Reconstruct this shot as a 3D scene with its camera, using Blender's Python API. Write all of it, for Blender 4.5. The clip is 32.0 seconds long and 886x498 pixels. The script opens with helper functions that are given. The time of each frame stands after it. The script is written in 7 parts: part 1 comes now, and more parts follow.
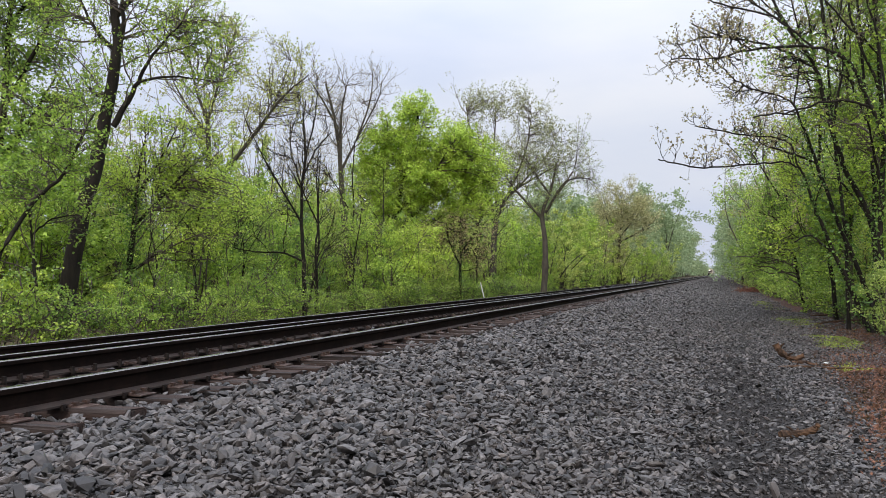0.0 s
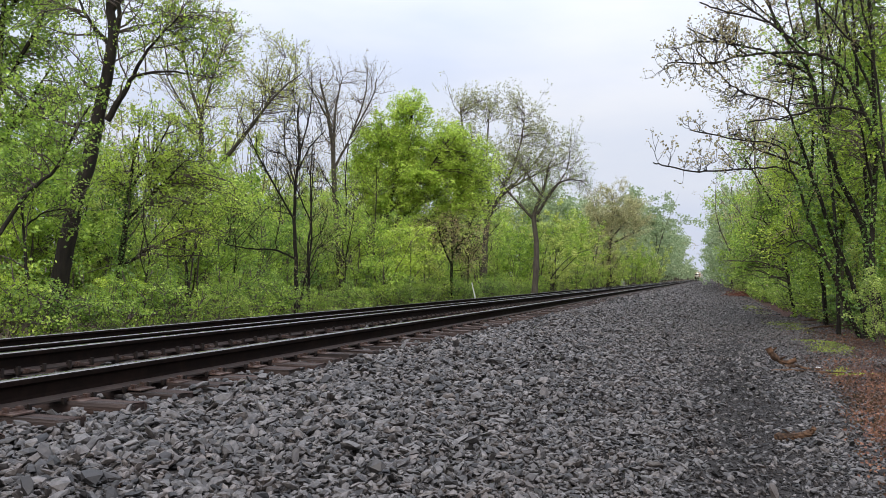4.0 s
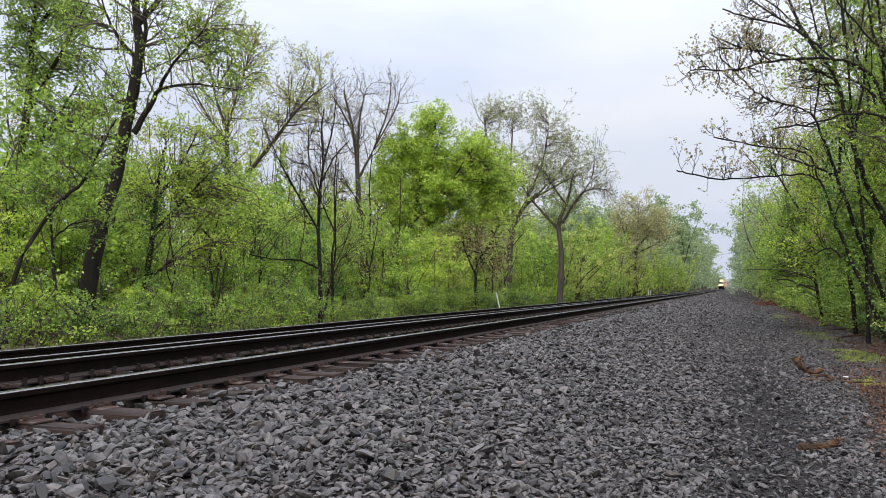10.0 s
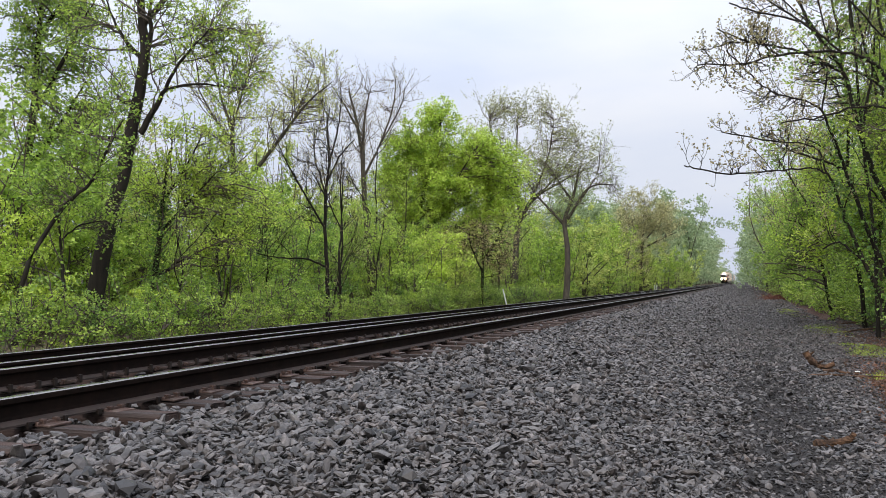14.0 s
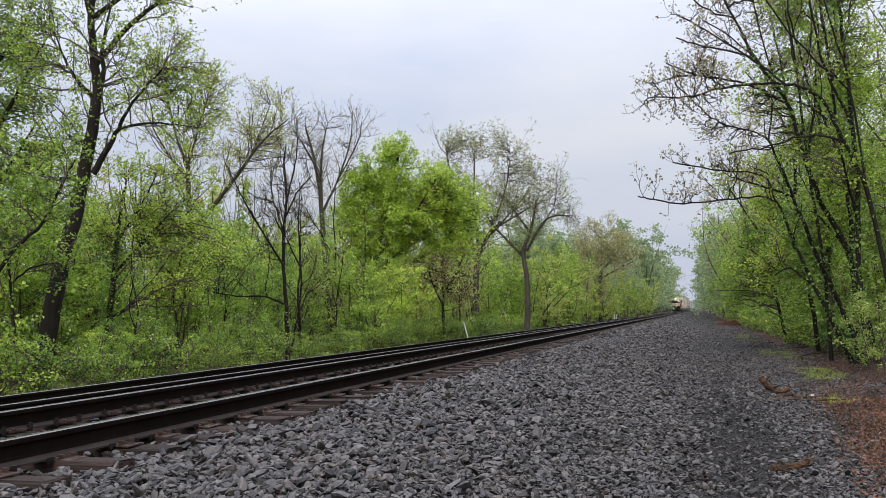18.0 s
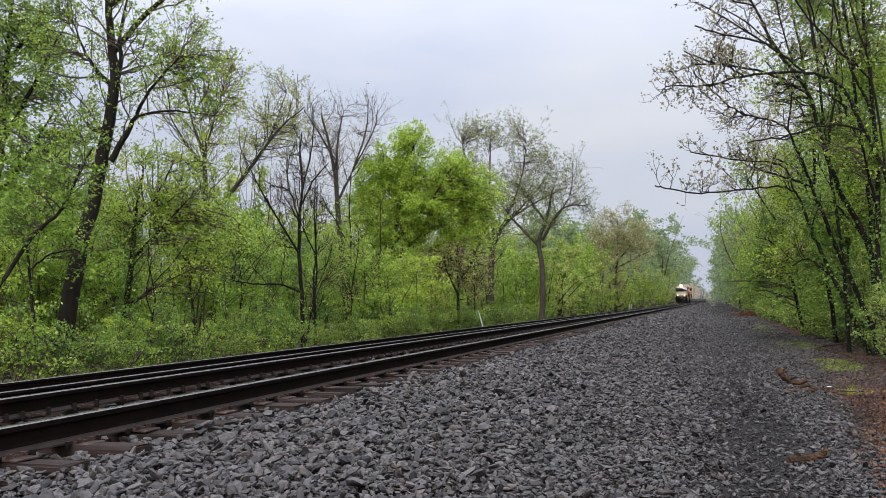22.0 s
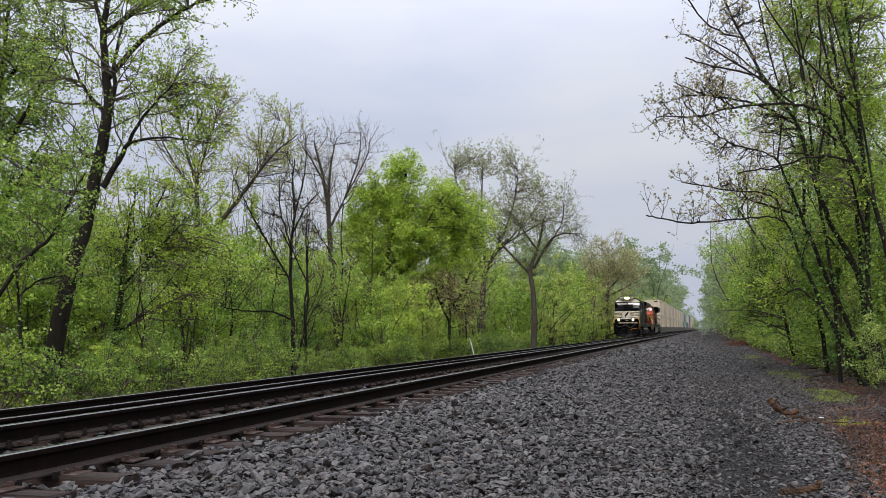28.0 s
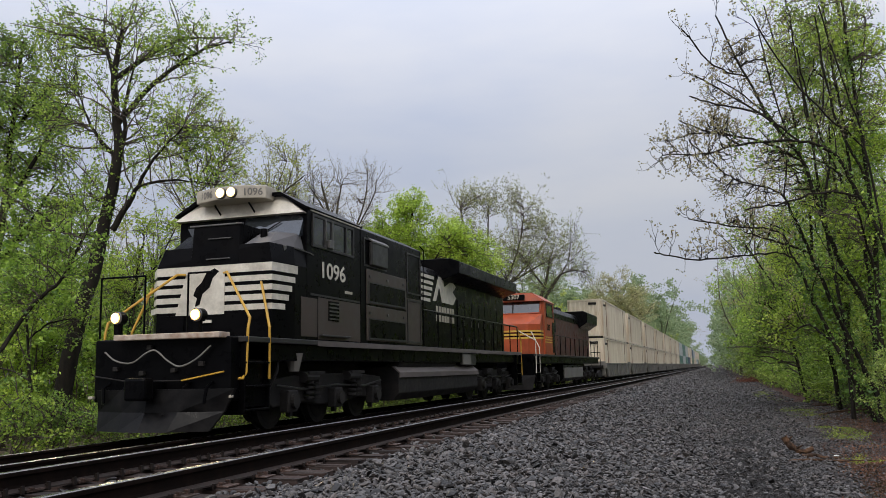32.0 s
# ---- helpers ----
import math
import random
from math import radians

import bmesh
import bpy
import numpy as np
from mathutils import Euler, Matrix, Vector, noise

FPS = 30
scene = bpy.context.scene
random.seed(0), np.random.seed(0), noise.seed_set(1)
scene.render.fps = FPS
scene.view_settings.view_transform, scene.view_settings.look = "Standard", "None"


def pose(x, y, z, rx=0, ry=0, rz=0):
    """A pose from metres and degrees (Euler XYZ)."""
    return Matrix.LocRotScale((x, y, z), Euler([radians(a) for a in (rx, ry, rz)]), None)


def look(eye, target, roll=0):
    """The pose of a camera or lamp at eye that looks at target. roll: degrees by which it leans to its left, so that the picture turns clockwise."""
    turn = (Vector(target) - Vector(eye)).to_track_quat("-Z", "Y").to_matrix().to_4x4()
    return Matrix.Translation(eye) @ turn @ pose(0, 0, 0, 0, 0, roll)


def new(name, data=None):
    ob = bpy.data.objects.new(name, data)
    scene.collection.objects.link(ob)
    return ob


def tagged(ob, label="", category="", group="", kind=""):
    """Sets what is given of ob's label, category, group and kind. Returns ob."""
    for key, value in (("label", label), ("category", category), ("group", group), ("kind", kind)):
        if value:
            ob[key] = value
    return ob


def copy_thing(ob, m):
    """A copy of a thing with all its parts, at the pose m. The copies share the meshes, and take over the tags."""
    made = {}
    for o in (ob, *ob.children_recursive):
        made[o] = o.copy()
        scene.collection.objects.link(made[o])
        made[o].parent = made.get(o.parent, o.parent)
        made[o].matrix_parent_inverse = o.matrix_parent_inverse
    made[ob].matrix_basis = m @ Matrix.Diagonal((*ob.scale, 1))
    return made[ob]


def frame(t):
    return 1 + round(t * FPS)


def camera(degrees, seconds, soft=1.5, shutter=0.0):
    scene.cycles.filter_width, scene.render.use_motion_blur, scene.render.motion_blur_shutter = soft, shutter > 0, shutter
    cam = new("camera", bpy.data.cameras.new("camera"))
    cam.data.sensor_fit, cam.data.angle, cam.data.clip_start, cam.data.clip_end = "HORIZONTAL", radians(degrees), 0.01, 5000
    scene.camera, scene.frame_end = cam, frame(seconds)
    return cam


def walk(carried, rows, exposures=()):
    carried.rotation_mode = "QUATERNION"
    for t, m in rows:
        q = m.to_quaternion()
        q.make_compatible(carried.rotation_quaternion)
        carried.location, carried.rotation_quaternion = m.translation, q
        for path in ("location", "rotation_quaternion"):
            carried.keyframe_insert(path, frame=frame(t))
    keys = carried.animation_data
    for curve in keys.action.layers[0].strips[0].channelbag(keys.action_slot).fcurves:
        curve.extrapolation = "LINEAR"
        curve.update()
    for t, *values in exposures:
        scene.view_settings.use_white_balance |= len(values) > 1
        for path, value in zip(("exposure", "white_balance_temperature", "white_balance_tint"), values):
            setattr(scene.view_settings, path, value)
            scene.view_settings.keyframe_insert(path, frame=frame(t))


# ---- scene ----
# Camera: held by hand beside the track, nearly still. t, x, y, z, yaw, pitch, roll
PATH = [
    (0, 0.000, -0.000, 0.740, 18.45, 1.75, -0.00), (0.5, 0.012, 0.001, 0.747, 19.02, 1.71, -0.12),
    (1, 0.015, -0.026, 0.758, 19.62, 1.62, -0.29), (1.5, -0.042, -0.042, 0.750, 19.42, 2.02, -0.23),
    (2, -0.069, -0.063, 0.739, 19.04, 2.20, -0.22), (2.5, -0.078, -0.050, 0.735, 18.47, 2.19, -0.34),
    (3, -0.076, -0.060, 0.732, 18.12, 2.07, -0.54), (3.5, -0.077, -0.057, 0.733, 17.90, 1.82, -0.72),
    (5.5, -0.090, -0.039, 0.729, 17.63, 1.67, -1.04), (6, -0.098, -0.038, 0.726, 17.91, 1.83, -0.84),
    (6.5, -0.108, -0.043, 0.727, 18.22, 1.74, -0.40), (7, -0.118, -0.042, 0.724, 18.34, 1.66, -0.10),
    (7.5, -0.111, -0.044, 0.725, 18.41, 1.69, 0.00), (8, -0.117, -0.053, 0.719, 18.50, 1.74, -0.04),
    (8.5, -0.113, -0.062, 0.722, 18.66, 1.75, -0.23), (9, -0.079, -0.029, 0.727, 18.57, 1.82, -0.31),
    (9.5, -0.036, -0.022, 0.721, 18.90, 2.03, -0.59), (10, -0.022, -0.018, 0.721, 19.49, 2.41, -0.68),
    (10.5, -0.013, -0.023, 0.723, 19.82, 2.58, -0.68), (11, -0.010, -0.020, 0.723, 19.97, 2.86, -0.62),
    (11.5, -0.013, -0.013, 0.719, 20.02, 3.02, -0.49), (12, -0.009, -0.022, 0.723, 20.17, 3.05, -0.42),
    (12.5, -0.013, -0.019, 0.718, 20.12, 3.04, -0.33), (13, -0.015, -0.021, 0.722, 20.16, 2.52, -0.36),
    (13.5, -0.027, -0.020, 0.728, 20.24, 2.18, -0.34), (14, -0.072, -0.033, 0.740, 19.88, 2.18, -0.15),
    (14.5, -0.069, -0.048, 0.751, 19.73, 2.35, 0.16), (16.5, -0.057, -0.046, 0.756, 18.87, 3.93, 1.13),
    (17, -0.039, -0.064, 0.757, 18.49, 4.26, 1.30), (17.5, -0.047, -0.051, 0.751, 17.74, 4.42, 1.28),
    (18, -0.041, -0.043, 0.755, 17.22, 4.46, 1.28), (18.5, -0.051, -0.032, 0.745, 16.90, 4.64, 1.43),
    (19, -0.051, -0.020, 0.746, 16.95, 4.55, 1.58), (19.5, -0.044, -0.019, 0.751, 17.10, 4.72, 1.71),
    (20, -0.046, -0.020, 0.756, 17.53, 5.09, 1.53), (20.5, -0.048, -0.033, 0.759, 17.97, 5.22, 1.34),
    (21, -0.046, -0.042, 0.750, 18.37, 4.03, 0.99), (21.5, -0.050, -0.038, 0.750, 18.51, 3.62, 0.78),
    (22, -0.048, -0.031, 0.749, 18.24, 3.73, 0.91), (22.5, -0.045, -0.031, 0.754, 17.84, 4.00, 0.97),
    (23, -0.040, -0.033, 0.757, 17.48, 4.35, 0.93), (23.5, -0.037, -0.040, 0.757, 17.15, 4.70, 0.92),
    (24, -0.043, -0.042, 0.756, 17.05, 5.09, 0.95), (24.5, -0.050, -0.033, 0.753, 17.08, 5.20, 0.87),
    (25, -0.049, -0.023, 0.753, 17.11, 5.29, 0.72), (25.5, -0.050, -0.037, 0.761, 17.16, 5.52, 0.92),
    (27.5, -0.057, -0.029, 0.763, 17.46, 5.67, 0.47), (28, -0.060, -0.035, 0.763, 17.63, 5.61, 0.64),
    (28.5, -0.059, -0.045, 0.763, 17.69, 5.72, 0.74), (29, -0.058, -0.052, 0.769, 17.67, 6.25, 0.84),
    (29.5, -0.063, -0.054, 0.769, 17.77, 6.48, 0.84), (30, -0.072, -0.056, 0.774, 17.82, 6.81, 0.80),
    (30.5, -0.070, -0.074, 0.780, 17.89, 7.29, 0.85), (31, -0.075, -0.081, 0.781, 17.95, 7.77, 0.82),
    (31.5, -0.082, -0.088, 0.779, 17.94, 7.97, 0.94), (32, -0.089, -0.093, 0.783, 18.12, 8.25, 1.17),
]
cam = camera(56.0, 32.0, soft=0.6, shutter=0.0)
EXPOSURES = [(0, 0.06), (3, 0.09), (6, 0.15), (9, 0.11), (14.5, 0.13), (16.5, -0.08), (22, -0.13), (28, -0.25), (30, -0.38), (32, -0.48)]
walk(cam, [(t, pose(x, y, z, 90 + p, r, w)) for t, x, y, z, w, p, r in PATH], EXPOSURES)

# ---- sky and sun: a bright overcast morning ----
world = bpy.data.worlds.new("overcast_sky")
scene.world = world
world.use_nodes = True
wn, wl = world.node_tree.nodes, world.node_tree.links
wn.clear()
sky = wn.new("ShaderNodeTexSky")
sky.sky_type = "NISHITA"
sky.sun_disc = False
sky.sun_elevation = radians(38)
sky.sun_rotation = radians(177)
sky.air_density, sky.dust_density, sky.ozone_density = 1.6, 4.0, 1.5
cloud_at = wn.new("ShaderNodeTexCoord")
cloud_map = wn.new("ShaderNodeMapping")
cloud_map.inputs["Scale"].default_value = (1.0, 1.0, 3.2)
cloud_noise = wn.new("ShaderNodeTexNoise")
cloud_noise.inputs["Scale"].default_value = 2.2
cloud_noise.inputs["Detail"].default_value = 5.0
cloud_ramp = wn.new("ShaderNodeValToRGB")
cloud_ramp.color_ramp.elements[0].position, cloud_ramp.color_ramp.elements[0].color = 0.3, (0.66, 0.73, 0.93, 1)
cloud_ramp.color_ramp.elements[1].position, cloud_ramp.color_ramp.elements[1].color = 0.7, (0.91, 0.92, 0.99, 1)
sky_bg, cloud_bg, sky_mix, sky_out = (wn.new("ShaderNodeBackground"), wn.new("ShaderNodeBackground"),
                                      wn.new("ShaderNodeMixShader"), wn.new("ShaderNodeOutputWorld"))
sky_bg.inputs["Strength"].default_value = 0.1
sky_mix.inputs[0].default_value = 0.85
wl.new(cloud_at.outputs["Generated"], cloud_map.inputs["Vector"])
wl.new(cloud_map.outputs["Vector"], cloud_noise.inputs["Vector"])
wl.new(cloud_noise.outputs[0], cloud_ramp.inputs[0])
wl.new(cloud_ramp.outputs[0], cloud_bg.inputs["Color"])
sky_up = wn.new("ShaderNodeSeparateXYZ")
wl.new(cloud_at.outputs["Generated"], sky_up.inputs[0])
zenith = wn.new("ShaderNodeMapRange")
zenith.interpolation_type = "SMOOTHSTEP"
zenith.inputs["From Min"].default_value, zenith.inputs["From Max"].default_value = 0.12, 0.95
zenith.inputs["To Min"].default_value, zenith.inputs["To Max"].default_value = 0.94, 3.0
wl.new(sky_up.outputs[2], zenith.inputs["Value"])
wl.new(zenith.outputs[0], cloud_bg.inputs["Strength"])
wl.new(sky.outputs[0], sky_bg.inputs["Color"])
wl.new(sky_bg.outputs[0], sky_mix.inputs[1])
wl.new(cloud_bg.outputs[0], sky_mix.inputs[2])
wl.new(sky_mix.outputs[0], sky_out.inputs["Surface"])

sun = new("sun", bpy.data.lights.new("sun", "SUN"))
sun.data.energy, sun.data.angle, sun.data.color = 1.5, radians(25), (1.0, 0.94, 0.86)
sun.matrix_world = look((0, 0, 50), (-3.0, 64.0, 0))


# ---- materials ----
def shader(name):
    m = bpy.data.materials.new(name)
    m.use_nodes = True
    nt = m.node_tree
    return m, nt.nodes, nt.links, nt.nodes["Principled BSDF"]


def noise_node(n, l, at, scale, detail=4.0, rough=0.6):
    t = n.new("ShaderNodeTexNoise")
    t.inputs["Scale"].default_value, t.inputs["Detail"].default_value, t.inputs["Roughness"].default_value = scale, detail, rough
    l.new(at, t.inputs["Vector"])
    return t.outputs[0]


def ramp_node(n, l, value, stops):
    r = n.new("ShaderNodeValToRGB")
    els = r.color_ramp.elements
    while len(els) < len(stops):
        els.new(0.5)
    for e, (p, c) in zip(els, stops):
        e.position, e.color = p, (*c, 1) if len(c) == 3 else c
    l.new(value, r.inputs[0])
    return r.outputs[0]


def mix_node(n, l, fac, a, b, mode="MIX"):
    m = n.new("ShaderNodeMix")
    m.data_type, m.blend_type = "RGBA", mode
    for sock, v in ((m.inputs[0], fac), (m.inputs[6], a), (m.inputs[7], b)):
        if isinstance(v, (int, float)):
            sock.default_value = v
        elif isinstance(v, tuple):
            sock.default_value = (*v, 1)
        else:
            l.new(v, sock)
    return m.outputs[2]


def bump_node(n, l, height, strength, distance, p):
    b = n.new("ShaderNodeBump")
    b.inputs["Strength"].default_value, b.inputs["Distance"].default_value = strength, distance
    l.new(height, b.inputs["Height"])
    l.new(b.outputs[0], p.inputs["Normal"])


def surface(name, dark, light, scale=6.0, rough=0.7, metal=0.0, bump=0.3, depth=0.01, stain=None, stain_scale=1.5,
            stain_amount=0.5, vary=0.0, rough_vary=0.15, gloss=0.5, along=(1, 1, 1)):
    """A weathered surface: grain at one scale, stains at another, relief from the grain."""
    m, n, l, p = shader(name)
    at = n.new("ShaderNodeTexCoord").outputs["Object"]
    if along != (1, 1, 1):
        mp = n.new("ShaderNodeMapping")
        mp.inputs["Scale"].default_value = along
        l.new(at, mp.inputs["Vector"])
        at = mp.outputs["Vector"]
    grain = noise_node(n, l, at, scale, 8.0, 0.65)
    col = ramp_node(n, l, grain, [(0.28, dark), (0.72, light)])
    if stain:
        spots = noise_node(n, l, at, stain_scale, 6.0, 0.7)
        fac = ramp_node(n, l, spots, [(0.45, (0, 0, 0)), (0.7, (stain_amount,) * 3)])
        col = mix_node(n, l, fac, col, stain)
    if vary:
        info = n.new("ShaderNodeObjectInfo").outputs["Random"]
        isl = n.new("ShaderNodeNewGeometry").outputs["Random Per Island"]
        both = n.new("ShaderNodeMath")
        both.operation = "ADD"
        l.new(info, both.inputs[0])
        l.new(isl, both.inputs[1])
        half = n.new("ShaderNodeMath")
        half.operation = "FRACT"
        l.new(both.outputs[0], half.inputs[0])
        tint = ramp_node(n, l, half.outputs[0], [(0.0, (1 - vary,) * 3), (1.0, (1 + vary * 0.6,) * 3)])
        col = mix_node(n, l, 1.0, col, tint, "MULTIPLY")
    l.new(col, p.inputs["Base Color"])
    r = ramp_node(n, l, grain, [(0.3, (max(rough - rough_vary, 0.03),) * 3), (0.7, (min(rough + rough_vary, 1),) * 3)])
    l.new(r, p.inputs["Roughness"])
    p.inputs["Metallic"].default_value = metal
    p.inputs["Specular IOR Level"].default_value = gloss
    if bump:
        bump_node(n, l, grain, bump, depth, p)
    return m


def leafy(name, deep, mid, fresh, gloss=0.45, through_light=0.4):
    """Thin leaves: each leaf its own tint, some light coming through."""
    m, n, l, p = shader(name)
    isl = n.new("ShaderNodeNewGeometry").outputs["Random Per Island"]
    at = n.new("ShaderNodeTexCoord").outputs["Object"]
    # Broad noise tones lit clumps and shaded gaps into the leaf colour.
    patch = noise_node(n, l, at, 1.9, 2.0, 0.5)
    add = n.new("ShaderNodeMath")
    add.operation = "MULTIPLY_ADD"
    add.inputs[1].default_value = 0.5
    l.new(isl, add.inputs[0])
    sc = n.new("ShaderNodeMath")
    sc.operation = "MULTIPLY_ADD"
    sc.inputs[1].default_value, sc.inputs[2].default_value = 1.7, -0.58
    l.new(patch, sc.inputs[0])
    l.new(sc.outputs[0], add.inputs[2])
    col = ramp_node(n, l, add.outputs[0], [(0.12, deep), (0.55, mid), (0.95, fresh)])
    info = n.new("ShaderNodeObjectInfo").outputs["Random"]
    tint = ramp_node(n, l, info, [(0.0, (0.8, 0.86, 0.8)), (0.5, (1, 1, 1)), (1.0, (1.12, 1.05, 0.95))])
    col = mix_node(n, l, 1.0, col, tint, "MULTIPLY")
    l.new(col, p.inputs["Base Color"])
    p.inputs["Roughness"].default_value = gloss
    tr = n.new("ShaderNodeBsdfTranslucent")
    l.new(mix_node(n, l, 0.3, col, (0.38, 0.48, 0.13)), tr.inputs["Color"])
    mx = n.new("ShaderNodeMixShader")
    mx.inputs[0].default_value = through_light
    l.new(p.outputs[0], mx.inputs[1])
    l.new(tr.outputs[0], mx.inputs[2])
    l.new(mx.outputs[0], n["Material Output"].inputs["Surface"])
    return m


def glowing(name, colour, strength):
    m, n, l, p = shader(name)
    p.inputs["Base Color"].default_value = (*colour, 1)
    p.inputs["Emission Color"].default_value = (*colour, 1)
    p.inputs["Emission Strength"].default_value = strength
    return m


def ground_material():
    """Soil and litter in the woods, crushed stone round the tracks, a dark trodden strip, rust-brown litter on the verge."""
    m, n, l, p = shader("ground_surface")
    at = n.new("ShaderNodeTexCoord").outputs["Object"]
    sep = n.new("ShaderNodeSeparateXYZ")
    l.new(at, sep.inputs[0])
    wob = noise_node(n, l, at, 0.8, 6.0, 0.7)
    off = n.new("ShaderNodeMath")
    off.operation = "MULTIPLY_ADD"
    off.inputs[1].default_value = 1.6
    l.new(wob, off.inputs[0])
    l.new(sep.outputs[0], off.inputs[2])
    scale = n.new("ShaderNodeMapRange")
    scale.inputs["From Min"].default_value, scale.inputs["From Max"].default_value = -16.0, 8.0
    l.new(off.outputs[0], scale.inputs["Value"])
    zone = scale.outputs[0]

    def zat(x):
        return (x + 0.8 + 16.0) / 24.0

    fine = noise_node(n, l, at, 60.0, 4.0, 0.7)
    coarse = noise_node(n, l, at, 2.5, 6.0, 0.7)
    cells = n.new("ShaderNodeTexVoronoi")
    cells.inputs["Scale"].default_value = 16.0
    l.new(at, cells.inputs["Vector"])
    stone_tone = ramp_node(n, l, cells.outputs["Color"], [(0.2, (0.012, 0.011, 0.0105)), (0.8, (0.112, 0.102, 0.096))])
    stone = mix_node(n, l, ramp_node(n, l, fine, [(0.35, (0, 0, 0)), (0.65, (0.5,) * 3)]), stone_tone, (0.04, 0.036, 0.034))
    soil = ramp_node(n, l, coarse, [(0.3, (0.035, 0.028, 0.018)), (0.55, (0.09, 0.07, 0.04)), (0.75, (0.07, 0.1, 0.03))])
    path = ramp_node(n, l, fine, [(0.3, (0.01, 0.0092, 0.0088)), (0.7, (0.045, 0.041, 0.039))])
    litter = ramp_node(n, l, fine, [(0.3, (0.028, 0.013, 0.009)), (0.7, (0.11, 0.045, 0.027))])
    litter = mix_node(n, l, ramp_node(n, l, coarse, [(0.4, (0, 0, 0)), (0.6, (0.6,) * 3)]), litter, (0.05, 0.037, 0.031))
    bed = ramp_node(n, l, zone, [(zat(-13.0), (0, 0, 0)), (zat(-12.4), (1, 1, 1))])
    trod = ramp_node(n, l, zone, [(zat(-0.5), (0, 0, 0)), (zat(-0.1), (0.8,) * 3), (zat(0.45), (0.8,) * 3), (zat(0.8), (0, 0, 0))])
    verge = ramp_node(n, l, zone, [(zat(1.1), (0, 0, 0)), (zat(2.2), (0.9,) * 3)])
    wood = ramp_node(n, l, zone, [(zat(3.4), (0, 0, 0)), (zat(4.4), (1, 1, 1))])
    col = mix_node(n, l, bed, soil, stone)
    col = mix_node(n, l, trod, col, path)
    col = mix_node(n, l, verge, col, litter)
    col = mix_node(n, l, wood, col, soil)
    l.new(col, p.inputs["Base Color"])
    p.inputs["Roughness"].default_value = 0.95
    p.inputs["Specular IOR Level"].default_value = 0.15
    hsum = n.new("ShaderNodeMath")
    hsum.operation = "ADD"
    l.new(fine, hsum.inputs[0])
    l.new(cells.outputs["Distance"], hsum.inputs[1])
    bump_node(n, l, hsum.outputs[0], 0.7, 0.03, p)
    return m


MAT_GROUND = ground_material()
MAT_STONE = surface("crushed_stone", (0.0085, 0.0079, 0.0076), (0.138, 0.127, 0.12), 30.0, 0.5, 0, 0.3, 0.004, (0.1, 0.068, 0.05), 3.0, 0.4, vary=0.95, gloss=0.4)
MAT_FINES = surface("dark_trodden_fines", (0.01, 0.0095, 0.009), (0.055, 0.051, 0.048), 30.0, 0.7, 0, 0.3, 0.004, (0.06, 0.045, 0.038), 3.0, 0.4, vary=0.8, gloss=0.25)
MAT_RAIL_SIDE = surface("rusty_rail_steel", (0.004, 0.003, 0.0026), (0.013, 0.0088, 0.0072), 12.0, 0.8, 0.0, 0.25, 0.003, (0.022, 0.0125, 0.009), 4.0, 0.5, gloss=0.04)
MAT_RAIL_TOP = surface("polished_rail_head", (0.16, 0.155, 0.15), (0.22, 0.213, 0.207), 9.0, 0.27, 1.0, 0.0, 0.001)
MAT_TIE = surface("creosoted_timber", (0.01, 0.0075, 0.0065), (0.075, 0.053, 0.044), 9.0, 0.85, 0, 1.0, 0.03, (0.1, 0.042, 0.028), 2.0, 0.6, vary=0.45, gloss=0.3, along=(0.12, 2.2, 1.0))
MAT_PLATE = surface("rusted_plate", (0.03, 0.017, 0.013), (0.105, 0.062, 0.048), 18.0, 0.5, 0.0, 0.3, 0.003, (0.2, 0.165, 0.145), 9.0, 0.5, vary=0.3, gloss=0.35)
# Paler than the rail sides: dust, plus light from above put into the colour.
MAT_RAIL_BASE = surface("dusty_lit_rail_foot", (0.013, 0.009, 0.0075), (0.04, 0.027, 0.022), 14.0, 0.8, 0, 0.3, 0.003, (0.06, 0.042, 0.034), 5.0, 0.5, gloss=0.3)
MAT_ANCHOR = surface("anchor_steel", (0.008, 0.006, 0.0055), (0.028, 0.019, 0.015), 15.0, 0.55, 0.4, 0.2, 0.002)
MAT_BARK = surface("dark_bark", (0.007, 0.0055, 0.0045), (0.032, 0.025, 0.02), 9.0, 0.9, 0, 0.9, 0.03, (0.032, 0.036, 0.016), 1.2, 0.35, gloss=0.2, along=(1, 1, 0.25))
MAT_BARK_GREY = surface("grey_bark", (0.028, 0.023, 0.018), (0.1, 0.083, 0.066), 8.0, 0.9, 0, 0.8, 0.025, (0.07, 0.08, 0.04), 1.4, 0.4, gloss=0.2, along=(1, 1, 0.25))
MAT_TWIG = surface("twig_bark", (0.045, 0.034, 0.027), (0.13, 0.1, 0.08), 7.0, 0.85, 0, 0.3, 0.01)
MAT_LEAF = leafy("spring_leaves", (0.06, 0.135, 0.018), (0.29, 0.45, 0.045), (0.6, 0.75, 0.13))
# For naturally deeper greens, and for shade coloured into the right-hand bushes and trees.
MAT_LEAF_DEEP = leafy("deep_and_shaded_leaves", (0.04, 0.105, 0.014), (0.23, 0.36, 0.04), (0.54, 0.67, 0.12))
# Greyed, bluer green: the distance haze is put into this leaf colour.
MAT_LEAF_FAR = leafy("haze_paled_leaves", (0.11, 0.17, 0.085), (0.3, 0.39, 0.21), (0.47, 0.55, 0.33))
MAT_LEAF_BRIGHT = leafy("bright_leaves", (0.21, 0.34, 0.035), (0.46, 0.62, 0.065), (0.75, 0.87, 0.18))
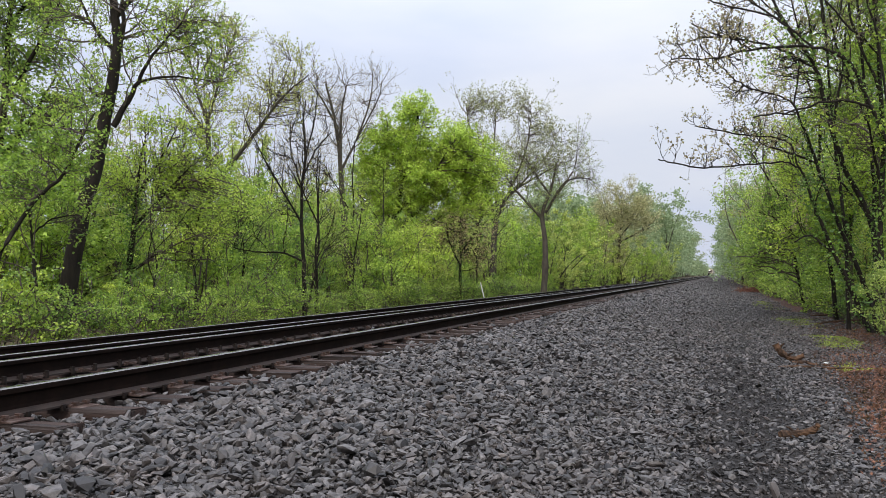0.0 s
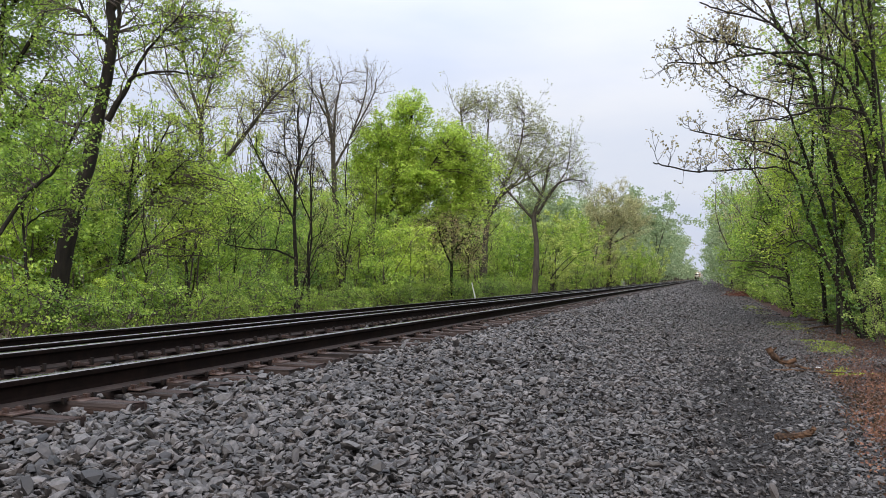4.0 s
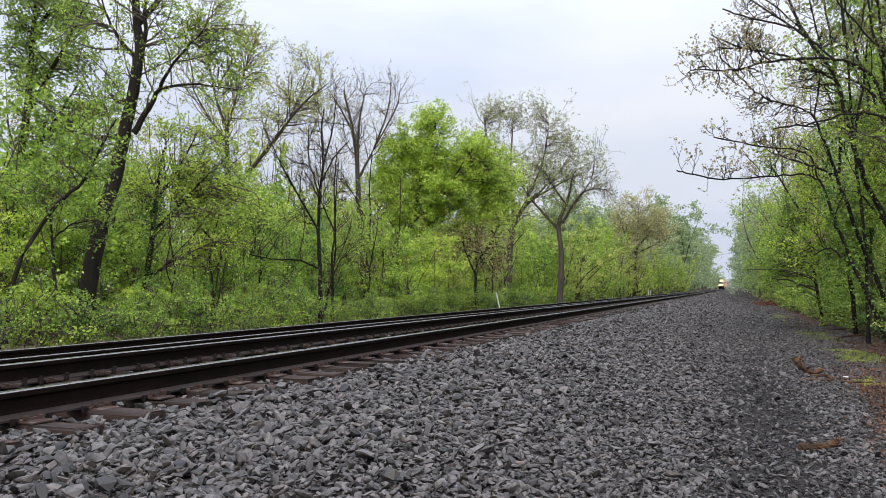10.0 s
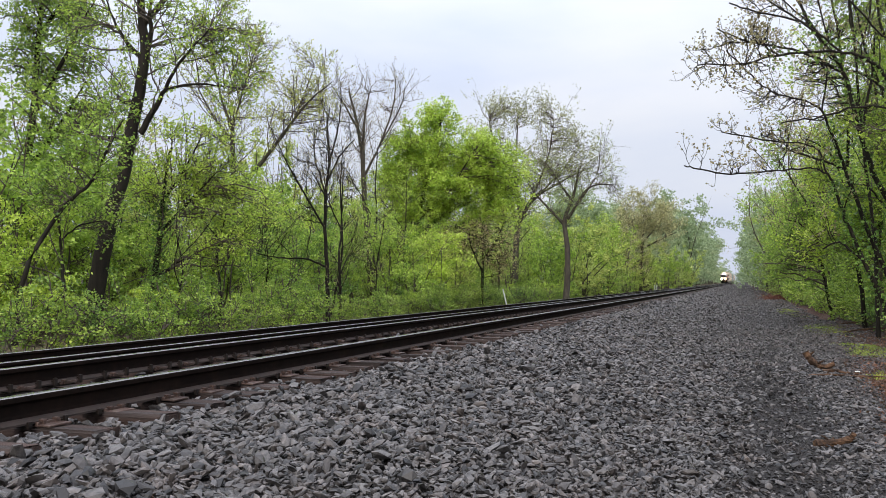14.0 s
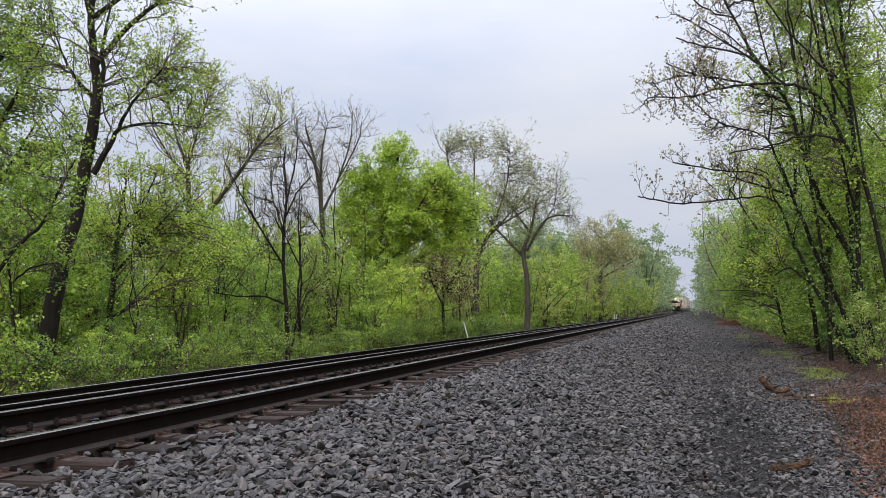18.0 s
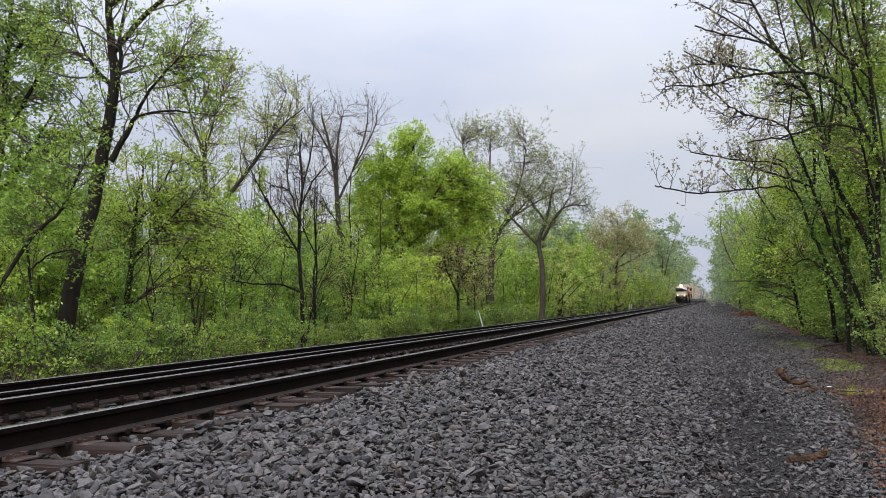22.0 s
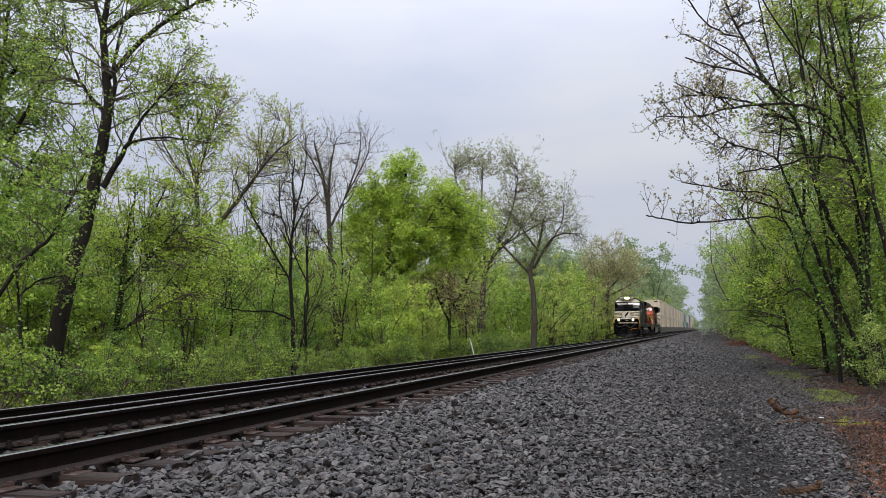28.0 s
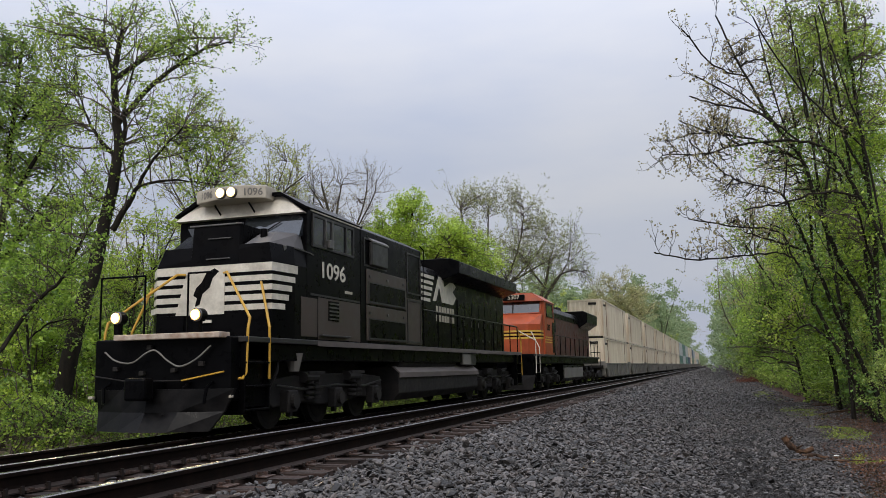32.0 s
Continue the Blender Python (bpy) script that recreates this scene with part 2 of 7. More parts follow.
MAT_LEAF_DARK = leafy("ivy_leaves", (0.026, 0.075, 0.013), (0.115, 0.235, 0.035), (0.28, 0.45, 0.08), 0.35, 0.35)
MAT_LEAF_PALE = leafy("yellow_green_leaves", (0.3, 0.32, 0.06), (0.54, 0.55, 0.14), (0.7, 0.7, 0.28))
MAT_LEAF_HAZEL = leafy("soft_green_leaves", (0.12, 0.2, 0.03), (0.4, 0.49, 0.1), (0.66, 0.72, 0.24))
MAT_BUD = leafy("reddish_buds", (0.2, 0.15, 0.09), (0.36, 0.29, 0.16), (0.5, 0.47, 0.24), 0.6, 0.35)
MAT_BLOSSOM = leafy("pale_buds", (0.24, 0.23, 0.09), (0.46, 0.45, 0.22), (0.66, 0.64, 0.4), 0.6, 0.3)


# ---- mesh helpers ----
def raw_mesh(name, verts, quads, material, smooth=True, tris=None):
    """A mesh from arrays of corners and four-sided (and three-sided) faces."""
    v = np.asarray(verts, dtype=np.float32).reshape(-1, 3)
    q = np.asarray(quads, dtype=np.int32).reshape(-1, 4)
    t = np.zeros((0, 3), np.int32) if tris is None else np.asarray(tris, dtype=np.int32).reshape(-1, 3)
    me = bpy.data.meshes.new(name)
    me.vertices.add(len(v))
    me.vertices.foreach_set("co", v.ravel())
    loops = np.concatenate([q.ravel(), t.ravel()])
    me.loops.add(len(loops))
    me.loops.foreach_set("vertex_index", loops)
    starts = np.concatenate([np.arange(len(q)) * 4, len(q) * 4 + np.arange(len(t)) * 3]).astype(np.int32)
    totals = np.concatenate([np.full(len(q), 4), np.full(len(t), 3)]).astype(np.int32)
    me.polygons.add(len(starts))
    me.polygons.foreach_set("loop_start", starts)
    me.polygons.foreach_set("loop_total", totals)
    me.polygons.foreach_set("use_smooth", np.full(len(starts), smooth))
    me.update(calc_edges=True)
    me.materials.append(material)
    return me


def hung(name, mesh, parent=None, label="", m=None):
    ob = new(name, mesh)
    if parent is not None:
        ob.parent = parent
    if m is not None:
        ob.matrix_basis = m
    return tagged(ob, label) if label else ob


def part(name, bm, material, parent, label="", smooth=False):
    """Links a bmesh as one mesh object under a thing or a part."""
    me = bpy.data.meshes.new(name)
    bmesh.ops.recalc_face_normals(bm, faces=bm.faces)
    bm.to_mesh(me)
    bm.free()
    for mt in material if isinstance(material, (list, tuple)) else [material]:
        me.materials.append(mt)
    if smooth:
        me.polygons.foreach_set("use_smooth", np.full(len(me.polygons), True))
    return hung(name, me, parent, label)


def add_box(bm, x0, x1, y0, y1, z0, z1, bevel=0.0):
    g = bmesh.ops.create_cube(bm, size=1.0, matrix=Matrix.Translation(((x0 + x1) / 2, (y0 + y1) / 2, (z0 + z1) / 2)) @ Matrix.Diagonal((x1 - x0, y1 - y0, z1 - z0, 1)))
    if bevel:
        edges = list({e for v in g["verts"] for e in v.link_edges})
        bmesh.ops.bevel(bm, geom=edges, offset=bevel, segments=2, affect="EDGES", profile=0.5)
    return bm


def box(x0, x1, y0, y1, z0, z1, bevel=0.01):
    return add_box(bmesh.new(), x0, x1, y0, y1, z0, z1, bevel)


def add_prism(bm, outline, axis, a, b):
    """An outline in the plane across axis ('x': (y, z) pairs, 'y': (x, z), 'z': (x, y)), drawn out from a to b."""
    def at(u, v, w):
        return {"x": (w, u, v), "y": (u, w, v), "z": (u, v, w)}[axis]
    lo = [bm.verts.new(at(u, v, a)) for u, v in outline]
    hi = [bm.verts.new(at(u, v, b)) for u, v in outline]
    bm.faces.new(lo)
    bm.faces.new(hi)
    for i in range(len(lo)):
        j = (i + 1) % len(lo)
        bm.faces.new((lo[i], lo[j], hi[j], hi[i]))
    return bm


def prism(outline, axis, a, b, bevel=0.0):
    bm = add_prism(bmesh.new(), outline, axis, a, b)
    if bevel:
        bmesh.ops.recalc_face_normals(bm, faces=bm.faces)
        bmesh.ops.bevel(bm, geom=list(bm.edges), offset=bevel, segments=2, affect="EDGES", profile=0.5)
    return bm


def add_rod(bm, a, b, r, sides=8, r2=None):
    a, b = Vector(a), Vector(b)
    turn = (b - a).to_track_quat("Z", "Y").to_matrix().to_4x4()
    bmesh.ops.create_cone(bm, cap_ends=True, segments=sides, radius1=r, radius2=r if r2 is None else r2, depth=(b - a).length,
                          matrix=Matrix.Translation((a + b) / 2) @ turn)
    return bm


def rod(a, b, r, sides=8, r2=None):
    return add_rod(bmesh.new(), a, b, r, sides, r2)


def add_pipe(bm, points, r, sides=6):
    for a, b in zip(points, points[1:]):
        add_rod(bm, a, b, r, sides)
    for p in points[1:-1]:
        bmesh.ops.create_icosphere(bm, subdivisions=1, radius=r * 1.03, matrix=Matrix.Translation(p))
    return bm


def pipe(points, r, sides=6):
    return add_pipe(bmesh.new(), points, r, sides)


def add_loft(bm, low, z0, high, z1):
    a = [bm.verts.new((x, y, z0)) for x, y in low]
    b = [bm.verts.new((x, y, z1)) for x, y in high]
    bm.faces.new(a)
    bm.faces.new(b)
    for i in range(len(a)):
        j = (i + 1) % len(a)
        bm.faces.new((a[i], a[j], b[j], b[i]))
    return bm


# ---- ground ----
RAIL_X = (-4.45, -5.95, -8.55, -10.05)
RAIL_Z = (0.0, -0.01, -0.265, -0.315)
GROUND_X = [-900, -200, -60, -30, -20, -16, -14, -13.1, -12.4, -11.5, -11.0, -10.0, -9.0, -8.0, -7.6, -7.1, -6.9, -6.0, -5.0, -4.2, -3.4,
            -2.8, -2.2, -1.6, -1.1, -0.6, 0.0, 0.4, 0.9, 1.4, 1.9, 2.5, 3.2, 4.0, 5.0, 7.0, 10.0, 20.0, 60.0, 200.0, 900.0]
GROUND_Z = [-1.4, -1.3, -1.1, -1.0, -0.95, -0.93, -0.95, -0.88, -0.68, -0.53, -0.5, -0.53, -0.52, -0.5, -0.48, -0.33, -0.3, -0.29, -0.29, -0.29, -0.265,
            -0.275, -0.31, -0.36, -0.42, -0.47, -0.5, -0.51, -0.5, -0.49, -0.49, -0.5, -0.51, -0.53, -0.57, -0.65, -0.7, -0.8, -1.0, -1.2, -1.4]


def ground_height(x, y):
    z = np.interp(x, GROUND_X, GROUND_Z)
    x, y = np.asarray(x, float), np.asarray(y, float)
    rough = np.where((x < -13) | (x > 1.3), 0.05, 0.012)
    return z + rough * (np.sin(x * 1.7 + y * 0.9) * np.cos(y * 1.3 - x * 0.4) + 0.5 * np.sin(x * 4.1 - y * 3.3))


def build_ground():
    ys = np.concatenate([np.arange(-40, 0, 4), np.arange(0, 30, 0.4), np.arange(30, 120, 3), np.geomspace(120, 4500, 40)])
    xs = np.unique(np.concatenate([GROUND_X, np.arange(-7, 4, 0.25)]))
    gx, gy = np.meshgrid(xs, ys)
    gz = ground_height(gx, gy)
    nx, ny = len(xs), len(ys)
    idx = np.arange(nx * ny).reshape(ny, nx)
    quads = np.stack([idx[:-1, :-1], idx[:-1, 1:], idx[1:, 1:], idx[1:, :-1]], -1)
    ob = new("ground", raw_mesh("ground", np.stack([gx, gy, gz], -1), quads, MAT_GROUND))
    tagged(ob, "grey crushed stone bank, dark trodden path, brown wood floor", "ground", kind="structure")


build_ground()


# ---- ballast stones ----
def stone_shapes(rng, count, plain=False):
    """Angular broken stones: small solids with shifted corners."""
    bm = bmesh.new()
    if plain:
        bmesh.ops.create_cone(bm, cap_ends=True, segments=5, radius1=0.95, radius2=0.6, depth=1.0)
        bmesh.ops.triangulate(bm, faces=bm.faces[:])
    else:
        bmesh.ops.create_icosphere(bm, subdivisions=1, radius=1.0)
    bm.verts.ensure_lookup_table()
    bm.verts.index_update()
    base = np.array([v.co for v in bm.verts])
    faces = np.array([[v.index for v in f.verts] for f in bm.faces])
    bm.free()
    shapes = []
    for _ in range(count):
        v = base.copy()
        for _ in range(7):
            d = rng.normal(size=3)
            d /= np.linalg.norm(d)
            cut = rng.uniform(0.35, 0.75)
            over = v @ d - cut
            v -= np.clip(over, 0, None)[:, None] * d
        v *= np.array([1.15, rng.uniform(0.55, 0.9), rng.uniform(0.28, 0.55)])
        shapes.append(v)
    return np.array(shapes), faces


def scatter_stones(name, rng, x0, x1, y0, y1, per_m2, size, label, lift=0.1, plain=False, only_path=False):
    shapes, faces = stone_shapes(rng, 14, plain)
    n = int((x1 - x0) * (y1 - y0) * per_m2)
    x, y = rng.uniform(x0, x1, n), rng.uniform(y0, y1, n)
    keep = np.ones(n, bool)
    for rx in RAIL_X:
        keep &= np.abs(x - rx) > 0.1
    near = np.abs(y - TIE_MID[np.clip(np.searchsorted(TIE_MID, y), 0, len(TIE_MID) - 1)])
    near = np.minimum(near, np.abs(y - TIE_MID[np.clip(np.searchsorted(TIE_MID, y) - 1, 0, len(TIE_MID) - 1)]))
    keep &= ~((x < -3.88) & (near < 0.13)) | (rng.random(n) < 0.05)
    edge = np.clip(0.6 + 0.13 * y, 1.5, 3.0) + 0.25 * np.sin(y * 0.9) + rng.normal(size=n) * 0.65
    trod = (np.abs(x - 0.2 - 0.08 * np.sin(y)) < 0.2 + 0.35 * rng.random(n)) & (rng.random(n) < 0.75 * np.clip((20 - y) / 9, 0, 1))
    keep &= (x < edge) & (~trod | only_path)
    if only_path:
        keep &= rng.random(n) < np.exp(-((x - 0.25) / 0.5) ** 2) * np.clip((19 - y) / 9, 0, 1)
    x, y = x[keep], y[keep]
    n = len(x)
    s = size * rng.lognormal(0, 0.29, n) * np.clip(1.0 - 0.11 * np.clip(x + 2.8, 0, 5), 0.6, 1)
    s = size * rng.lognormal(0, 0.3, n) if only_path else s
    a, b, c = rng.uniform(0, 6.283, n), rng.normal(0, 0.45, n), rng.normal(0, 0.45, n)
    v = shapes[rng.integers(0, len(shapes), n)] * s[:, None, None]
    ca, sa, cb, sb, cc, sc = (f(k)[:, None] for k in (a, b, c) for f in (np.cos, np.sin))
    px, py, pz = v[..., 0], v[..., 1], v[..., 2]
    py, pz = py * cb - pz * sb, py * sb + pz * cb
    px, pz = px * cc + pz * sc, -px * sc + pz * cc
    px, py = px * ca - py * sa, px * sa + py * ca
    z = ground_height(x, y) + s * (lift - 0.1 + 0.95 * rng.random(n))
    verts = np.stack([px + x[:, None], py + y[:, None], pz + z[:, None]], -1)
    m = verts.shape[1]
    tris = (faces[None] + (np.arange(n) * m)[:, None, None]).reshape(-1, 3)
    ob = new(name, raw_mesh(name, verts, np.zeros((0, 4)), MAT_FINES if only_path else MAT_STONE, smooth=False, tris=tris))
    tagged(ob, label, "ballast", kind="stuff")


# ---- tracks ----
TIE_STEP = 0.61
TIE_NEAR = [4.86, 5.49, 5.97, 6.59, 7.25, 7.72, 8.28, 8.76, 9.39, 9.99, 10.66, 11.42, 12.14, 12.84]
TIE_MID = np.array([TIE_NEAR[0] - TIE_STEP * k for k in range(11, 0, -1)] + TIE_NEAR + [TIE_NEAR[-1] + TIE_STEP * k for k in range(1, 276)])


def rail_profile():
    half = [(0.0, 0.186), (0.026, 0.186), (0.036, 0.179), (0.0385, 0.168), (0.0385, 0.146), (0.026, 0.136), (0.01, 0.128), (0.0088, 0.06),
            (0.014, 0.036), (0.03, 0.027), (0.076, 0.013), (0.076, 0.0)]
    return half + [(-x, z) for x, z in reversed(half[1:])]


def rail_mesh():
    prof = np.array(rail_profile())
    ys = np.concatenate([np.arange(-30, 60, 2.0), np.geomspace(60, 1500, 30)])
    k = len(prof)
    v = np.array([[(x, y, z - 0.186) for x, z in prof] for y in ys])
    idx = np.arange(len(ys) * k).reshape(len(ys), k)
    nxt = np.roll(idx, -1, axis=1)
    quads = np.stack([idx[:-1], nxt[:-1], nxt[1:], idx[1:]], -1)
    me = raw_mesh("rail", v, quads, MAT_RAIL_SIDE, smooth=False)
    me.materials.append(MAT_RAIL_TOP)
    col = np.tile(np.arange(k), len(ys) - 1)
    me.materials.append(MAT_RAIL_BASE)
    index = np.zeros(len(col), np.int32)
    index[(col <= 1) | (col >= k - 2)] = 1
    # the foot's upper faces take the paler, lit tone
    index[((col >= 8) & (col <= 10)) | ((col >= k - 11) & (col <= k - 9))] = 2
    me.polygons.foreach_set("material_index", index)
    return me


def tie_mesh(rng, length=2.62):
    bm = box(-length / 2, length / 2, 0, 0.23, -0.18, 0.0, 0.012)
    for v in bm.verts:
        v.co += Vector((rng.normal(0, 0.012), rng.normal(0, 0.006), rng.normal(0, 0.005) if v.co.z > -0.1 else 0))
    me = bpy.data.meshes.new("tie")
    bmesh.ops.recalc_face_normals(bm, faces=bm.faces)
    bm.to_mesh(me)
    bm.free()
    me.materials.append(MAT_TIE)
    return me


def build_tracks():
    rng = np.random.default_rng(5)
    rails = rail_mesh()
    ties = [tie_mesh(rng) for _ in range(7)]
    bm = box(-0.09, 0.19, 0.02, 0.21, 0.0, 0.014, 0.004)
    add_box(bm, 0.075, 0.1, 0.02, 0.21, 0.012, 0.03)
    add_box(bm, -0.1 + 0.0, -0.078, 0.02, 0.21, 0.012, 0.03)
    plate = bpy.data.meshes.new("tie_plate")
    bm.to_mesh(plate)
    bm.free()
    plate.materials.append(MAT_PLATE)
    bm = bmesh.new()
    add_box(bm, -0.008, 0.008, -0.008, 0.008, 0.0, 0.03)
    add_box(bm, -0.028, 0.012, -0.015, 0.015, 0.022, 0.036)
    spike = bpy.data.meshes.new("spike")
    bm.to_mesh(spike)
    bm.free()
    spike.materials.append(MAT_PLATE)
    bm = bmesh.new()
    add_box(bm, -0.095, 0.095, -0.01, 0.01, -0.024, -0.008)
    add_box(bm, 0.07, 0.095, -0.016, 0.016, -0.024, 0.05)
    add_box(bm, 0.05, 0.075, -0.012, 0.012, 0.016, 0.03)
    add_box(bm, -0.095, -0.075, -0.014, 0.014, -0.024, 0.02)
    anchor = bpy.data.meshes.new("rail_anchor")
    bm.to_mesh(anchor)
    bm.free()
    anchor.materials.append(MAT_ANCHOR)
    for near, (ia, ib), label in ((True, (0, 1), "railway track with rusty rails on weathered wooden ties"),
                                  (False, (2, 3), "second railway track, lower, rusty rails on wooden ties")):
        mid = (RAIL_X[ia] + RAIL_X[ib]) / 2
        base = (RAIL_Z[ia] + RAIL_Z[ib]) / 2 - 0.186 - 0.016
        track = tagged(new("railway_track"), label, "railway track", "railway tracks")
        track.location = (mid, 0, base)
        tilt = math.degrees(math.atan2(RAIL_Z[ia] - RAIL_Z[ib], 1.5))
        for i in (ia, ib):
            hung("rail", rails, track, "brown steel rail with a polished head", pose(RAIL_X[i] - mid, 0, RAIL_Z[i] - base))
        count = 290 if near else 60
        for k in range(count):
            y = float(TIE_MID[k]) - 0.115
            tie = hung("tie", ties[k % 7] if rng.random() < 0.6 else ties[rng.integers(7)], track, "",
                       pose(rng.normal(0, 0.05), y, rng.normal(-0.004, 0.006), 0, -tilt, rng.normal(0, 0.7)))
            if near and k < 100:
                for i, flip in ((ia, 1), (ib, -1)):
                    lx = RAIL_X[i] - mid
                    hung("tie_plate", plate, track, "", pose(lx, y + (0 if flip > 0 else 0.23), 0.0, 0, 0, 0 if flip > 0 else 180))
                    if k < 50:
                        for dx, dy in ((0.105, 0.06), (0.105, 0.17), (-0.1, 0.06)):
                            hung("spike", spike, track, "", pose(lx + dx * flip, y + dy, 0.004 + rng.uniform(0, 0.012), 0, 0, 0 if dx * flip > 0 else 180))
                    if k < 60:
                        for dy in (-0.035, 0.265):
                            hung("rail_anchor", anchor, track, "", pose(lx, y + dy, 0.02, 0, 0, 0 if i == ib else 180))
        rest = []
        for k in range(count, 1000 if near else 300):
            rest.append((0, float(TIE_MID[60]) + (k - 60) * TIE_STEP if not near else float(TIE_MID[289]) + (k - 289) * TIE_STEP))
        v0 = np.array([(x, y, z) for x in (-1.31, 1.31) for y in (0, 0.23) for z in (-0.18, 0.0)])
        f0 = np.array([(0, 2, 3, 1), (4, 5, 7, 6), (0, 1, 5, 4), (2, 6, 7, 3), (1, 3, 7, 5)])
        off = np.array([(0, y, 0) for _, y in rest])
        v = v0[None] + off[:, None]
        q = f0[None] + (np.arange(len(rest)) * 8)[:, None, None]
        tagged(hung("ties_far_off", raw_mesh("ties_far_off", v, q, MAT_TIE, smooth=False), track, "row of wooden ties running into the distance"), kind="stuff")


build_tracks()
RNG_STONES = np.random.default_rng(11)
scatter_stones("ballast_near", RNG_STONES, -5.9, 2.4, 2.3, 7.0, 1250, 0.036, "loose angular grey crushed stone beside the track")
scatter_stones("ballast_middle", RNG_STONES, -5.9, 3.2, 7.0, 14.0, 640, 0.035, "loose angular grey crushed stone beside the track")
scatter_stones("ballast_far", RNG_STONES, -5.9, 3.6, 14.0, 30.0, 380, 0.041, "grey crushed stone along the track", plain=True)
scatter_stones("ballast_distance", RNG_STONES, -4.3, 2.3, 30.0, 75.0, 120, 0.06, "grey crushed stone along the track", plain=True)
scatter_stones("ballast_remote", RNG_STONES, -4.2, 2.3, 75.0, 230.0, 17, 0.085, "grey crushed stone along the track", plain=True)
scatter_stones("path_gravel", RNG_STONES, -0.6, 1.2, 3.0, 18.0, 1200, 0.0125, "fine dark gravel trodden into the path", plain=True, only_path=True)


# ---- trees and shrubs ----
def unit(v):
    return v / np.maximum(np.linalg.norm(v, axis=-1, keepdims=True), 1e-9)


def grow(rng, start, way, length, r0, r1, steps, wander, up):
    """Branches as bent lines: places [n, steps + 1, 3] and radii."""
    p, d = start.copy(), unit(way)
    pts, rad = [p.copy()], [r0]
    for k in range(steps):
        d = unit(d + rng.normal(0, wander, d.shape) + np.array([0, 0, up]))
        p = p + d * (length / steps)[:, None]
        pts.append(p.copy())
        f = (k + 1) / steps
        rad.append(r0 * (1 - f) + r1 * f)
    return np.stack(pts, 1), np.stack(rad, 1)


def sprout(rng, pts, rad, n, f0, f1, spread, spread_var=0.25):
    """Starts for n side branches on each branch: place, way, radius of the parent there, place along it."""
    count, k = pts.shape[0], pts.shape[1] - 1
    u = rng.uniform(f0, f1, (count, n)) * k
    i = np.minimum(u.astype(int), k - 1)
    t = (u - i)[..., None]
    row = np.arange(count)[:, None]
    a, b = pts[row, i], pts[row, i + 1]
    place = a * (1 - t) + b * t
    tang = unit(b - a)
    side = rng.normal(size=tang.shape)
    side = unit(side - (side * tang).sum(-1, keepdims=True) * tang)
    ang = spread + rng.normal(0, spread_var, u.shape)
    way = tang * np.cos(ang)[..., None] + side * np.sin(ang)[..., None]
    r = rad[row, i] * (1 - t[..., 0]) + rad[row, i + 1] * t[..., 0]
    return place.reshape(-1, 3), way.reshape(-1, 3), r.reshape(-1), (u / k).reshape(-1)


def tubes(pts, rad, sides):
    n, k, _ = pts.shape
    tang = unit(np.gradient(pts, axis=1))
    ref = np.where(np.abs(tang[..., 2:3]) > 0.9, np.array([1.0, 0, 0]), np.array([0, 0, 1.0]))
    u = unit(np.cross(tang, ref))
    w = np.cross(tang, u)
    a = np.arange(sides) * (2 * math.pi / sides)
    ring = u[:, :, None] * np.cos(a)[None, None, :, None] + w[:, :, None] * np.sin(a)[None, None, :, None]
    v = pts[:, :, None] + ring * rad[:, :, None, None]
    idx = np.arange(n * k * sides).reshape(n, k, sides)
    nxt = np.roll(idx, -1, axis=2)
    q = np.stack([idx[:, :-1], nxt[:, :-1], nxt[:, 1:], idx[:, 1:]], -1)
    return v.reshape(-1, 3), q.reshape(-1, 4)


def leaves_at(rng, places, size, droop=0.3, wide=0.36, flat=1.0):
    """One folded four-cornered leaf at each place; flat: below 1 the leaves spread out level."""
    n = len(places)
    way = rng.normal(size=(n, 3))
    way[:, 2] = (way[:, 2] * 0.6 - droop) * min(1.0, flat * 1.4)
    way = unit(way)
    side = rng.normal(size=(n, 3))
    side[:, 2] *= flat
    side = unit(side - (side * way).sum(-1, keepdims=True) * way)
    nor = np.cross(way, side)
    s = size * rng.uniform(0.6, 1.35, n)[:, None]
    tip = places + way * s
    left = places + way * s * 0.45 + side * s * wide + nor * s * 0.12
    right = places + way * s * 0.45 - side * s * wide + nor * s * 0.12
    v = np.stack([places, left, tip, right], 1)
    return v.reshape(-1, 3), np.arange(n * 4).reshape(n, 4)


def joined(pieces):
    vs, qs, o = [], [], 0
    for v, q in pieces:
        vs.append(v)
        qs.append(q + o)
        o += len(v)
    return np.concatenate(vs), np.concatenate(qs)


def smooth_line(points, per=5):
    """A rounded line through the given points."""
    p = np.asarray(points, float)
    e = np.concatenate([[2 * p[0] - p[1]], p, [2 * p[-1] - p[-2]]])
    out = []
    for i in range(1, len(e) - 2):
        for t in np.arange(per) / per:
            out.append(0.5 * (2 * e[i] + (e[i + 1] - e[i - 1]) * t + (2 * e[i - 1] - 5 * e[i] + 4 * e[i + 1] - e[i + 2]) * t * t
                              + (3 * e[i] - e[i - 1] - 3 * e[i + 1] + e[i + 2]) * t ** 3))
    out.append(p[-1])
    return np.array(out)


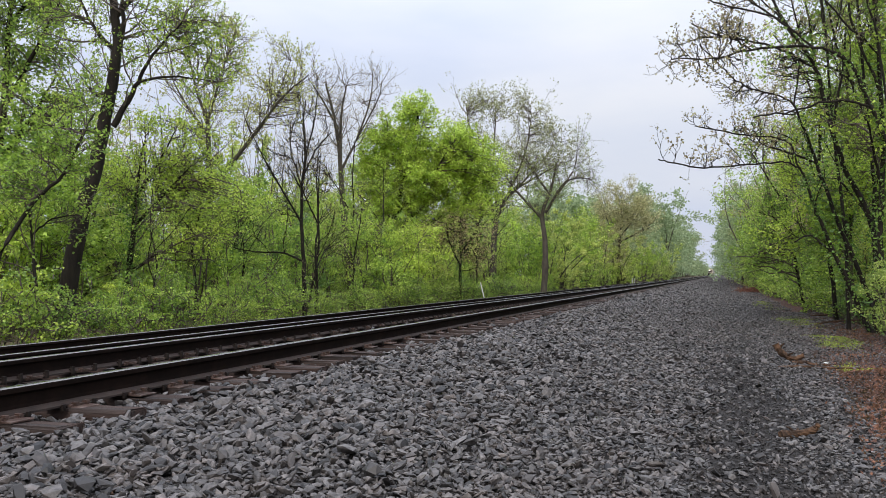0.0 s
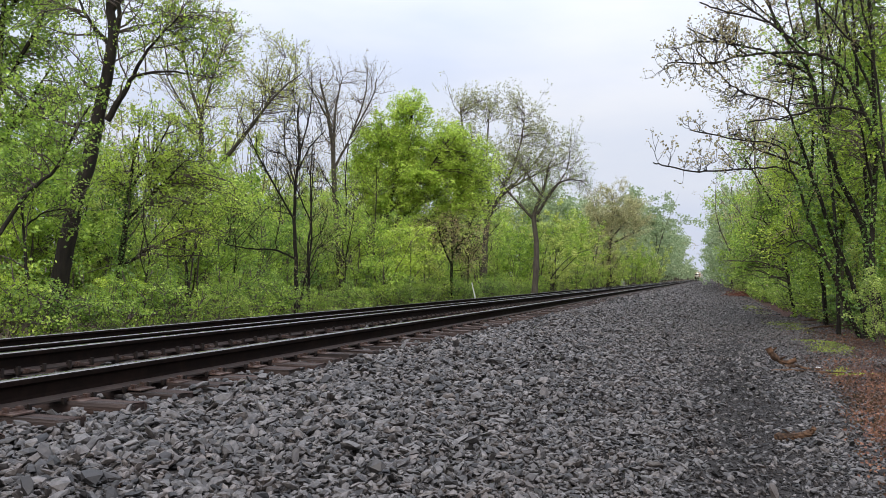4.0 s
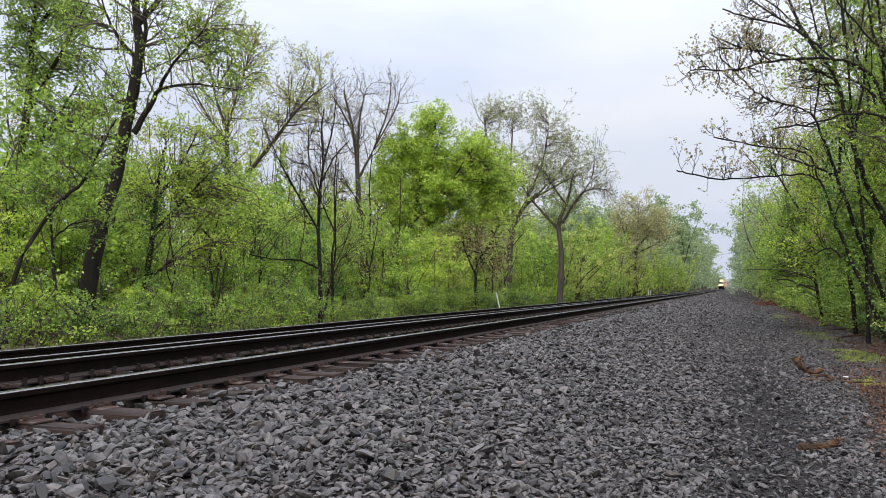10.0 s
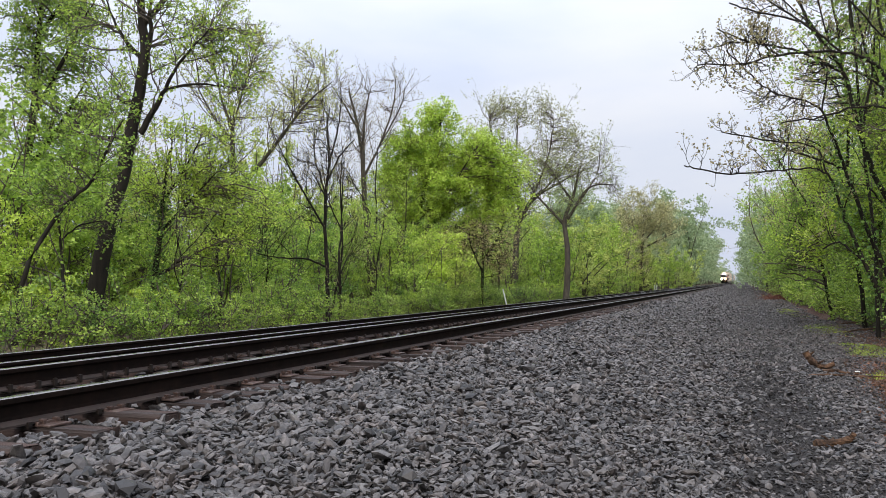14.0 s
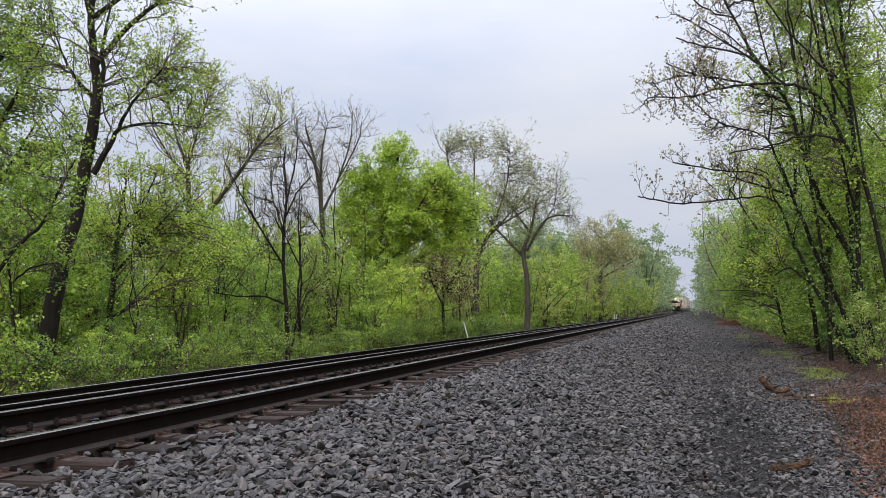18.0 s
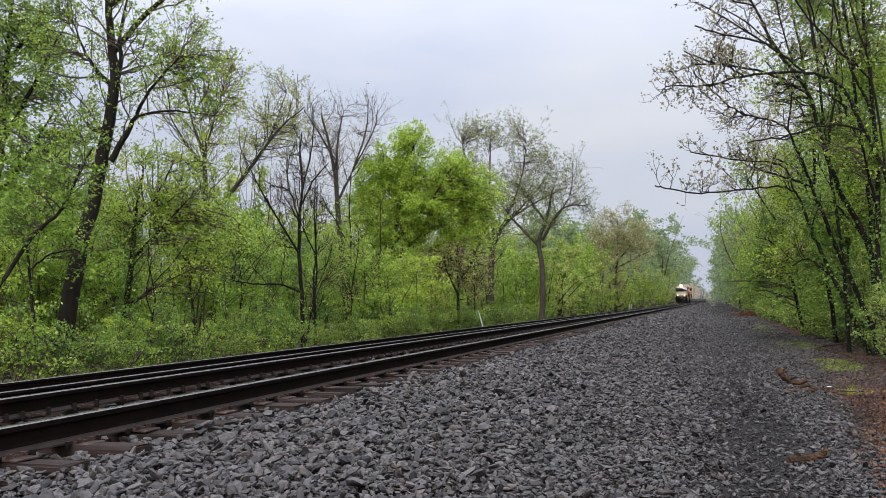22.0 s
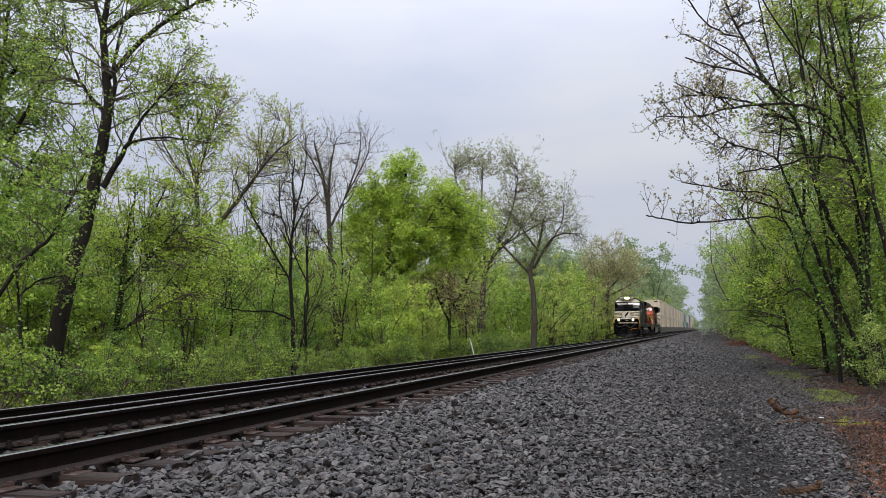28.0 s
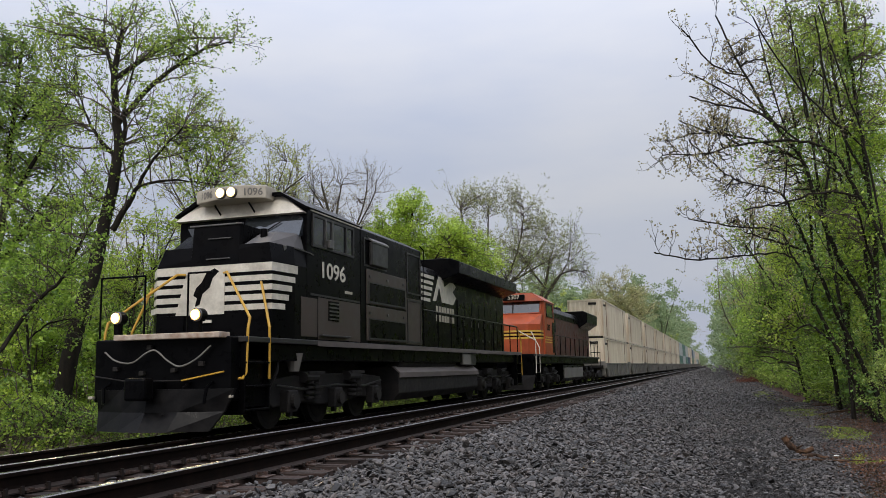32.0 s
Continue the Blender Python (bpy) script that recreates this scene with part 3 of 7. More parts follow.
def boughs_into(rng, crown, wood, wood_r, thin_r, up):
    """Bent boughs from the nearest fit place on the stems to places spread through the lobes of a crown."""
    goals = []
    for u, v, ru, rv, n in crown:
        d = unit(rng.normal(size=(n, 3))) * rng.random((n, 1)) ** 0.38
        goals.append(np.array([u, 0.0, v]) + d * np.array([ru, 0.8 * (ru + rv) / 2, rv]))
    g = np.concatenate(goals)
    gap = g[:, None] - wood[None]
    cost = np.linalg.norm(gap, axis=2) * rng.uniform(0.85, 1.15, (len(g), len(wood))) + 0.7 * np.clip(-gap[..., 2], 0, None)
    i = np.argmin(cost, axis=1)
    a, reach = wood[i], np.linalg.norm(g - wood[i], axis=1)
    mid = (a + g) / 2 + np.stack([rng.normal(0, 0.2, len(g)), rng.normal(0, 0.2, len(g)), rng.normal(0.12, 0.1, len(g))], -1) * reach[:, None]
    t = np.linspace(0, 1, 7)[None, :, None]
    pts = a[:, None] * (1 - t) ** 2 + 2 * mid[:, None] * t * (1 - t) + g[:, None] * t ** 2
    pts[:, 1:] += rng.normal(0, 0.03, pts[:, 1:].shape) * reach[:, None, None] ** 0.5
    r0 = np.minimum(wood_r[i] * 0.75, 0.014 + 0.011 * reach)
    return pts, r0[:, None] * (1 - t[..., 0]) + thin_r * 0.8 * t[..., 0]


def tree(name, seed, stems, radius, label, bark, leaf, sub=9, twigs=7, leaf_n=3, leaf_size=0.09, sub_len=1.6, twig_len=0.55,
         spread=0.8, up=0.06, thin_r=0.012, depth_noise=0.8, low=0.25, ivy=0.0, twig_mat=None, fine=2, bud_cluster=0.06, tip_r=0.25, limb_r=0.5, crown=(), tips=False):
    """A tree: given stems (lines across and up, in metres), then side branches, twigs and leaves grown on them.
    crown: lobes (across, up, half width, half height, number of boughs) that the boughs reach into; tips: leaves at the twigs' ends alone."""
    rng = np.random.default_rng(seed)
    ob = tagged(new(name), label, "tree")
    wood, limbs, sub_pts, sub_rad = [], [], [], []
    every, thick = [], []
    sub = sub * 0.4 if crown else sub
    trunk_line, lines = None, []
    for k, line in enumerate(stems):
        p = np.array([(u, 0.0, v) for u, v in line])
        if k:
            away = rng.normal(0, depth_noise)
            base_w = 0.0
            p[:, 1] = base_w + away * np.linspace(0, 1, len(p)) ** 1.3 * 1.5
        p = smooth_line(p)
        p += rng.normal(0, 0.012, p.shape) * (np.arange(len(p)) > 0)[:, None]
        if trunk_line is None:
            trunk_line = p
            r = np.linspace(radius, max(radius * tip_r, 0.012), len(p))
            r[0] *= 1.35
        else:
            near = [np.linalg.norm(q[:, [0, 2]] - p[0, [0, 2]], axis=1) for q, _ in lines]
            best = int(np.argmin([d.min() for d in near]))
            i = int(np.argmin(near[best]))
            p[:, 1] += lines[best][0][i, 1] - p[0, 1]
            r0 = max(min(radius * limb_r, lines[best][1][i] * 0.8), 0.02)
            r = np.linspace(r0, max(0.015, r0 * 0.2), len(p))
        lines.append((p, r))
        (wood if k == 0 else limbs).append(tubes(p[None], r[None], 10 if k == 0 else 7))
        every.append(p[int(len(p) * (low if k == 0 else 0.1)):])
        thick.append(r[int(len(p) * (low if k == 0 else 0.1)):])
        f = low if k == 0 else 0.15
        L = np.linalg.norm(np.diff(p, axis=0), axis=1).sum()
        n = max(3, int(sub * (0.5 + L / 6.0)))
        place, way, rr, uu = sprout(rng, p[None], r[None], n, f, 1.0, spread)
        ln = sub_len * rng.uniform(0.5, 1.25, len(place)) * (1.1 - 0.45 * uu)
        bp, br = grow(rng, place, way + np.array([0, 0, 0.25]), ln, np.minimum(rr * 0.5, 0.03), np.full(len(ln), thin_r * 0.8), 6, 0.16, up)
        sub_pts.append(bp)
        sub_rad.append(br)
    if crown:
        bp, br = boughs_into(rng, crown, np.concatenate(every), np.concatenate(thick), thin_r, up)
        sub_pts.append(bp)
        sub_rad.append(br)
    sp, sr = np.concatenate(sub_pts), np.concatenate(sub_rad)
    hung("trunk", raw_mesh("trunk", *joined(wood), bark), ob)
    small = [tubes(sp, sr, 4)]
    place, way, rr, uu = sprout(rng, sp, sr, twigs, 0.15, 1.0, 0.75, 0.3)
    ln = twig_len * rng.uniform(0.5, 1.4, len(place))
    tp, tr = grow(rng, place, way, ln, np.full(len(ln), thin_r * 0.7), np.full(len(ln), thin_r * 0.35), 4, 0.2, up * 1.5)
    small.append(tubes(tp, tr, 3))
    last = [tp]
    if fine:
        place, way, rr, uu = sprout(rng, tp, tr, fine, 0.3, 1.0, 0.7, 0.3)
        fp, fr = grow(rng, place, way, twig_len * 0.55 * rng.uniform(0.5, 1.3, len(place)), np.full(len(place), thin_r * 0.45), np.full(len(place), thin_r * 0.3), 3, 0.2, up * 2)
        small.append(tubes(fp, fr, 3))
        last.append(fp)
    for v, q in limbs:
        hung("limb", raw_mesh("limb", v, q, bark), ob)
    tagged(hung("branchwork", raw_mesh("branchwork", *joined(small), twig_mat or (MAT_BARK if leaf is MAT_BUD else MAT_TWIG)), ob), kind="stuff")
    if leaf_n:
        spots = []
        for lp in last:
            n, k, _ = lp.shape
            u = (rng.uniform(0.9, 1.0, (n, leaf_n)) if tips else rng.uniform(0.2, 1.0, (n, leaf_n)) ** 0.45) * (k - 1)
            i = np.minimum(u.astype(int), k - 2)
            t = (u - i)[..., None]
            row = np.arange(n)[:, None]
            q = lp[row, i] * (1 - t) + lp[row, i + 1] * t
            spots.append((q + rng.normal(0, bud_cluster, q.shape)).reshape(-1, 3))
        lv, lq = leaves_at(rng, np.concatenate(spots), leaf_size, flat=1.0 if tips else 0.75)
        tagged(hung("crown", raw_mesh("crown", lv, lq, leaf, smooth=False), ob), kind="stuff")
    if ivy:
        n = int(ivy)
        i = rng.integers(0, int(len(trunk_line) * 0.75), n)
        q = trunk_line[i] + rng.normal(0, 1, (n, 3)) * np.array([radius + 0.05, radius + 0.05, 0.25])
        lv, lq = leaves_at(rng, q, 0.075)
        tagged(hung("ivy", raw_mesh("ivy", lv, lq, MAT_LEAF_DARK, smooth=False), ob, "dark green climbing ivy"), kind="stuff")
    return ob


def shrub(name, seed, label, leaf, height=4.0, width=2.2, stems=9, leaves=6000, leaf_size=0.1, bark=None, category="shrub", clumps=4, boughs=8, lean=0.2, puff=1.0):
    """A many-stemmed bush or young tree with an uneven crown."""
    rng = np.random.default_rng(seed)
    ob = tagged(new(name), label, category)
    start = np.zeros((stems, 3))
    start[:, :2] = rng.normal(0, width * 0.14, (stems, 2))
    start[:, 2] = -0.1
    way = np.concatenate([rng.normal(0, lean, (stems, 2)), np.ones((stems, 1))], 1)
    sp, sr = grow(rng, start, way, height * rng.uniform(0.7, 1.12, stems), np.full(stems, 0.008 * height), np.full(stems, 0.0008 * height), 8, 0.14, 0.07)
    place, way, rr, uu = sprout(rng, sp, sr, boughs, 0.05, 1.0, 0.95, 0.25)
    ln = width * 0.75 * rng.uniform(0.35, 1.1, len(place)) * (1.15 - 0.7 * uu)
    bp, br = grow(rng, place, way, ln, np.full(len(ln), 0.013), np.full(len(ln), 0.005), 5, 0.18, 0.05)
    tagged(hung("branchwork", raw_mesh("branchwork", *joined([tubes(sp, sr, 4), tubes(bp[:, ::2], br[:, ::2], 3)]), bark or MAT_TWIG), ob), kind="stuff")
    place, way, rr, uu = sprout(rng, bp, br, clumps, 0.25, 1.05, 0.8, 0.3)
    tp, tr = grow(rng, place, way, np.full(len(place), 0.3 * (height / 4.5) ** 0.5) * rng.uniform(0.5, 1.4, len(place)), np.full(len(place), 0.005), np.full(len(place), 0.003), 3, 0.2, 0.05)
    per = max(1, leaves // len(tp))
    u = rng.uniform(0, 1, (len(tp), per)) * 3
    i = np.minimum(u.astype(int), 2)
    t = (u - i)[..., None]
    row = np.arange(len(tp))[:, None]
    q = (tp[row, i] * (1 - t) + tp[row, i + 1] * t + rng.normal(0, 0.085 * puff * (height / 4.5) ** 0.5, (len(tp), per, 3)) * np.array([1.2, 1.2, 0.7])).reshape(-1, 3)
    lv, lq = leaves_at(rng, q, leaf_size, flat=0.75)
    tagged(hung("crown", raw_mesh("crown", lv, lq, leaf, smooth=False), ob), kind="stuff")
    return ob


VIEW_TURN = 18.45
SKELETONS = {
    "leaning_tree": (-18.0, 19.3, -0.9, [[(0.0, -0.15), (0.16, 1.13), (0.49, 3.08), (0.93, 4.87), (1.25, 6.5), (1.5, 8.04), (1.43, 9.1), (1.3, 10.57), (1.5, 12.03)], [(1.5, 8.04), (1.74, 8.78), (1.79, 9.59), (2.15, 10.89)], [(1.42, 5.93), (1.9, 6.66), (2.23, 7.15), (2.72, 7.88), (3.61, 8.78)], [(2.23, 7.15), (3.13, 7.35), (4.43, 7.23)], [(1.33, 6.82), (0.68, 6.99), (0.03, 7.56)], [(1.22, 5.85), (0.36, 5.77), (-0.46, 6.34)], [(1.43, 9.1), (2.39, 10.41), (3.61, 11.54), (4.59, 12.03)], [(1.37, 10.57), (2.8, 12.03), (4.1, 12.68)], [(1.3, 10.57), (0.68, 12.03), (0.2, 13.33)], [(1.5, 8.04), (0.68, 8.94), (0.03, 10.24)]]),
    "sapling_a": (-17.6, 16.3, -0.9, [[(0.0, -0.15), (0.21, 1.76), (1.07, 3.33), (1.92, 4.18), (2.49, 5.39), (2.71, 5.75)]]),
    "sapling_b": (-17.0, 17.5, -0.9, [[(0.0, -0.15), (-0.19, 1.77), (-0.37, 3.26), (-0.82, 4.0)], [(-0.3, 2.66), (0.15, 3.11), (0.67, 3.26)]]),
    "edge_tree": (-25.6, 23.6, -0.9, [[(0.0, -0.15), (0.21, 3.5), (0.63, 7.71), (0.84, 11.49), (1.05, 14.43)], [(0.32, 5.6), (1.89, 7.29), (3.15, 8.76)], [(0.63, 7.71), (2.52, 10.23), (3.99, 11.49)], [(0.74, 10.65), (2.31, 12.75), (3.15, 14.85)]]),
    "ivy_tree": (-18.3, 22.4, -0.9, [[(0.0, -0.15), (0.05, 1.43), (0.24, 3.26), (0.33, 4.54), (0.55, 6.01)], [(0.24, 1.8), (0.82, 2.34), (1.83, 2.8)], [(0.27, 3.26), (1.37, 4.36), (2.2, 5.09)], [(0.27, 4.18), (0.92, 5.09), (1.56, 6.28)], [(0.27, 3.63), (-0.37, 4.36), (-0.64, 5.27)]]),
    "pale_tree": (-24.2, 36.2, -0.9, [[(0.0, -0.15), (-0.23, 4.16), (-0.37, 8.43), (-0.43, 9.86)], [(-0.4, 9.15), (-1.14, 11.28), (-1.71, 13.85), (-1.42, 15.84)], [(-0.4, 9.43), (0.14, 12.14), (0.57, 14.7)], [(0.0, 6.15), (1.71, 8.29), (3.42, 10.43), (4.84, 11.57)], [(0.57, 7.01), (2.56, 9.57), (3.7, 12.56)], [(-0.4, 8.72), (-1.71, 10.43), (-2.85, 12.42)]]),
    "thin_tree": (-14.7, 27.8, -0.9, [[(0.0, -0.15), (-0.04, 2.03), (-0.13, 3.5), (-0.11, 4.97), (0.0, 6.02), (-0.08, 7.29), (0.0, 8.13)], [(-0.11, 3.5), (-0.84, 4.87), (-1.3, 5.81), (-1.79, 7.07)], [(-0.08, 4.76), (-0.63, 6.34), (-0.84, 7.81)], [(-0.04, 5.39), (0.42, 6.23), (1.05, 6.86)], [(0.0, 6.02), (0.42, 7.29), (0.67, 8.23)], [(-0.04, 2.13), (-0.84, 2.45), (-1.89, 2.49), (-2.73, 2.66)], [(0.11, 0.35), (0.53, 2.45), (0.57, 4.34), (0.67, 5.6)]]),
    "vine_tree": (-18.4, 40.2, -0.9, [[(0.0, -0.15), (-0.39, 3.39), (-0.63, 6.37), (-0.75, 8.16), (-1.04, 9.95), (-1.49, 11.74)], [(-0.69, 7.26), (-0.66, 10.25), (-0.3, 12.04)], [(-0.6, 7.26), (0.15, 8.76), (0.9, 10.85), (1.04, 12.49)], [(-0.81, 9.35), (-1.64, 10.85), (-2.39, 12.04)], [(0.15, 8.76), (1.34, 10.55), (1.73, 11.29)]]),
    "bright_tree": (-17.1, 43.0, -0.9, [[(0.00, -0.15), (-0.22, 2.21), (-0.31, 3.79), (0.00, 5.35), (0.62, 7.55), (1.10, 9.75), (1.31, 11.32)], [(-0.25, 3.79), (1.25, 5.20), (3.14, 6.30), (5.01, 6.93)], [(-0.16, 4.41), (-0.94, 6.30), (-1.41, 7.87)], [(0.00, 5.04), (1.89, 6.93), (3.14, 8.80)], [(0.00, 3.48), (1.89, 4.58), (3.76, 5.20)], [(0.47, 6.93), (-0.31, 8.49), (-0.94, 9.12)]]),
    "blossom_tree": (-16.2, 60.5, -0.9, [[(0.00, -0.15), (0.00, 3.28), (0.25, 5.82), (0.98, 7.30), (2.04, 8.57)], [(0.18, 5.82), (-0.94, 9.12), (-1.77, 12.77), (-1.99, 14.22)], [(0.34, 6.21), (0.12, 10.21), (0.34, 14.22)], [(0.98, 7.30), (2.46, 10.95), (2.89, 13.68)], [(1.19, 7.49), (3.73, 10.21), (5.21, 12.22)], [(1.61, 8.02), (4.15, 9.48), (5.85, 10.21)]]),
    "drooping_tree": (-12.1, 59.2, -0.9, [[(0.0, -0.15), (0.12, 3.61), (-0.08, 6.06), (0.53, 7.68), (0.94, 9.72)], [(-0.08, 5.65), (-1.71, 7.48), (-2.73, 8.9)], [(0.12, 6.06), (1.55, 8.29), (3.38, 8.5)], [(0.41, 7.48), (-0.69, 9.31), (-1.3, 10.53)], [(0.94, 7.28), (2.16, 9.31), (2.36, 10.94)]]),
    "round_tree": (-13.3, 115.8, -0.9, [[(0.00, -0.15), (0.16, 5.38), (0.38, 8.48)], [(0.23, 6.16), (-1.55, 9.26), (-2.32, 11.96)], [(0.38, 7.71), (0.38, 11.19), (0.38, 13.12)], [(0.31, 6.93), (2.71, 9.64), (3.86, 11.19)], [(0.31, 6.16), (3.48, 7.71), (5.03, 8.48)]]),
    "green_tree": (-16.4, 97.5, -0.9, [[(1.31, -0.15), (1.38, 2.71), (0.98, 4.70), (0.44, 7.35), (0.31, 8.67)], [(0.98, 4.70), (2.30, 6.02), (2.64, 7.35)], [(1.25, 3.37), (-0.68, 5.36), (-1.34, 6.68)]]),
    "hanging_tree": (-13.2, 42.0, -0.9, [[(0.15, -0.15), (0.13, 1.82), (0.18, 3.01), (0.07, 4.06)], [(0.13, 2.12), (-0.44, 3.31), (-0.59, 4.21)], [(0.15, 2.72), (0.90, 3.91), (1.20, 4.66)]]),
    "straight_tree": (3.05, 19.45, -0.55, [[(-0.02, -0.10), (0.01, 1.72), (0.01, 3.50), (-0.18, 5.78), (-0.38, 8.32), (-0.50, 10.27)], [(-0.08, 4.46), (-0.56, 5.66), (-0.91, 6.87), (-1.15, 8.20)], [(-0.20, 6.14), (0.27, 7.47), (0.51, 8.93)]]),
    "dark_tree": (3.13, 18.75, -0.55, [[(-0.02, -0.14), (-0.06, 1.93), (0.00, 3.99), (-0.11, 6.88), (-0.20, 8.62), (-0.18, 10.38)], [(-0.06, 5.03), (-0.52, 6.18), (-0.75, 7.34), (-0.86, 8.62)], [(-0.04, 3.07), (-0.41, 3.87), (-0.75, 4.22)]]),
    "twiggy_tree": (2.76, 20.95, -0.55, [[(-0.02, -0.07), (-0.07, 2.14), (-0.28, 4.34), (-0.46, 6.82), (-0.67, 8.93), (-0.80, 10.51)], [(-0.36, 5.26), (-0.92, 6.43), (-1.31, 7.87), (-1.50, 9.19)], [(-0.41, 6.30), (-0.02, 7.61), (0.11, 9.19)]]),
    "reaching_tree": (3.1, 20.0, -0.55, [[(0.0, -0.15), (-0.55, 1.15), (-1.04, 2.25), (-1.34, 3.1), (-1.55, 3.59), (-1.89, 3.74)], [(-1.89, 3.74), (-2.62, 3.68), (-3.6, 3.62), (-4.21, 3.71), (-4.55, 3.81)], [(-1.55, 3.59), (-1.77, 4.2), (-2.62, 4.38), (-3.6, 4.63)], [(-0.79, 1.7), (-1.28, 2.13), (-1.59, 2.0)]]),
    "slanting_tree": (3.5, 20.8, -0.55, [[(0.0, -0.15), (-0.63, 1.4), (-1.26, 3.04), (-1.64, 4.17), (-2.02, 5.06), (-2.33, 5.31)], [(-2.33, 5.31), (-3.15, 5.5), (-3.66, 5.81), (-4.29, 6.32)], [(-2.02, 5.06), (-1.89, 6.19), (-2.4, 7.2), (-3.41, 7.96)], [(-1.51, 3.79), (-2.14, 4.05), (-2.9, 4.3)]]),
    "tall_thin_tree": (3.5, 19.6, -0.55, [[(0.0, -0.15), (-0.53, 2.34), (-1.07, 3.53), (-1.42, 4.71), (-1.66, 5.66), (-2.26, 6.61), (-2.85, 7.8), (-3.32, 8.99)], [(-1.66, 5.66), (-2.49, 6.14), (-3.44, 6.38), (-4.15, 6.73)], [(-2.26, 6.61), (-3.09, 7.09), (-3.92, 7.56)], [(-2.73, 7.56), (-3.44, 7.8), (-4.15, 8.63)], [(-1.31, 4.36), (-1.07, 5.66), (-0.95, 6.73)]]),
    "broad_tree": (3.8, 18.6, -0.55, [[(0.0, -0.15), (-0.56, 3.4), (-1.01, 4.63), (-1.45, 5.53), (-2.13, 5.81), (-3.36, 5.75), (-4.14, 5.58), (-4.98, 5.58)], [(-0.56, 3.4), (-0.78, 5.64), (-1.12, 7.2), (-1.45, 8.77)], [(-1.01, 4.63), (-1.68, 4.74), (-2.57, 4.52), (-3.36, 4.41)], [(-2.13, 5.81), (-2.91, 6.42), (-3.69, 6.64), (-4.25, 6.87)], [(-3.36, 5.75), (-3.8, 6.09), (-4.48, 6.09)], [(-0.78, 5.64), (-1.68, 6.53), (-2.35, 7.43), (-2.91, 8.44)]]),
    "curving_tree": (2.9, 24.2, -0.55, [[(0.0, -0.15), (-0.22, 1.86), (-0.45, 3.65), (-0.37, 5.59), (-0.6, 7.68), (-0.9, 9.77), (-1.19, 11.26)], [(-0.37, 5.59), (-0.9, 6.79), (-1.64, 7.68)], [(-0.45, 3.65), (-0.9, 4.7), (-1.64, 5.15)], [(-0.6, 7.68), (0.0, 8.88), (0.3, 10.37)]]),
    "upright_tree": (3.2, 23.2, -0.55, [[(0.0, -0.15), (-0.14, 2.12), (0.07, 3.97), (-0.14, 6.11), (0.0, 8.25), (-0.14, 10.38)], [(0.07, 3.97), (0.71, 5.11), (1.14, 6.11)], [(-0.11, 6.11), (-0.85, 7.39), (-1.14, 9.1)], [(0.0, 8.25), (0.57, 9.39), (1.0, 10.53)]]),
    "leafy_tree": (3.6, 22.3, -0.55, [[(0.0, -0.15), (-0.07, 2.49), (0.07, 5.2), (-0.14, 7.92), (-0.2, 9.95), (-0.34, 11.44)], [(-0.07, 2.49), (-0.75, 3.3), (-1.15, 3.58)], [(0.07, 5.2), (-0.75, 6.15), (-1.42, 6.42)], [(-0.14, 7.92), (-1.02, 8.73), (-1.56, 10.09)]]),
    "small_tree": (2.6, 29.3, -0.55, [[(0.0, -0.15), (-0.37, 1.99), (-0.6, 3.28), (-1.28, 4.56), (-1.74, 5.29)], [(-0.46, 2.54), (-1.01, 3.09), (-1.56, 3.28)], [(-0.6, 3.28), (-0.46, 4.74), (-0.64, 6.02)]]),
}
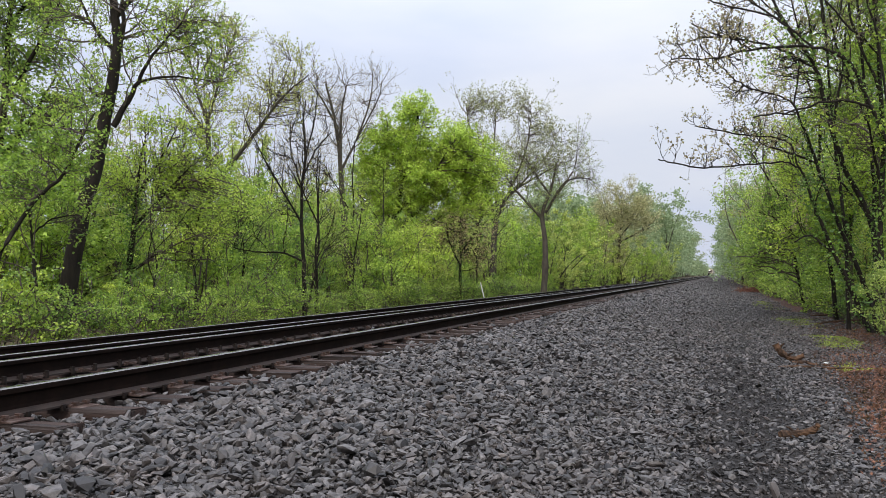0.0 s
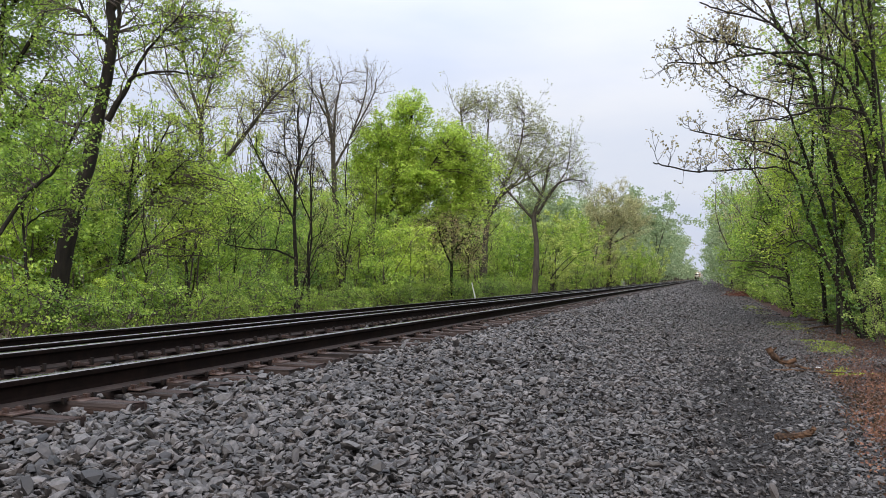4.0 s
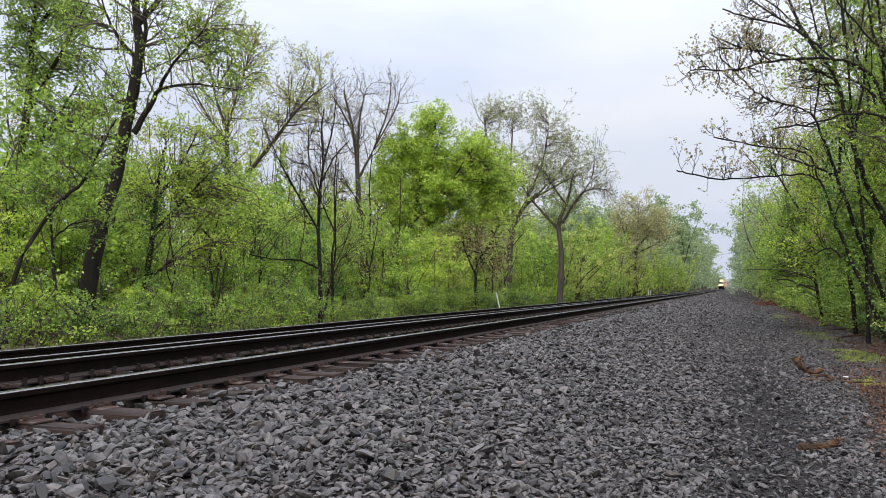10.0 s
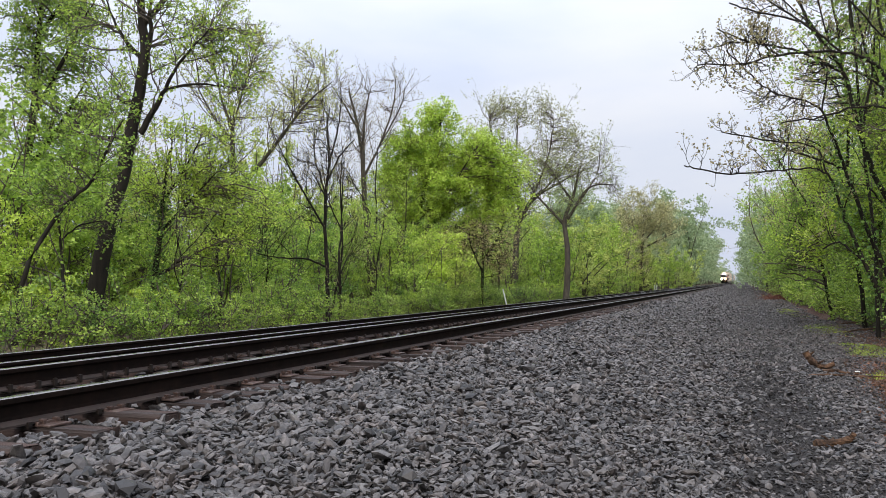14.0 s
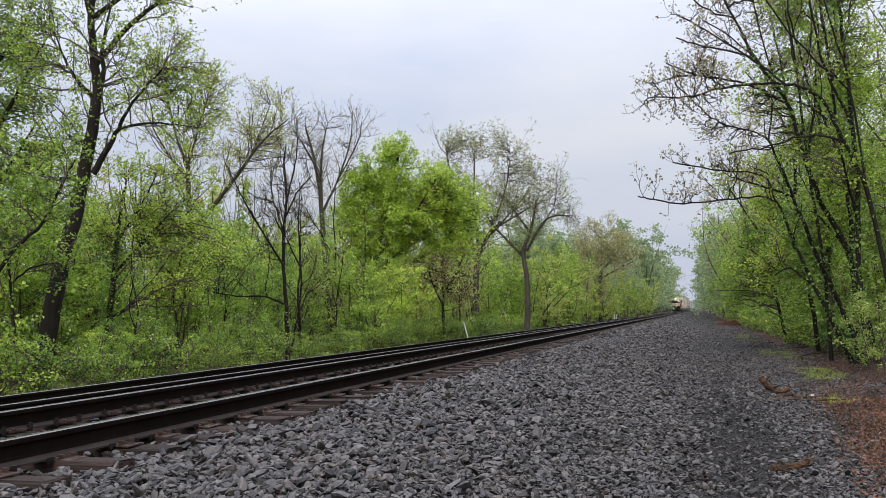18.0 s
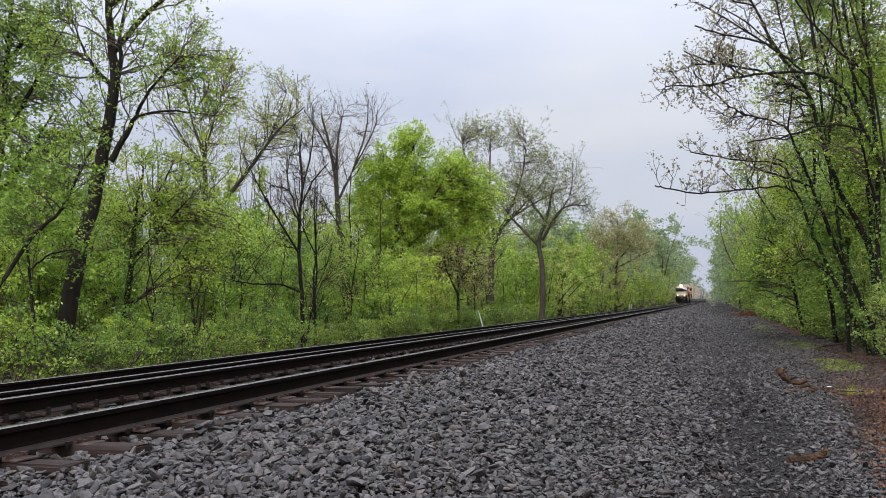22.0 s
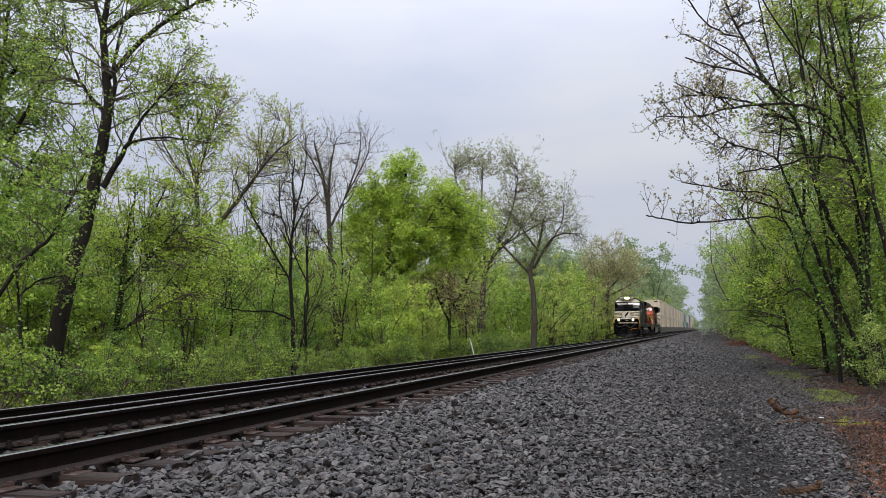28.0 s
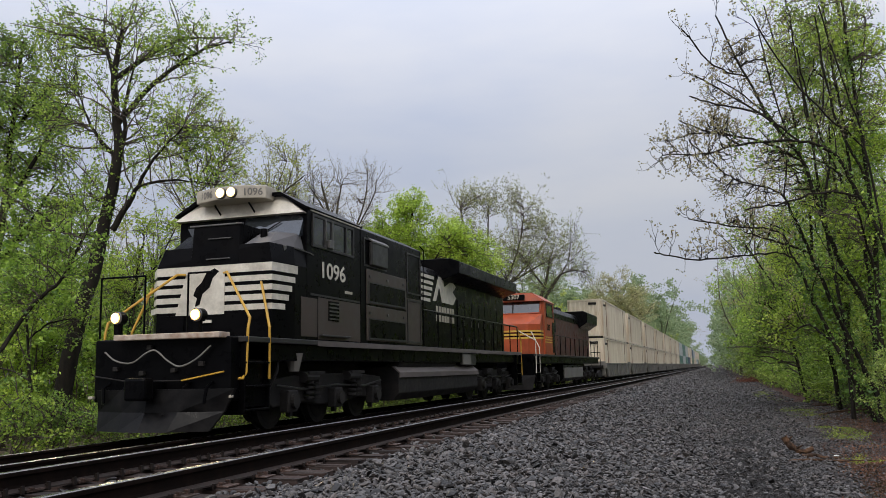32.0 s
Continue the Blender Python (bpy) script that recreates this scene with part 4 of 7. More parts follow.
CROWNS = {
    "leaning_tree": [(3.1, 9.1, 1.8, 0.9, 26), (4.2, 8.4, 1.0, 0.6, 12), (4.2, 7.1, 1.1, 0.4, 10), (2.3, 11.8, 2.8, 1.0, 34), (3.6, 10.6, 1.0, 0.7, 8), (-0.2, 9.3, 1.5, 1.3, 20), (0.3, 7.1, 1.3, 1.0, 12), (-0.8, 11.3, 1.6, 1.3, 18)],
    "edge_tree": [(1.2, 10.7, 2.4, 2.4, 74), (2.9, 7.7, 1.3, 1.5, 20), (1.0, 7.0, 1.5, 1.9, 34), (0.4, 13.6, 2.2, 1.6, 24)],
    "sapling_a": [(1.8, 4.9, 1.0, 0.9, 12), (1.2, 3.9, 0.9, 0.6, 10)],
    "ivy_tree": [(1.9, 4.5, 1.8, 0.9, 24), (3.2, 4.0, 1.3, 0.9, 20), (1.4, 5.6, 1.5, 1.1, 14), (-0.1, 4.7, 0.9, 0.9, 8), (2.9, 2.7, 1.3, 0.7, 14), (2.5, 6.0, 0.7, 0.6, 6)],
    "pale_tree": [(-0.3, 13.9, 2.3, 1.7, 24), (1.4, 11.8, 1.7, 1.4, 16), (3.4, 11.6, 1.4, 1.4, 18), (4.0, 10.1, 1.4, 1.1, 12), (-1.4, 12.4, 1.4, 1.4, 10), (2.0, 9.8, 1.7, 1.1, 12), (2.8, 13.0, 0.9, 0.7, 6)],
    "thin_tree": [(0.0, 6.4, 1.1, 1.3, 14), (-1.0, 5.6, 0.8, 1.1, 10), (0.6, 4.9, 0.8, 0.8, 6), (-1.5, 4.1, 1.3, 0.8, 8)],
    "vine_tree": [(-0.5, 11.1, 1.8, 1.5, 26), (-1.6, 10.8, 1.2, 1.2, 12), (0.7, 10.2, 1.0, 1.3, 12), (-0.8, 8.4, 1.2, 1.2, 10)],
    "bright_tree": [(1.2, 10.6, 1.4, 1.3, 9), (0.0, 9.3, 1.3, 0.9, 6), (1.4, 9.1, 2.1, 1.1, 14), (-0.4, 8.6, 1.6, 0.9, 16), (3.1, 8.5, 2.5, 1.1, 41), (0.0, 7.8, 2.3, 1.3, 41), (5.0, 7.2, 1.6, 1.6, 38), (1.9, 6.6, 3.3, 1.4, 54), (-0.2, 6.0, 2.2, 1.6, 35), (4.1, 5.3, 2.2, 1.1, 25), (-0.9, 3.3, 1.6, 2.2, 32), (1.2, 2.7, 2.2, 2.2, 35), (2.5, 1.2, 0.9, 1.4, 12), (-1.9, 6.6, 1.1, 1.4, 12), (2.3, 7.7, 2.8, 1.4, 34)],
    "blossom_tree": [(-0.9, 14.5, 1.8, 1.0, 22), (1.1, 14.4, 1.8, 1.2, 25), (3.8, 12.5, 1.9, 1.5, 28), (5.0, 10.8, 1.5, 1.2, 16), (-1.8, 12.1, 1.8, 1.8, 19), (1.1, 10.8, 2.1, 1.8, 22), (2.9, 9.6, 1.8, 1.2, 11)],
    "drooping_tree": [(-1.3, 9.6, 2.0, 1.2, 19), (0.9, 8.8, 2.2, 1.2, 22), (2.8, 8.8, 1.2, 0.8, 11), (-0.1, 7.6, 2.4, 1.2, 16), (3.2, 8.0, 1.0, 0.8, 8), (-2.5, 8.8, 1.6, 1.0, 11)],
    "round_tree": [(0.5, 10.6, 3.5, 2.3, 26), (-2.6, 9.0, 2.3, 2.3, 14), (3.1, 9.5, 1.9, 1.9, 12), (-0.4, 6.8, 3.8, 1.9, 22), (-1.2, 3.8, 2.9, 1.8, 16)],
    "green_tree": [(0.3, 6.7, 2.3, 2.6, 22), (-1.0, 4.1, 2.0, 2.0, 10), (2.0, 5.4, 1.3, 2.0, 10)],
    "hanging_tree": [(0.0, 3.6, 1.0, 1.2, 18), (1.1, 3.3, 0.7, 1.5, 12)],
    "straight_tree": [(-0.6, 6.4, 0.8, 0.7, 14), (-0.8, 8.0, 0.9, 0.7, 16), (0.0, 9.0, 0.8, 0.7, 14), (-0.1, 4.9, 0.7, 0.6, 10), (0.5, 6.9, 0.7, 0.9, 12)],
    "dark_tree": [(-0.4, 6.4, 0.7, 0.7, 12), (-0.7, 8.3, 0.8, 0.7, 14), (-0.3, 3.8, 0.7, 0.5, 12), (-0.6, 4.3, 0.6, 0.3, 10), (0.3, 8.0, 0.6, 0.9, 10)],
    "twiggy_tree": [(-1.1, 6.8, 0.8, 0.6, 14), (-1.3, 8.4, 0.8, 0.8, 16), (-0.5, 9.5, 0.9, 0.8, 16), (-0.7, 5.3, 0.6, 0.5, 10), (-1.6, 5.9, 0.6, 0.5, 8)],
    "reaching_tree": [(-3.8, 3.9, 0.6, 0.3, 5), (-3.1, 3.9, 0.6, 0.4, 5), (-3.2, 4.4, 0.5, 0.3, 5), (-2.6, 4.2, 0.5, 0.5, 5)],
    "slanting_tree": [(-3.0, 5.3, 0.6, 0.5, 9), (-3.5, 5.0, 0.5, 0.4, 5), (-2.6, 4.5, 0.5, 0.5, 8)],
    "tall_thin_tree": [(-2.8, 6.6, 0.8, 0.6, 12), (-3.5, 6.7, 0.6, 0.5, 8), (-2.2, 5.8, 0.6, 0.5, 8), (-3.4, 7.6, 0.9, 0.5, 10), (-2.5, 8.3, 0.8, 0.7, 10)],
    "broad_tree": [(-4.8, 5.5, 0.5, 0.3, 5), (-4.3, 5.4, 0.6, 0.4, 7), (-3.7, 5.6, 0.6, 0.4, 9), (-4.2, 6.1, 0.6, 0.3, 6), (-4.6, 5.9, 0.4, 0.2, 3)],
    "curving_tree": [(-0.6, 5.1, 0.7, 0.6, 12), (-1.2, 4.1, 0.6, 0.6, 10), (-0.9, 2.9, 0.6, 0.6, 14), (-1.4, 2.1, 0.6, 0.6, 12)],
    "upright_tree": [(-0.5, 5.7, 0.7, 0.6, 12), (-0.2, 3.5, 0.6, 0.9, 16), (-0.9, 2.2, 0.6, 0.6, 14), (-0.5, 8.0, 0.7, 0.6, 10)],
    "leafy_tree": [(-0.3, 6.4, 0.7, 0.5, 18), (-0.1, 4.9, 0.7, 0.7, 18), (-0.2, 3.4, 0.5, 0.5, 12), (-0.2, 9.1, 0.8, 0.8, 14), (-1.2, 8.8, 0.7, 0.7, 10), (0.6, 7.1, 0.8, 1.1, 14)],
    "small_tree": [(-1.2, 2.3, 0.7, 0.7, 14), (-1.8, 1.8, 0.7, 0.5, 12), (-0.8, 3.4, 0.7, 0.7, 12)],
}
LOOKS = {
    "green_tree": dict(radius=0.169, label="fresh green round-headed young tree beside the far track", bark=MAT_BARK, leaf=MAT_LEAF, sub=10, twigs=8, leaf_n=4, leaf_size=0.208, sub_len=2.08, twig_len=0.91, low=0.3, thin_r=0.0156, bud_cluster=0.156),
    "hanging_tree": dict(radius=0.11, label="brownish budding tree with hanging vines and twigs", bark=MAT_BARK, leaf=MAT_BUD, sub=14, twigs=9, leaf_n=3, leaf_size=0.08, sub_len=1.6, twig_len=0.8, up=-0.12, low=0.3, thin_r=0.011, ivy=900, bud_cluster=0.06),
    "leaning_tree": dict(radius=0.28, label="tall leaning tree with a dark trunk and thin new leaves", bark=MAT_BARK, leaf=MAT_LEAF, sub=13, twigs=6, leaf_n=6, fine=1, leaf_size=0.085, sub_len=2.2, low=0.5, bud_cluster=0.06, limb_r=0.36),
    "sapling_a": dict(radius=0.07, label="slanting dark young tree with sparse leaves", bark=MAT_BARK, leaf=MAT_LEAF, sub=8, twigs=7, leaf_n=5, low=0.3),
    "sapling_b": dict(radius=0.055, label="thin crooked young tree among the undergrowth", bark=MAT_BARK, leaf=MAT_LEAF, sub=8, twigs=6, leaf_n=5, low=0.3),
    "edge_tree": dict(radius=0.2, label="leafy green tree at the edge of the woods", bark=MAT_BARK, leaf=MAT_LEAF_DEEP, sub=16, twigs=7, leaf_n=8, fine=1, leaf_size=0.11, sub_len=2.4, low=0.2, bud_cluster=0.08),
    "ivy_tree": dict(radius=0.13, label="dark tree with ivy and green spreading branches", bark=MAT_BARK, leaf=MAT_LEAF_BRIGHT, sub=15, twigs=9, leaf_n=6, fine=1, leaf_size=0.085, sub_len=2.0, ivy=2500, low=0.2, bud_cluster=0.06),
    "pale_tree": dict(radius=0.24, label="tall tree with sparse yellow-green new leaves", bark=MAT_BARK_GREY, leaf=MAT_LEAF_PALE, sub=18, twigs=6, leaf_n=5, fine=1, leaf_size=0.1, sub_len=2.8, twig_len=0.8, low=0.5, thin_r=0.014, twig_mat=MAT_TWIG, bud_cluster=0.06),
    "thin_tree": dict(tips=True, radius=0.085, label="slender nearly bare tree with upswept twigs", bark=MAT_BARK, leaf=MAT_BUD, sub=9, twigs=6, leaf_n=1, leaf_size=0.05, sub_len=1.6, up=0.12, low=0.4),
    "vine_tree": dict(tips=True, radius=0.2, label="bare tree with a vine-wrapped trunk and curling twigs", bark=MAT_BARK_GREY, leaf=MAT_BUD, sub=13, fine=1, twigs=6, leaf_n=2, leaf_size=0.06, sub_len=2.0, twig_len=0.7, up=0.1, low=0.45, thin_r=0.01, twig_mat=MAT_TWIG),
    "bright_tree": dict(radius=0.25, label="full bright green tree with an ivy-clad trunk", bark=MAT_BARK, leaf=MAT_LEAF_BRIGHT, sub=22, twigs=8, leaf_n=9, leaf_size=0.1187, sub_len=2.25, ivy=4500, low=0.3, bud_cluster=0.1),
    "blossom_tree": dict(tips=True, radius=0.3125, label="broad spreading tree with pale opening buds", bark=MAT_BARK_GREY, leaf=MAT_BLOSSOM, sub=18, twigs=7, leaf_n=5, leaf_size=0.1063, sub_len=3.5, twig_len=1, up=0.08, low=0.5, thin_r=0.011, twig_mat=MAT_TWIG, fine=1, bud_cluster=0.075),
    "drooping_tree": dict(radius=0.24, label="greyish tree with fine drooping twigs", bark=MAT_BARK_GREY, leaf=MAT_LEAF_HAZEL, sub=17, twigs=6, leaf_n=3, leaf_size=0.085, sub_len=2.8, twig_len=0.9, up=-0.02, low=0.4, thin_r=0.011, twig_mat=MAT_TWIG, fine=1, bud_cluster=0.06),
    "round_tree": dict(radius=0.336, label="rounded tree with pale green buds", bark=MAT_BARK_GREY, leaf=MAT_BLOSSOM, sub=20, twigs=8, leaf_n=7, leaf_size=0.156, sub_len=3.36, twig_len=1.08, low=0.4, thin_r=0.0168, twig_mat=MAT_TWIG, fine=2, bud_cluster=0.144),
    "straight_tree": dict(radius=0.055, label="straight dark-stemmed tree with small pale green leaves", bark=MAT_BARK, leaf=MAT_LEAF_HAZEL, sub=6, twigs=4, leaf_n=3, leaf_size=0.055, sub_len=0.9, twig_len=0.4, up=0.1, low=0.35, thin_r=0.0085, fine=1, bud_cluster=0.04, depth_noise=0.25),
    "dark_tree": dict(radius=0.065, label="dark ivy-clad tree with level sprays of new leaves", bark=MAT_BARK, leaf=MAT_LEAF, sub=8, twigs=5, leaf_n=4, leaf_size=0.07, sub_len=0.9, twig_len=0.4, up=0.04, low=0.3, thin_r=0.0085, fine=1, bud_cluster=0.05, ivy=1600, depth_noise=0.25),
    "twiggy_tree": dict(radius=0.045, label="slim twiggy tree with brown buds and few leaves", bark=MAT_BARK, leaf=MAT_BUD, tips=True, sub=9, twigs=4, leaf_n=3, leaf_size=0.055, sub_len=0.9, twig_len=0.4, up=0.1, low=0.35, thin_r=0.0085, fine=1, bud_cluster=0.04, depth_noise=0.25),
    "reaching_tree": dict(tips=True, radius=0.055, label="slender tree reaching a long bare limb over the path", bark=MAT_BARK, leaf=MAT_BUD, sub=7, twigs=4, leaf_n=3, leaf_size=0.06, sub_len=0.8, twig_len=0.3, up=0.14, low=0.5, thin_r=0.0085, fine=1, bud_cluster=0.03, ivy=700, depth_noise=0.25),
    "slanting_tree": dict(tips=True, radius=0.06, label="slanting tree with curling budding branches", bark=MAT_BARK, leaf=MAT_BUD, sub=7, twigs=4, leaf_n=3, leaf_size=0.06, sub_len=0.8, twig_len=0.32, up=0.12, low=0.4, thin_r=0.0085, fine=1, bud_cluster=0.03, ivy=700, depth_noise=0.25),
    "tall_thin_tree": dict(tips=True, radius=0.065, label="tall thin tree leaning towards the track, budding", bark=MAT_BARK, leaf=MAT_BUD, sub=7, twigs=4, leaf_n=3, leaf_size=0.06, sub_len=0.8, twig_len=0.34, up=0.12, low=0.4, thin_r=0.0085, fine=1, bud_cluster=0.03, ivy=700, depth_noise=0.25),
    "broad_tree": dict(tips=True, radius=0.05, label="dark-barked tree with long bare overhanging limbs", bark=MAT_BARK, leaf=MAT_BUD, sub=7, twigs=4, leaf_n=3, leaf_size=0.06, sub_len=0.8, twig_len=0.34, up=0.1, low=0.4, thin_r=0.0085, fine=1, bud_cluster=0.03, ivy=700, depth_noise=0.25),
    "curving_tree": dict(radius=0.06, label="curving slender tree with fresh green leaves", bark=MAT_BARK, leaf=MAT_LEAF_BRIGHT, sub=12, twigs=7, leaf_n=6, leaf_size=0.07, sub_len=1.2, twig_len=0.45, low=0.2, thin_r=0.008, bud_cluster=0.07, depth_noise=0.25),
    "upright_tree": dict(radius=0.07, label="upright slender tree with small green leaves", bark=MAT_BARK_GREY, leaf=MAT_LEAF, sub=13, twigs=8, leaf_n=6, leaf_size=0.07, sub_len=1.3, twig_len=0.45, low=0.15, thin_r=0.008, ivy=1500, bud_cluster=0.07, depth_noise=0.25),
    "leafy_tree": dict(radius=0.08, label="leafy dark-stemmed tree beside the path", bark=MAT_BARK, leaf=MAT_LEAF_BRIGHT, sub=13, twigs=8, leaf_n=7, leaf_size=0.07, sub_len=1.3, twig_len=0.45, low=0.1, thin_r=0.008, ivy=1500, bud_cluster=0.08, depth_noise=0.25),
    "small_tree": dict(radius=0.05, label="small leaning tree with green leaves", bark=MAT_BARK, leaf=MAT_LEAF, sub=12, twigs=8, leaf_n=5, leaf_size=0.08, sub_len=1.2, low=0.1, thin_r=0.008),
}


def build_trees():
    for k, (name, (x, y, z, stems)) in enumerate(SKELETONS.items()):
        group = "trees at the wood's edge" if x < 0 else "trees by the path"
        ob = tree(name.removesuffix("_a").removesuffix("_b"), 40 + k, stems, crown=CROWNS.get(name, ()), **LOOKS[name])
        tagged(ob, group=group)
        ob.matrix_basis = pose(x, y, z, 0, 0, VIEW_TURN)


build_trees()


def plant(kinds, spots, rng, group):
    """Copies of the given bushes or trees at (x, y, size) spots; the first of each kind is used too."""
    used = set()
    for k, (x, y, s) in enumerate(spots):
        ob = kinds[int(rng.integers(len(kinds)))]
        m = pose(x, y, float(ground_height(x, y)) - 0.02, 0, 0, float(rng.uniform(0, 360)))
        c = ob if ob.name not in used else copy_thing(ob, m)
        used.add(ob.name)
        c.matrix_basis = m @ Matrix.Diagonal((s, s, s * float(rng.uniform(0.9, 1.12)), 1))
        tagged(c, group=group)


def build_undergrowth():
    rng = np.random.default_rng(77)
    mid = [shrub("shrub", 101, "leafy green undergrowth shrub at the wood's edge", MAT_LEAF, 4.6, 2.6, 9, 6400, 0.085),
           shrub("shrub", 102, "fresh bright green shrub with fine leaves", MAT_LEAF_BRIGHT, 4.0, 2.4, 9, 6400, 0.085),
           shrub("shrub", 103, "yellowish green open shrub with thin stems", MAT_LEAF_HAZEL, 4.4, 2.4, 8, 4800, 0.085),
           shrub("shrub", 104, "dark green ivy-leaved shrub", MAT_LEAF_DARK, 3.6, 2.2, 8, 4600, 0.09),
           shrub("shrub", 105, "leafy green undergrowth shrub at the wood's edge", MAT_LEAF, 4.2, 2.8, 9, 6400, 0.085)]
    spots = []
    for row, (xr, step, size) in enumerate(((-15.0, 2.4, 0.45), (-19.2, 2.3, 1.05), (-23.0, 2.7, 1.6))):
        y = 9.0 + row * 3.0
        while y < (150 if row == 0 else 74 + row * 8):
            spots.append((xr + rng.normal(0, 0.7), y, size * rng.uniform(0.7, 1.15) * (1 + max(y - 55, 0) / 60)))
            y += step * rng.uniform(0.7, 1.35) * (1 + max(y - 50, 0) / 40)
    spots += [(-14.7, 34.5, 1.1), (-14.8, 37.4, 1.2), (-14.6, 40.4, 1.1)]
    spots = [p for p in spots if p[0] < -18.5 or not -0.9 < (19.3 * p[0] + 18.0 * p[1]) / 26.4 < 1.4]  # clear of the leaning tree's foot
    plant(mid, spots, rng, "undergrowth at the wood's edge")
    slim = [tree("sapling", 161, [[(0, -0.15), (0.1, 1.5), (-0.08, 3.0), (0.2, 4.6), (0.12, 6.2)], [(0.0, 2.2), (0.6, 3.2), (0.9, 4.4)], [(0.05, 3.6), (-0.5, 4.5), (-0.7, 5.4)]], 0.045,
                 "thin dark sapling with a few new leaves", MAT_BARK, MAT_LEAF, sub=9, twigs=5, leaf_n=3, leaf_size=0.08, sub_len=1.2, low=0.2, thin_r=0.008, fine=1),
            tree("sapling", 162, [[(0, -0.15), (-0.2, 1.2), (0.05, 2.6), (-0.25, 4.0), (-0.1, 5.4), (-0.3, 7.0)], [(-0.05, 2.0), (-0.8, 2.7), (-1.4, 2.9)], [(-0.2, 3.8), (0.5, 4.9), (0.7, 5.9)]], 0.055,
                 "crooked bare sapling with fine twigs", MAT_BARK, MAT_BUD, sub=9, twigs=6, leaf_n=2, leaf_size=0.05, sub_len=1.4, low=0.2, thin_r=0.008, fine=1, tips=True),
            tree("sapling", 163, [[(0, -0.15), (0.3, 1.4), (0.45, 2.8), (0.9, 4.2), (1.1, 5.4)], [(0.35, 2.0), (-0.2, 3.2), (-0.3, 4.2)]], 0.04,
                 "leaning dark sapling in fresh leaf", MAT_BARK, MAT_LEAF_BRIGHT, sub=10, twigs=6, leaf_n=4, leaf_size=0.075, sub_len=1.2, low=0.2, thin_r=0.008, fine=1)]
    spots, y = [], 17.0
    while y < 70:
        spots.append((-15.6 + rng.normal(0, 1.1), y, rng.uniform(0.7, 1.25)))
        y += rng.uniform(2.0, 4.4) * (1 + max(y - 40, 0) / 40)
    spots = [p for p in spots if not -0.9 < (19.3 * p[0] + 18.0 * p[1]) / 26.4 < 1.4]
    plant(slim, spots, rng, "saplings at the wood's edge")
    small = [shrub("low_shrub", 111, "low green shrub and weeds beside the ballast", MAT_LEAF_DEEP, 1.5, 1.3, 9, 2400, 0.06),
             shrub("low_shrub", 112, "low fresh green weeds beside the ballast", MAT_LEAF_DEEP, 1.1, 1.2, 9, 1800, 0.06)]
    spots = [(-13.6 + rng.normal(0, 0.35), y, rng.uniform(0.6, 1.3)) for y in np.arange(9.5, 70, 1.3)]
    plant(small, spots, rng, "weeds along the far track")
    back = [shrub("woodland_tree", 121, "young green woodland tree with a loose crown", MAT_LEAF, 8.5, 4.2, 8, 5600, 0.21, category="tree"),
            shrub("woodland_tree", 122, "young woodland tree in fresh light green leaf", MAT_LEAF_HAZEL, 9.5, 4.4, 8, 4800, 0.21, MAT_BARK_GREY, "tree"),
            shrub("woodland_tree", 123, "thin budding woodland tree with many fine branches", MAT_BUD, 10.0, 4.0, 12, 1800, 0.1, MAT_BARK_GREY, "tree")]
    spots = []
    for xr, size in ((-27, 0.85), (-32, 1.05), (-40, 1.35)):
        y = 14.0
        while y < 105:
            spots.append((xr + rng.normal(0, 1.5), y, size * rng.uniform(0.8, 1.15)))
            y += rng.uniform(4.0, 7.0)
    plant(back, spots, rng, "trees deeper in the wood")
    spots = []
    for y in np.geomspace(64, 240, 28):
        spots.append((-15.5 + rng.normal(0, 1.0), float(y), rng.uniform(0.6, 0.95) * (1 + max(y - 120, 0) / 300)))
    for x, y, s in spots:
        m = pose(x, y, float(ground_height(x, y)) - 0.02, 0, 0, float(rng.uniform(0, 360)))
        c = copy_thing(back[int(rng.choice(3, p=[0.35, 0.3, 0.35]))], m)
        c.matrix_basis = m @ Matrix.Scale(s, 4)
        tagged(c, group="trees deeper in the wood")
    right = [shrub("verge_shrub", 131, "dense green shrub overhanging the path", MAT_LEAF, 4.8, 2.4, 10, 7600, 0.075, lean=0.1),
             shrub("verge_shrub", 132, "soft pale green bush with small leaves", MAT_LEAF_HAZEL, 3.4, 2.0, 9, 5200, 0.07),
             shrub("verge_shrub", 133, "leafy shrub with shade put into its deep green", MAT_LEAF_DEEP, 4.6, 2.4, 10, 6800, 0.075, lean=0.1)]
    spots = []
    for xr, y0, step, size in ((4.3, 22.0, 1.8, 0.85), (6.0, 21.0, 2.3, 1.35), (8.4, 28.0, 3.0, 1.5)):
        y = y0
        while y < 95:
            grown = 1 + max(y - 35, 0) / 70
            spots.append((xr + rng.normal(0, 0.25) - 0.012 * max(y - 40, 0), y, rng.uniform(0.75, 1.1) * size * grown))
            y += step * rng.uniform(0.75, 1.3) * (1 + y / 90)
    plant(right, spots, rng, "bushes along the path")
    # The second kind has the shade of the path's edge in its leaf colour.
    base = [shrub("bramble", 135, "low dense green brambles at the path's edge", MAT_LEAF_DEEP, 1.3, 1.5, 10, 2600, 0.075),
            shrub("bramble", 136, "low brambles with bare stems, shade put into dark leaves", MAT_LEAF_DARK, 1.2, 1.4, 12, 1500, 0.08)]
    spots = [(3.55 + rng.normal(0, 0.22) + 0.25 * math.sin(y * 0.4), y, rng.uniform(0.65, 1.25)) for y in np.arange(17.5, 75, 1.25)]
    plant(base[1:], [(x, y, s * 0.7) for x, y, s in spots if y < 26], rng, "brambles along the path")
    plant(base[:1], [p for p in spots if p[1] >= 26], rng, "brambles along the path")
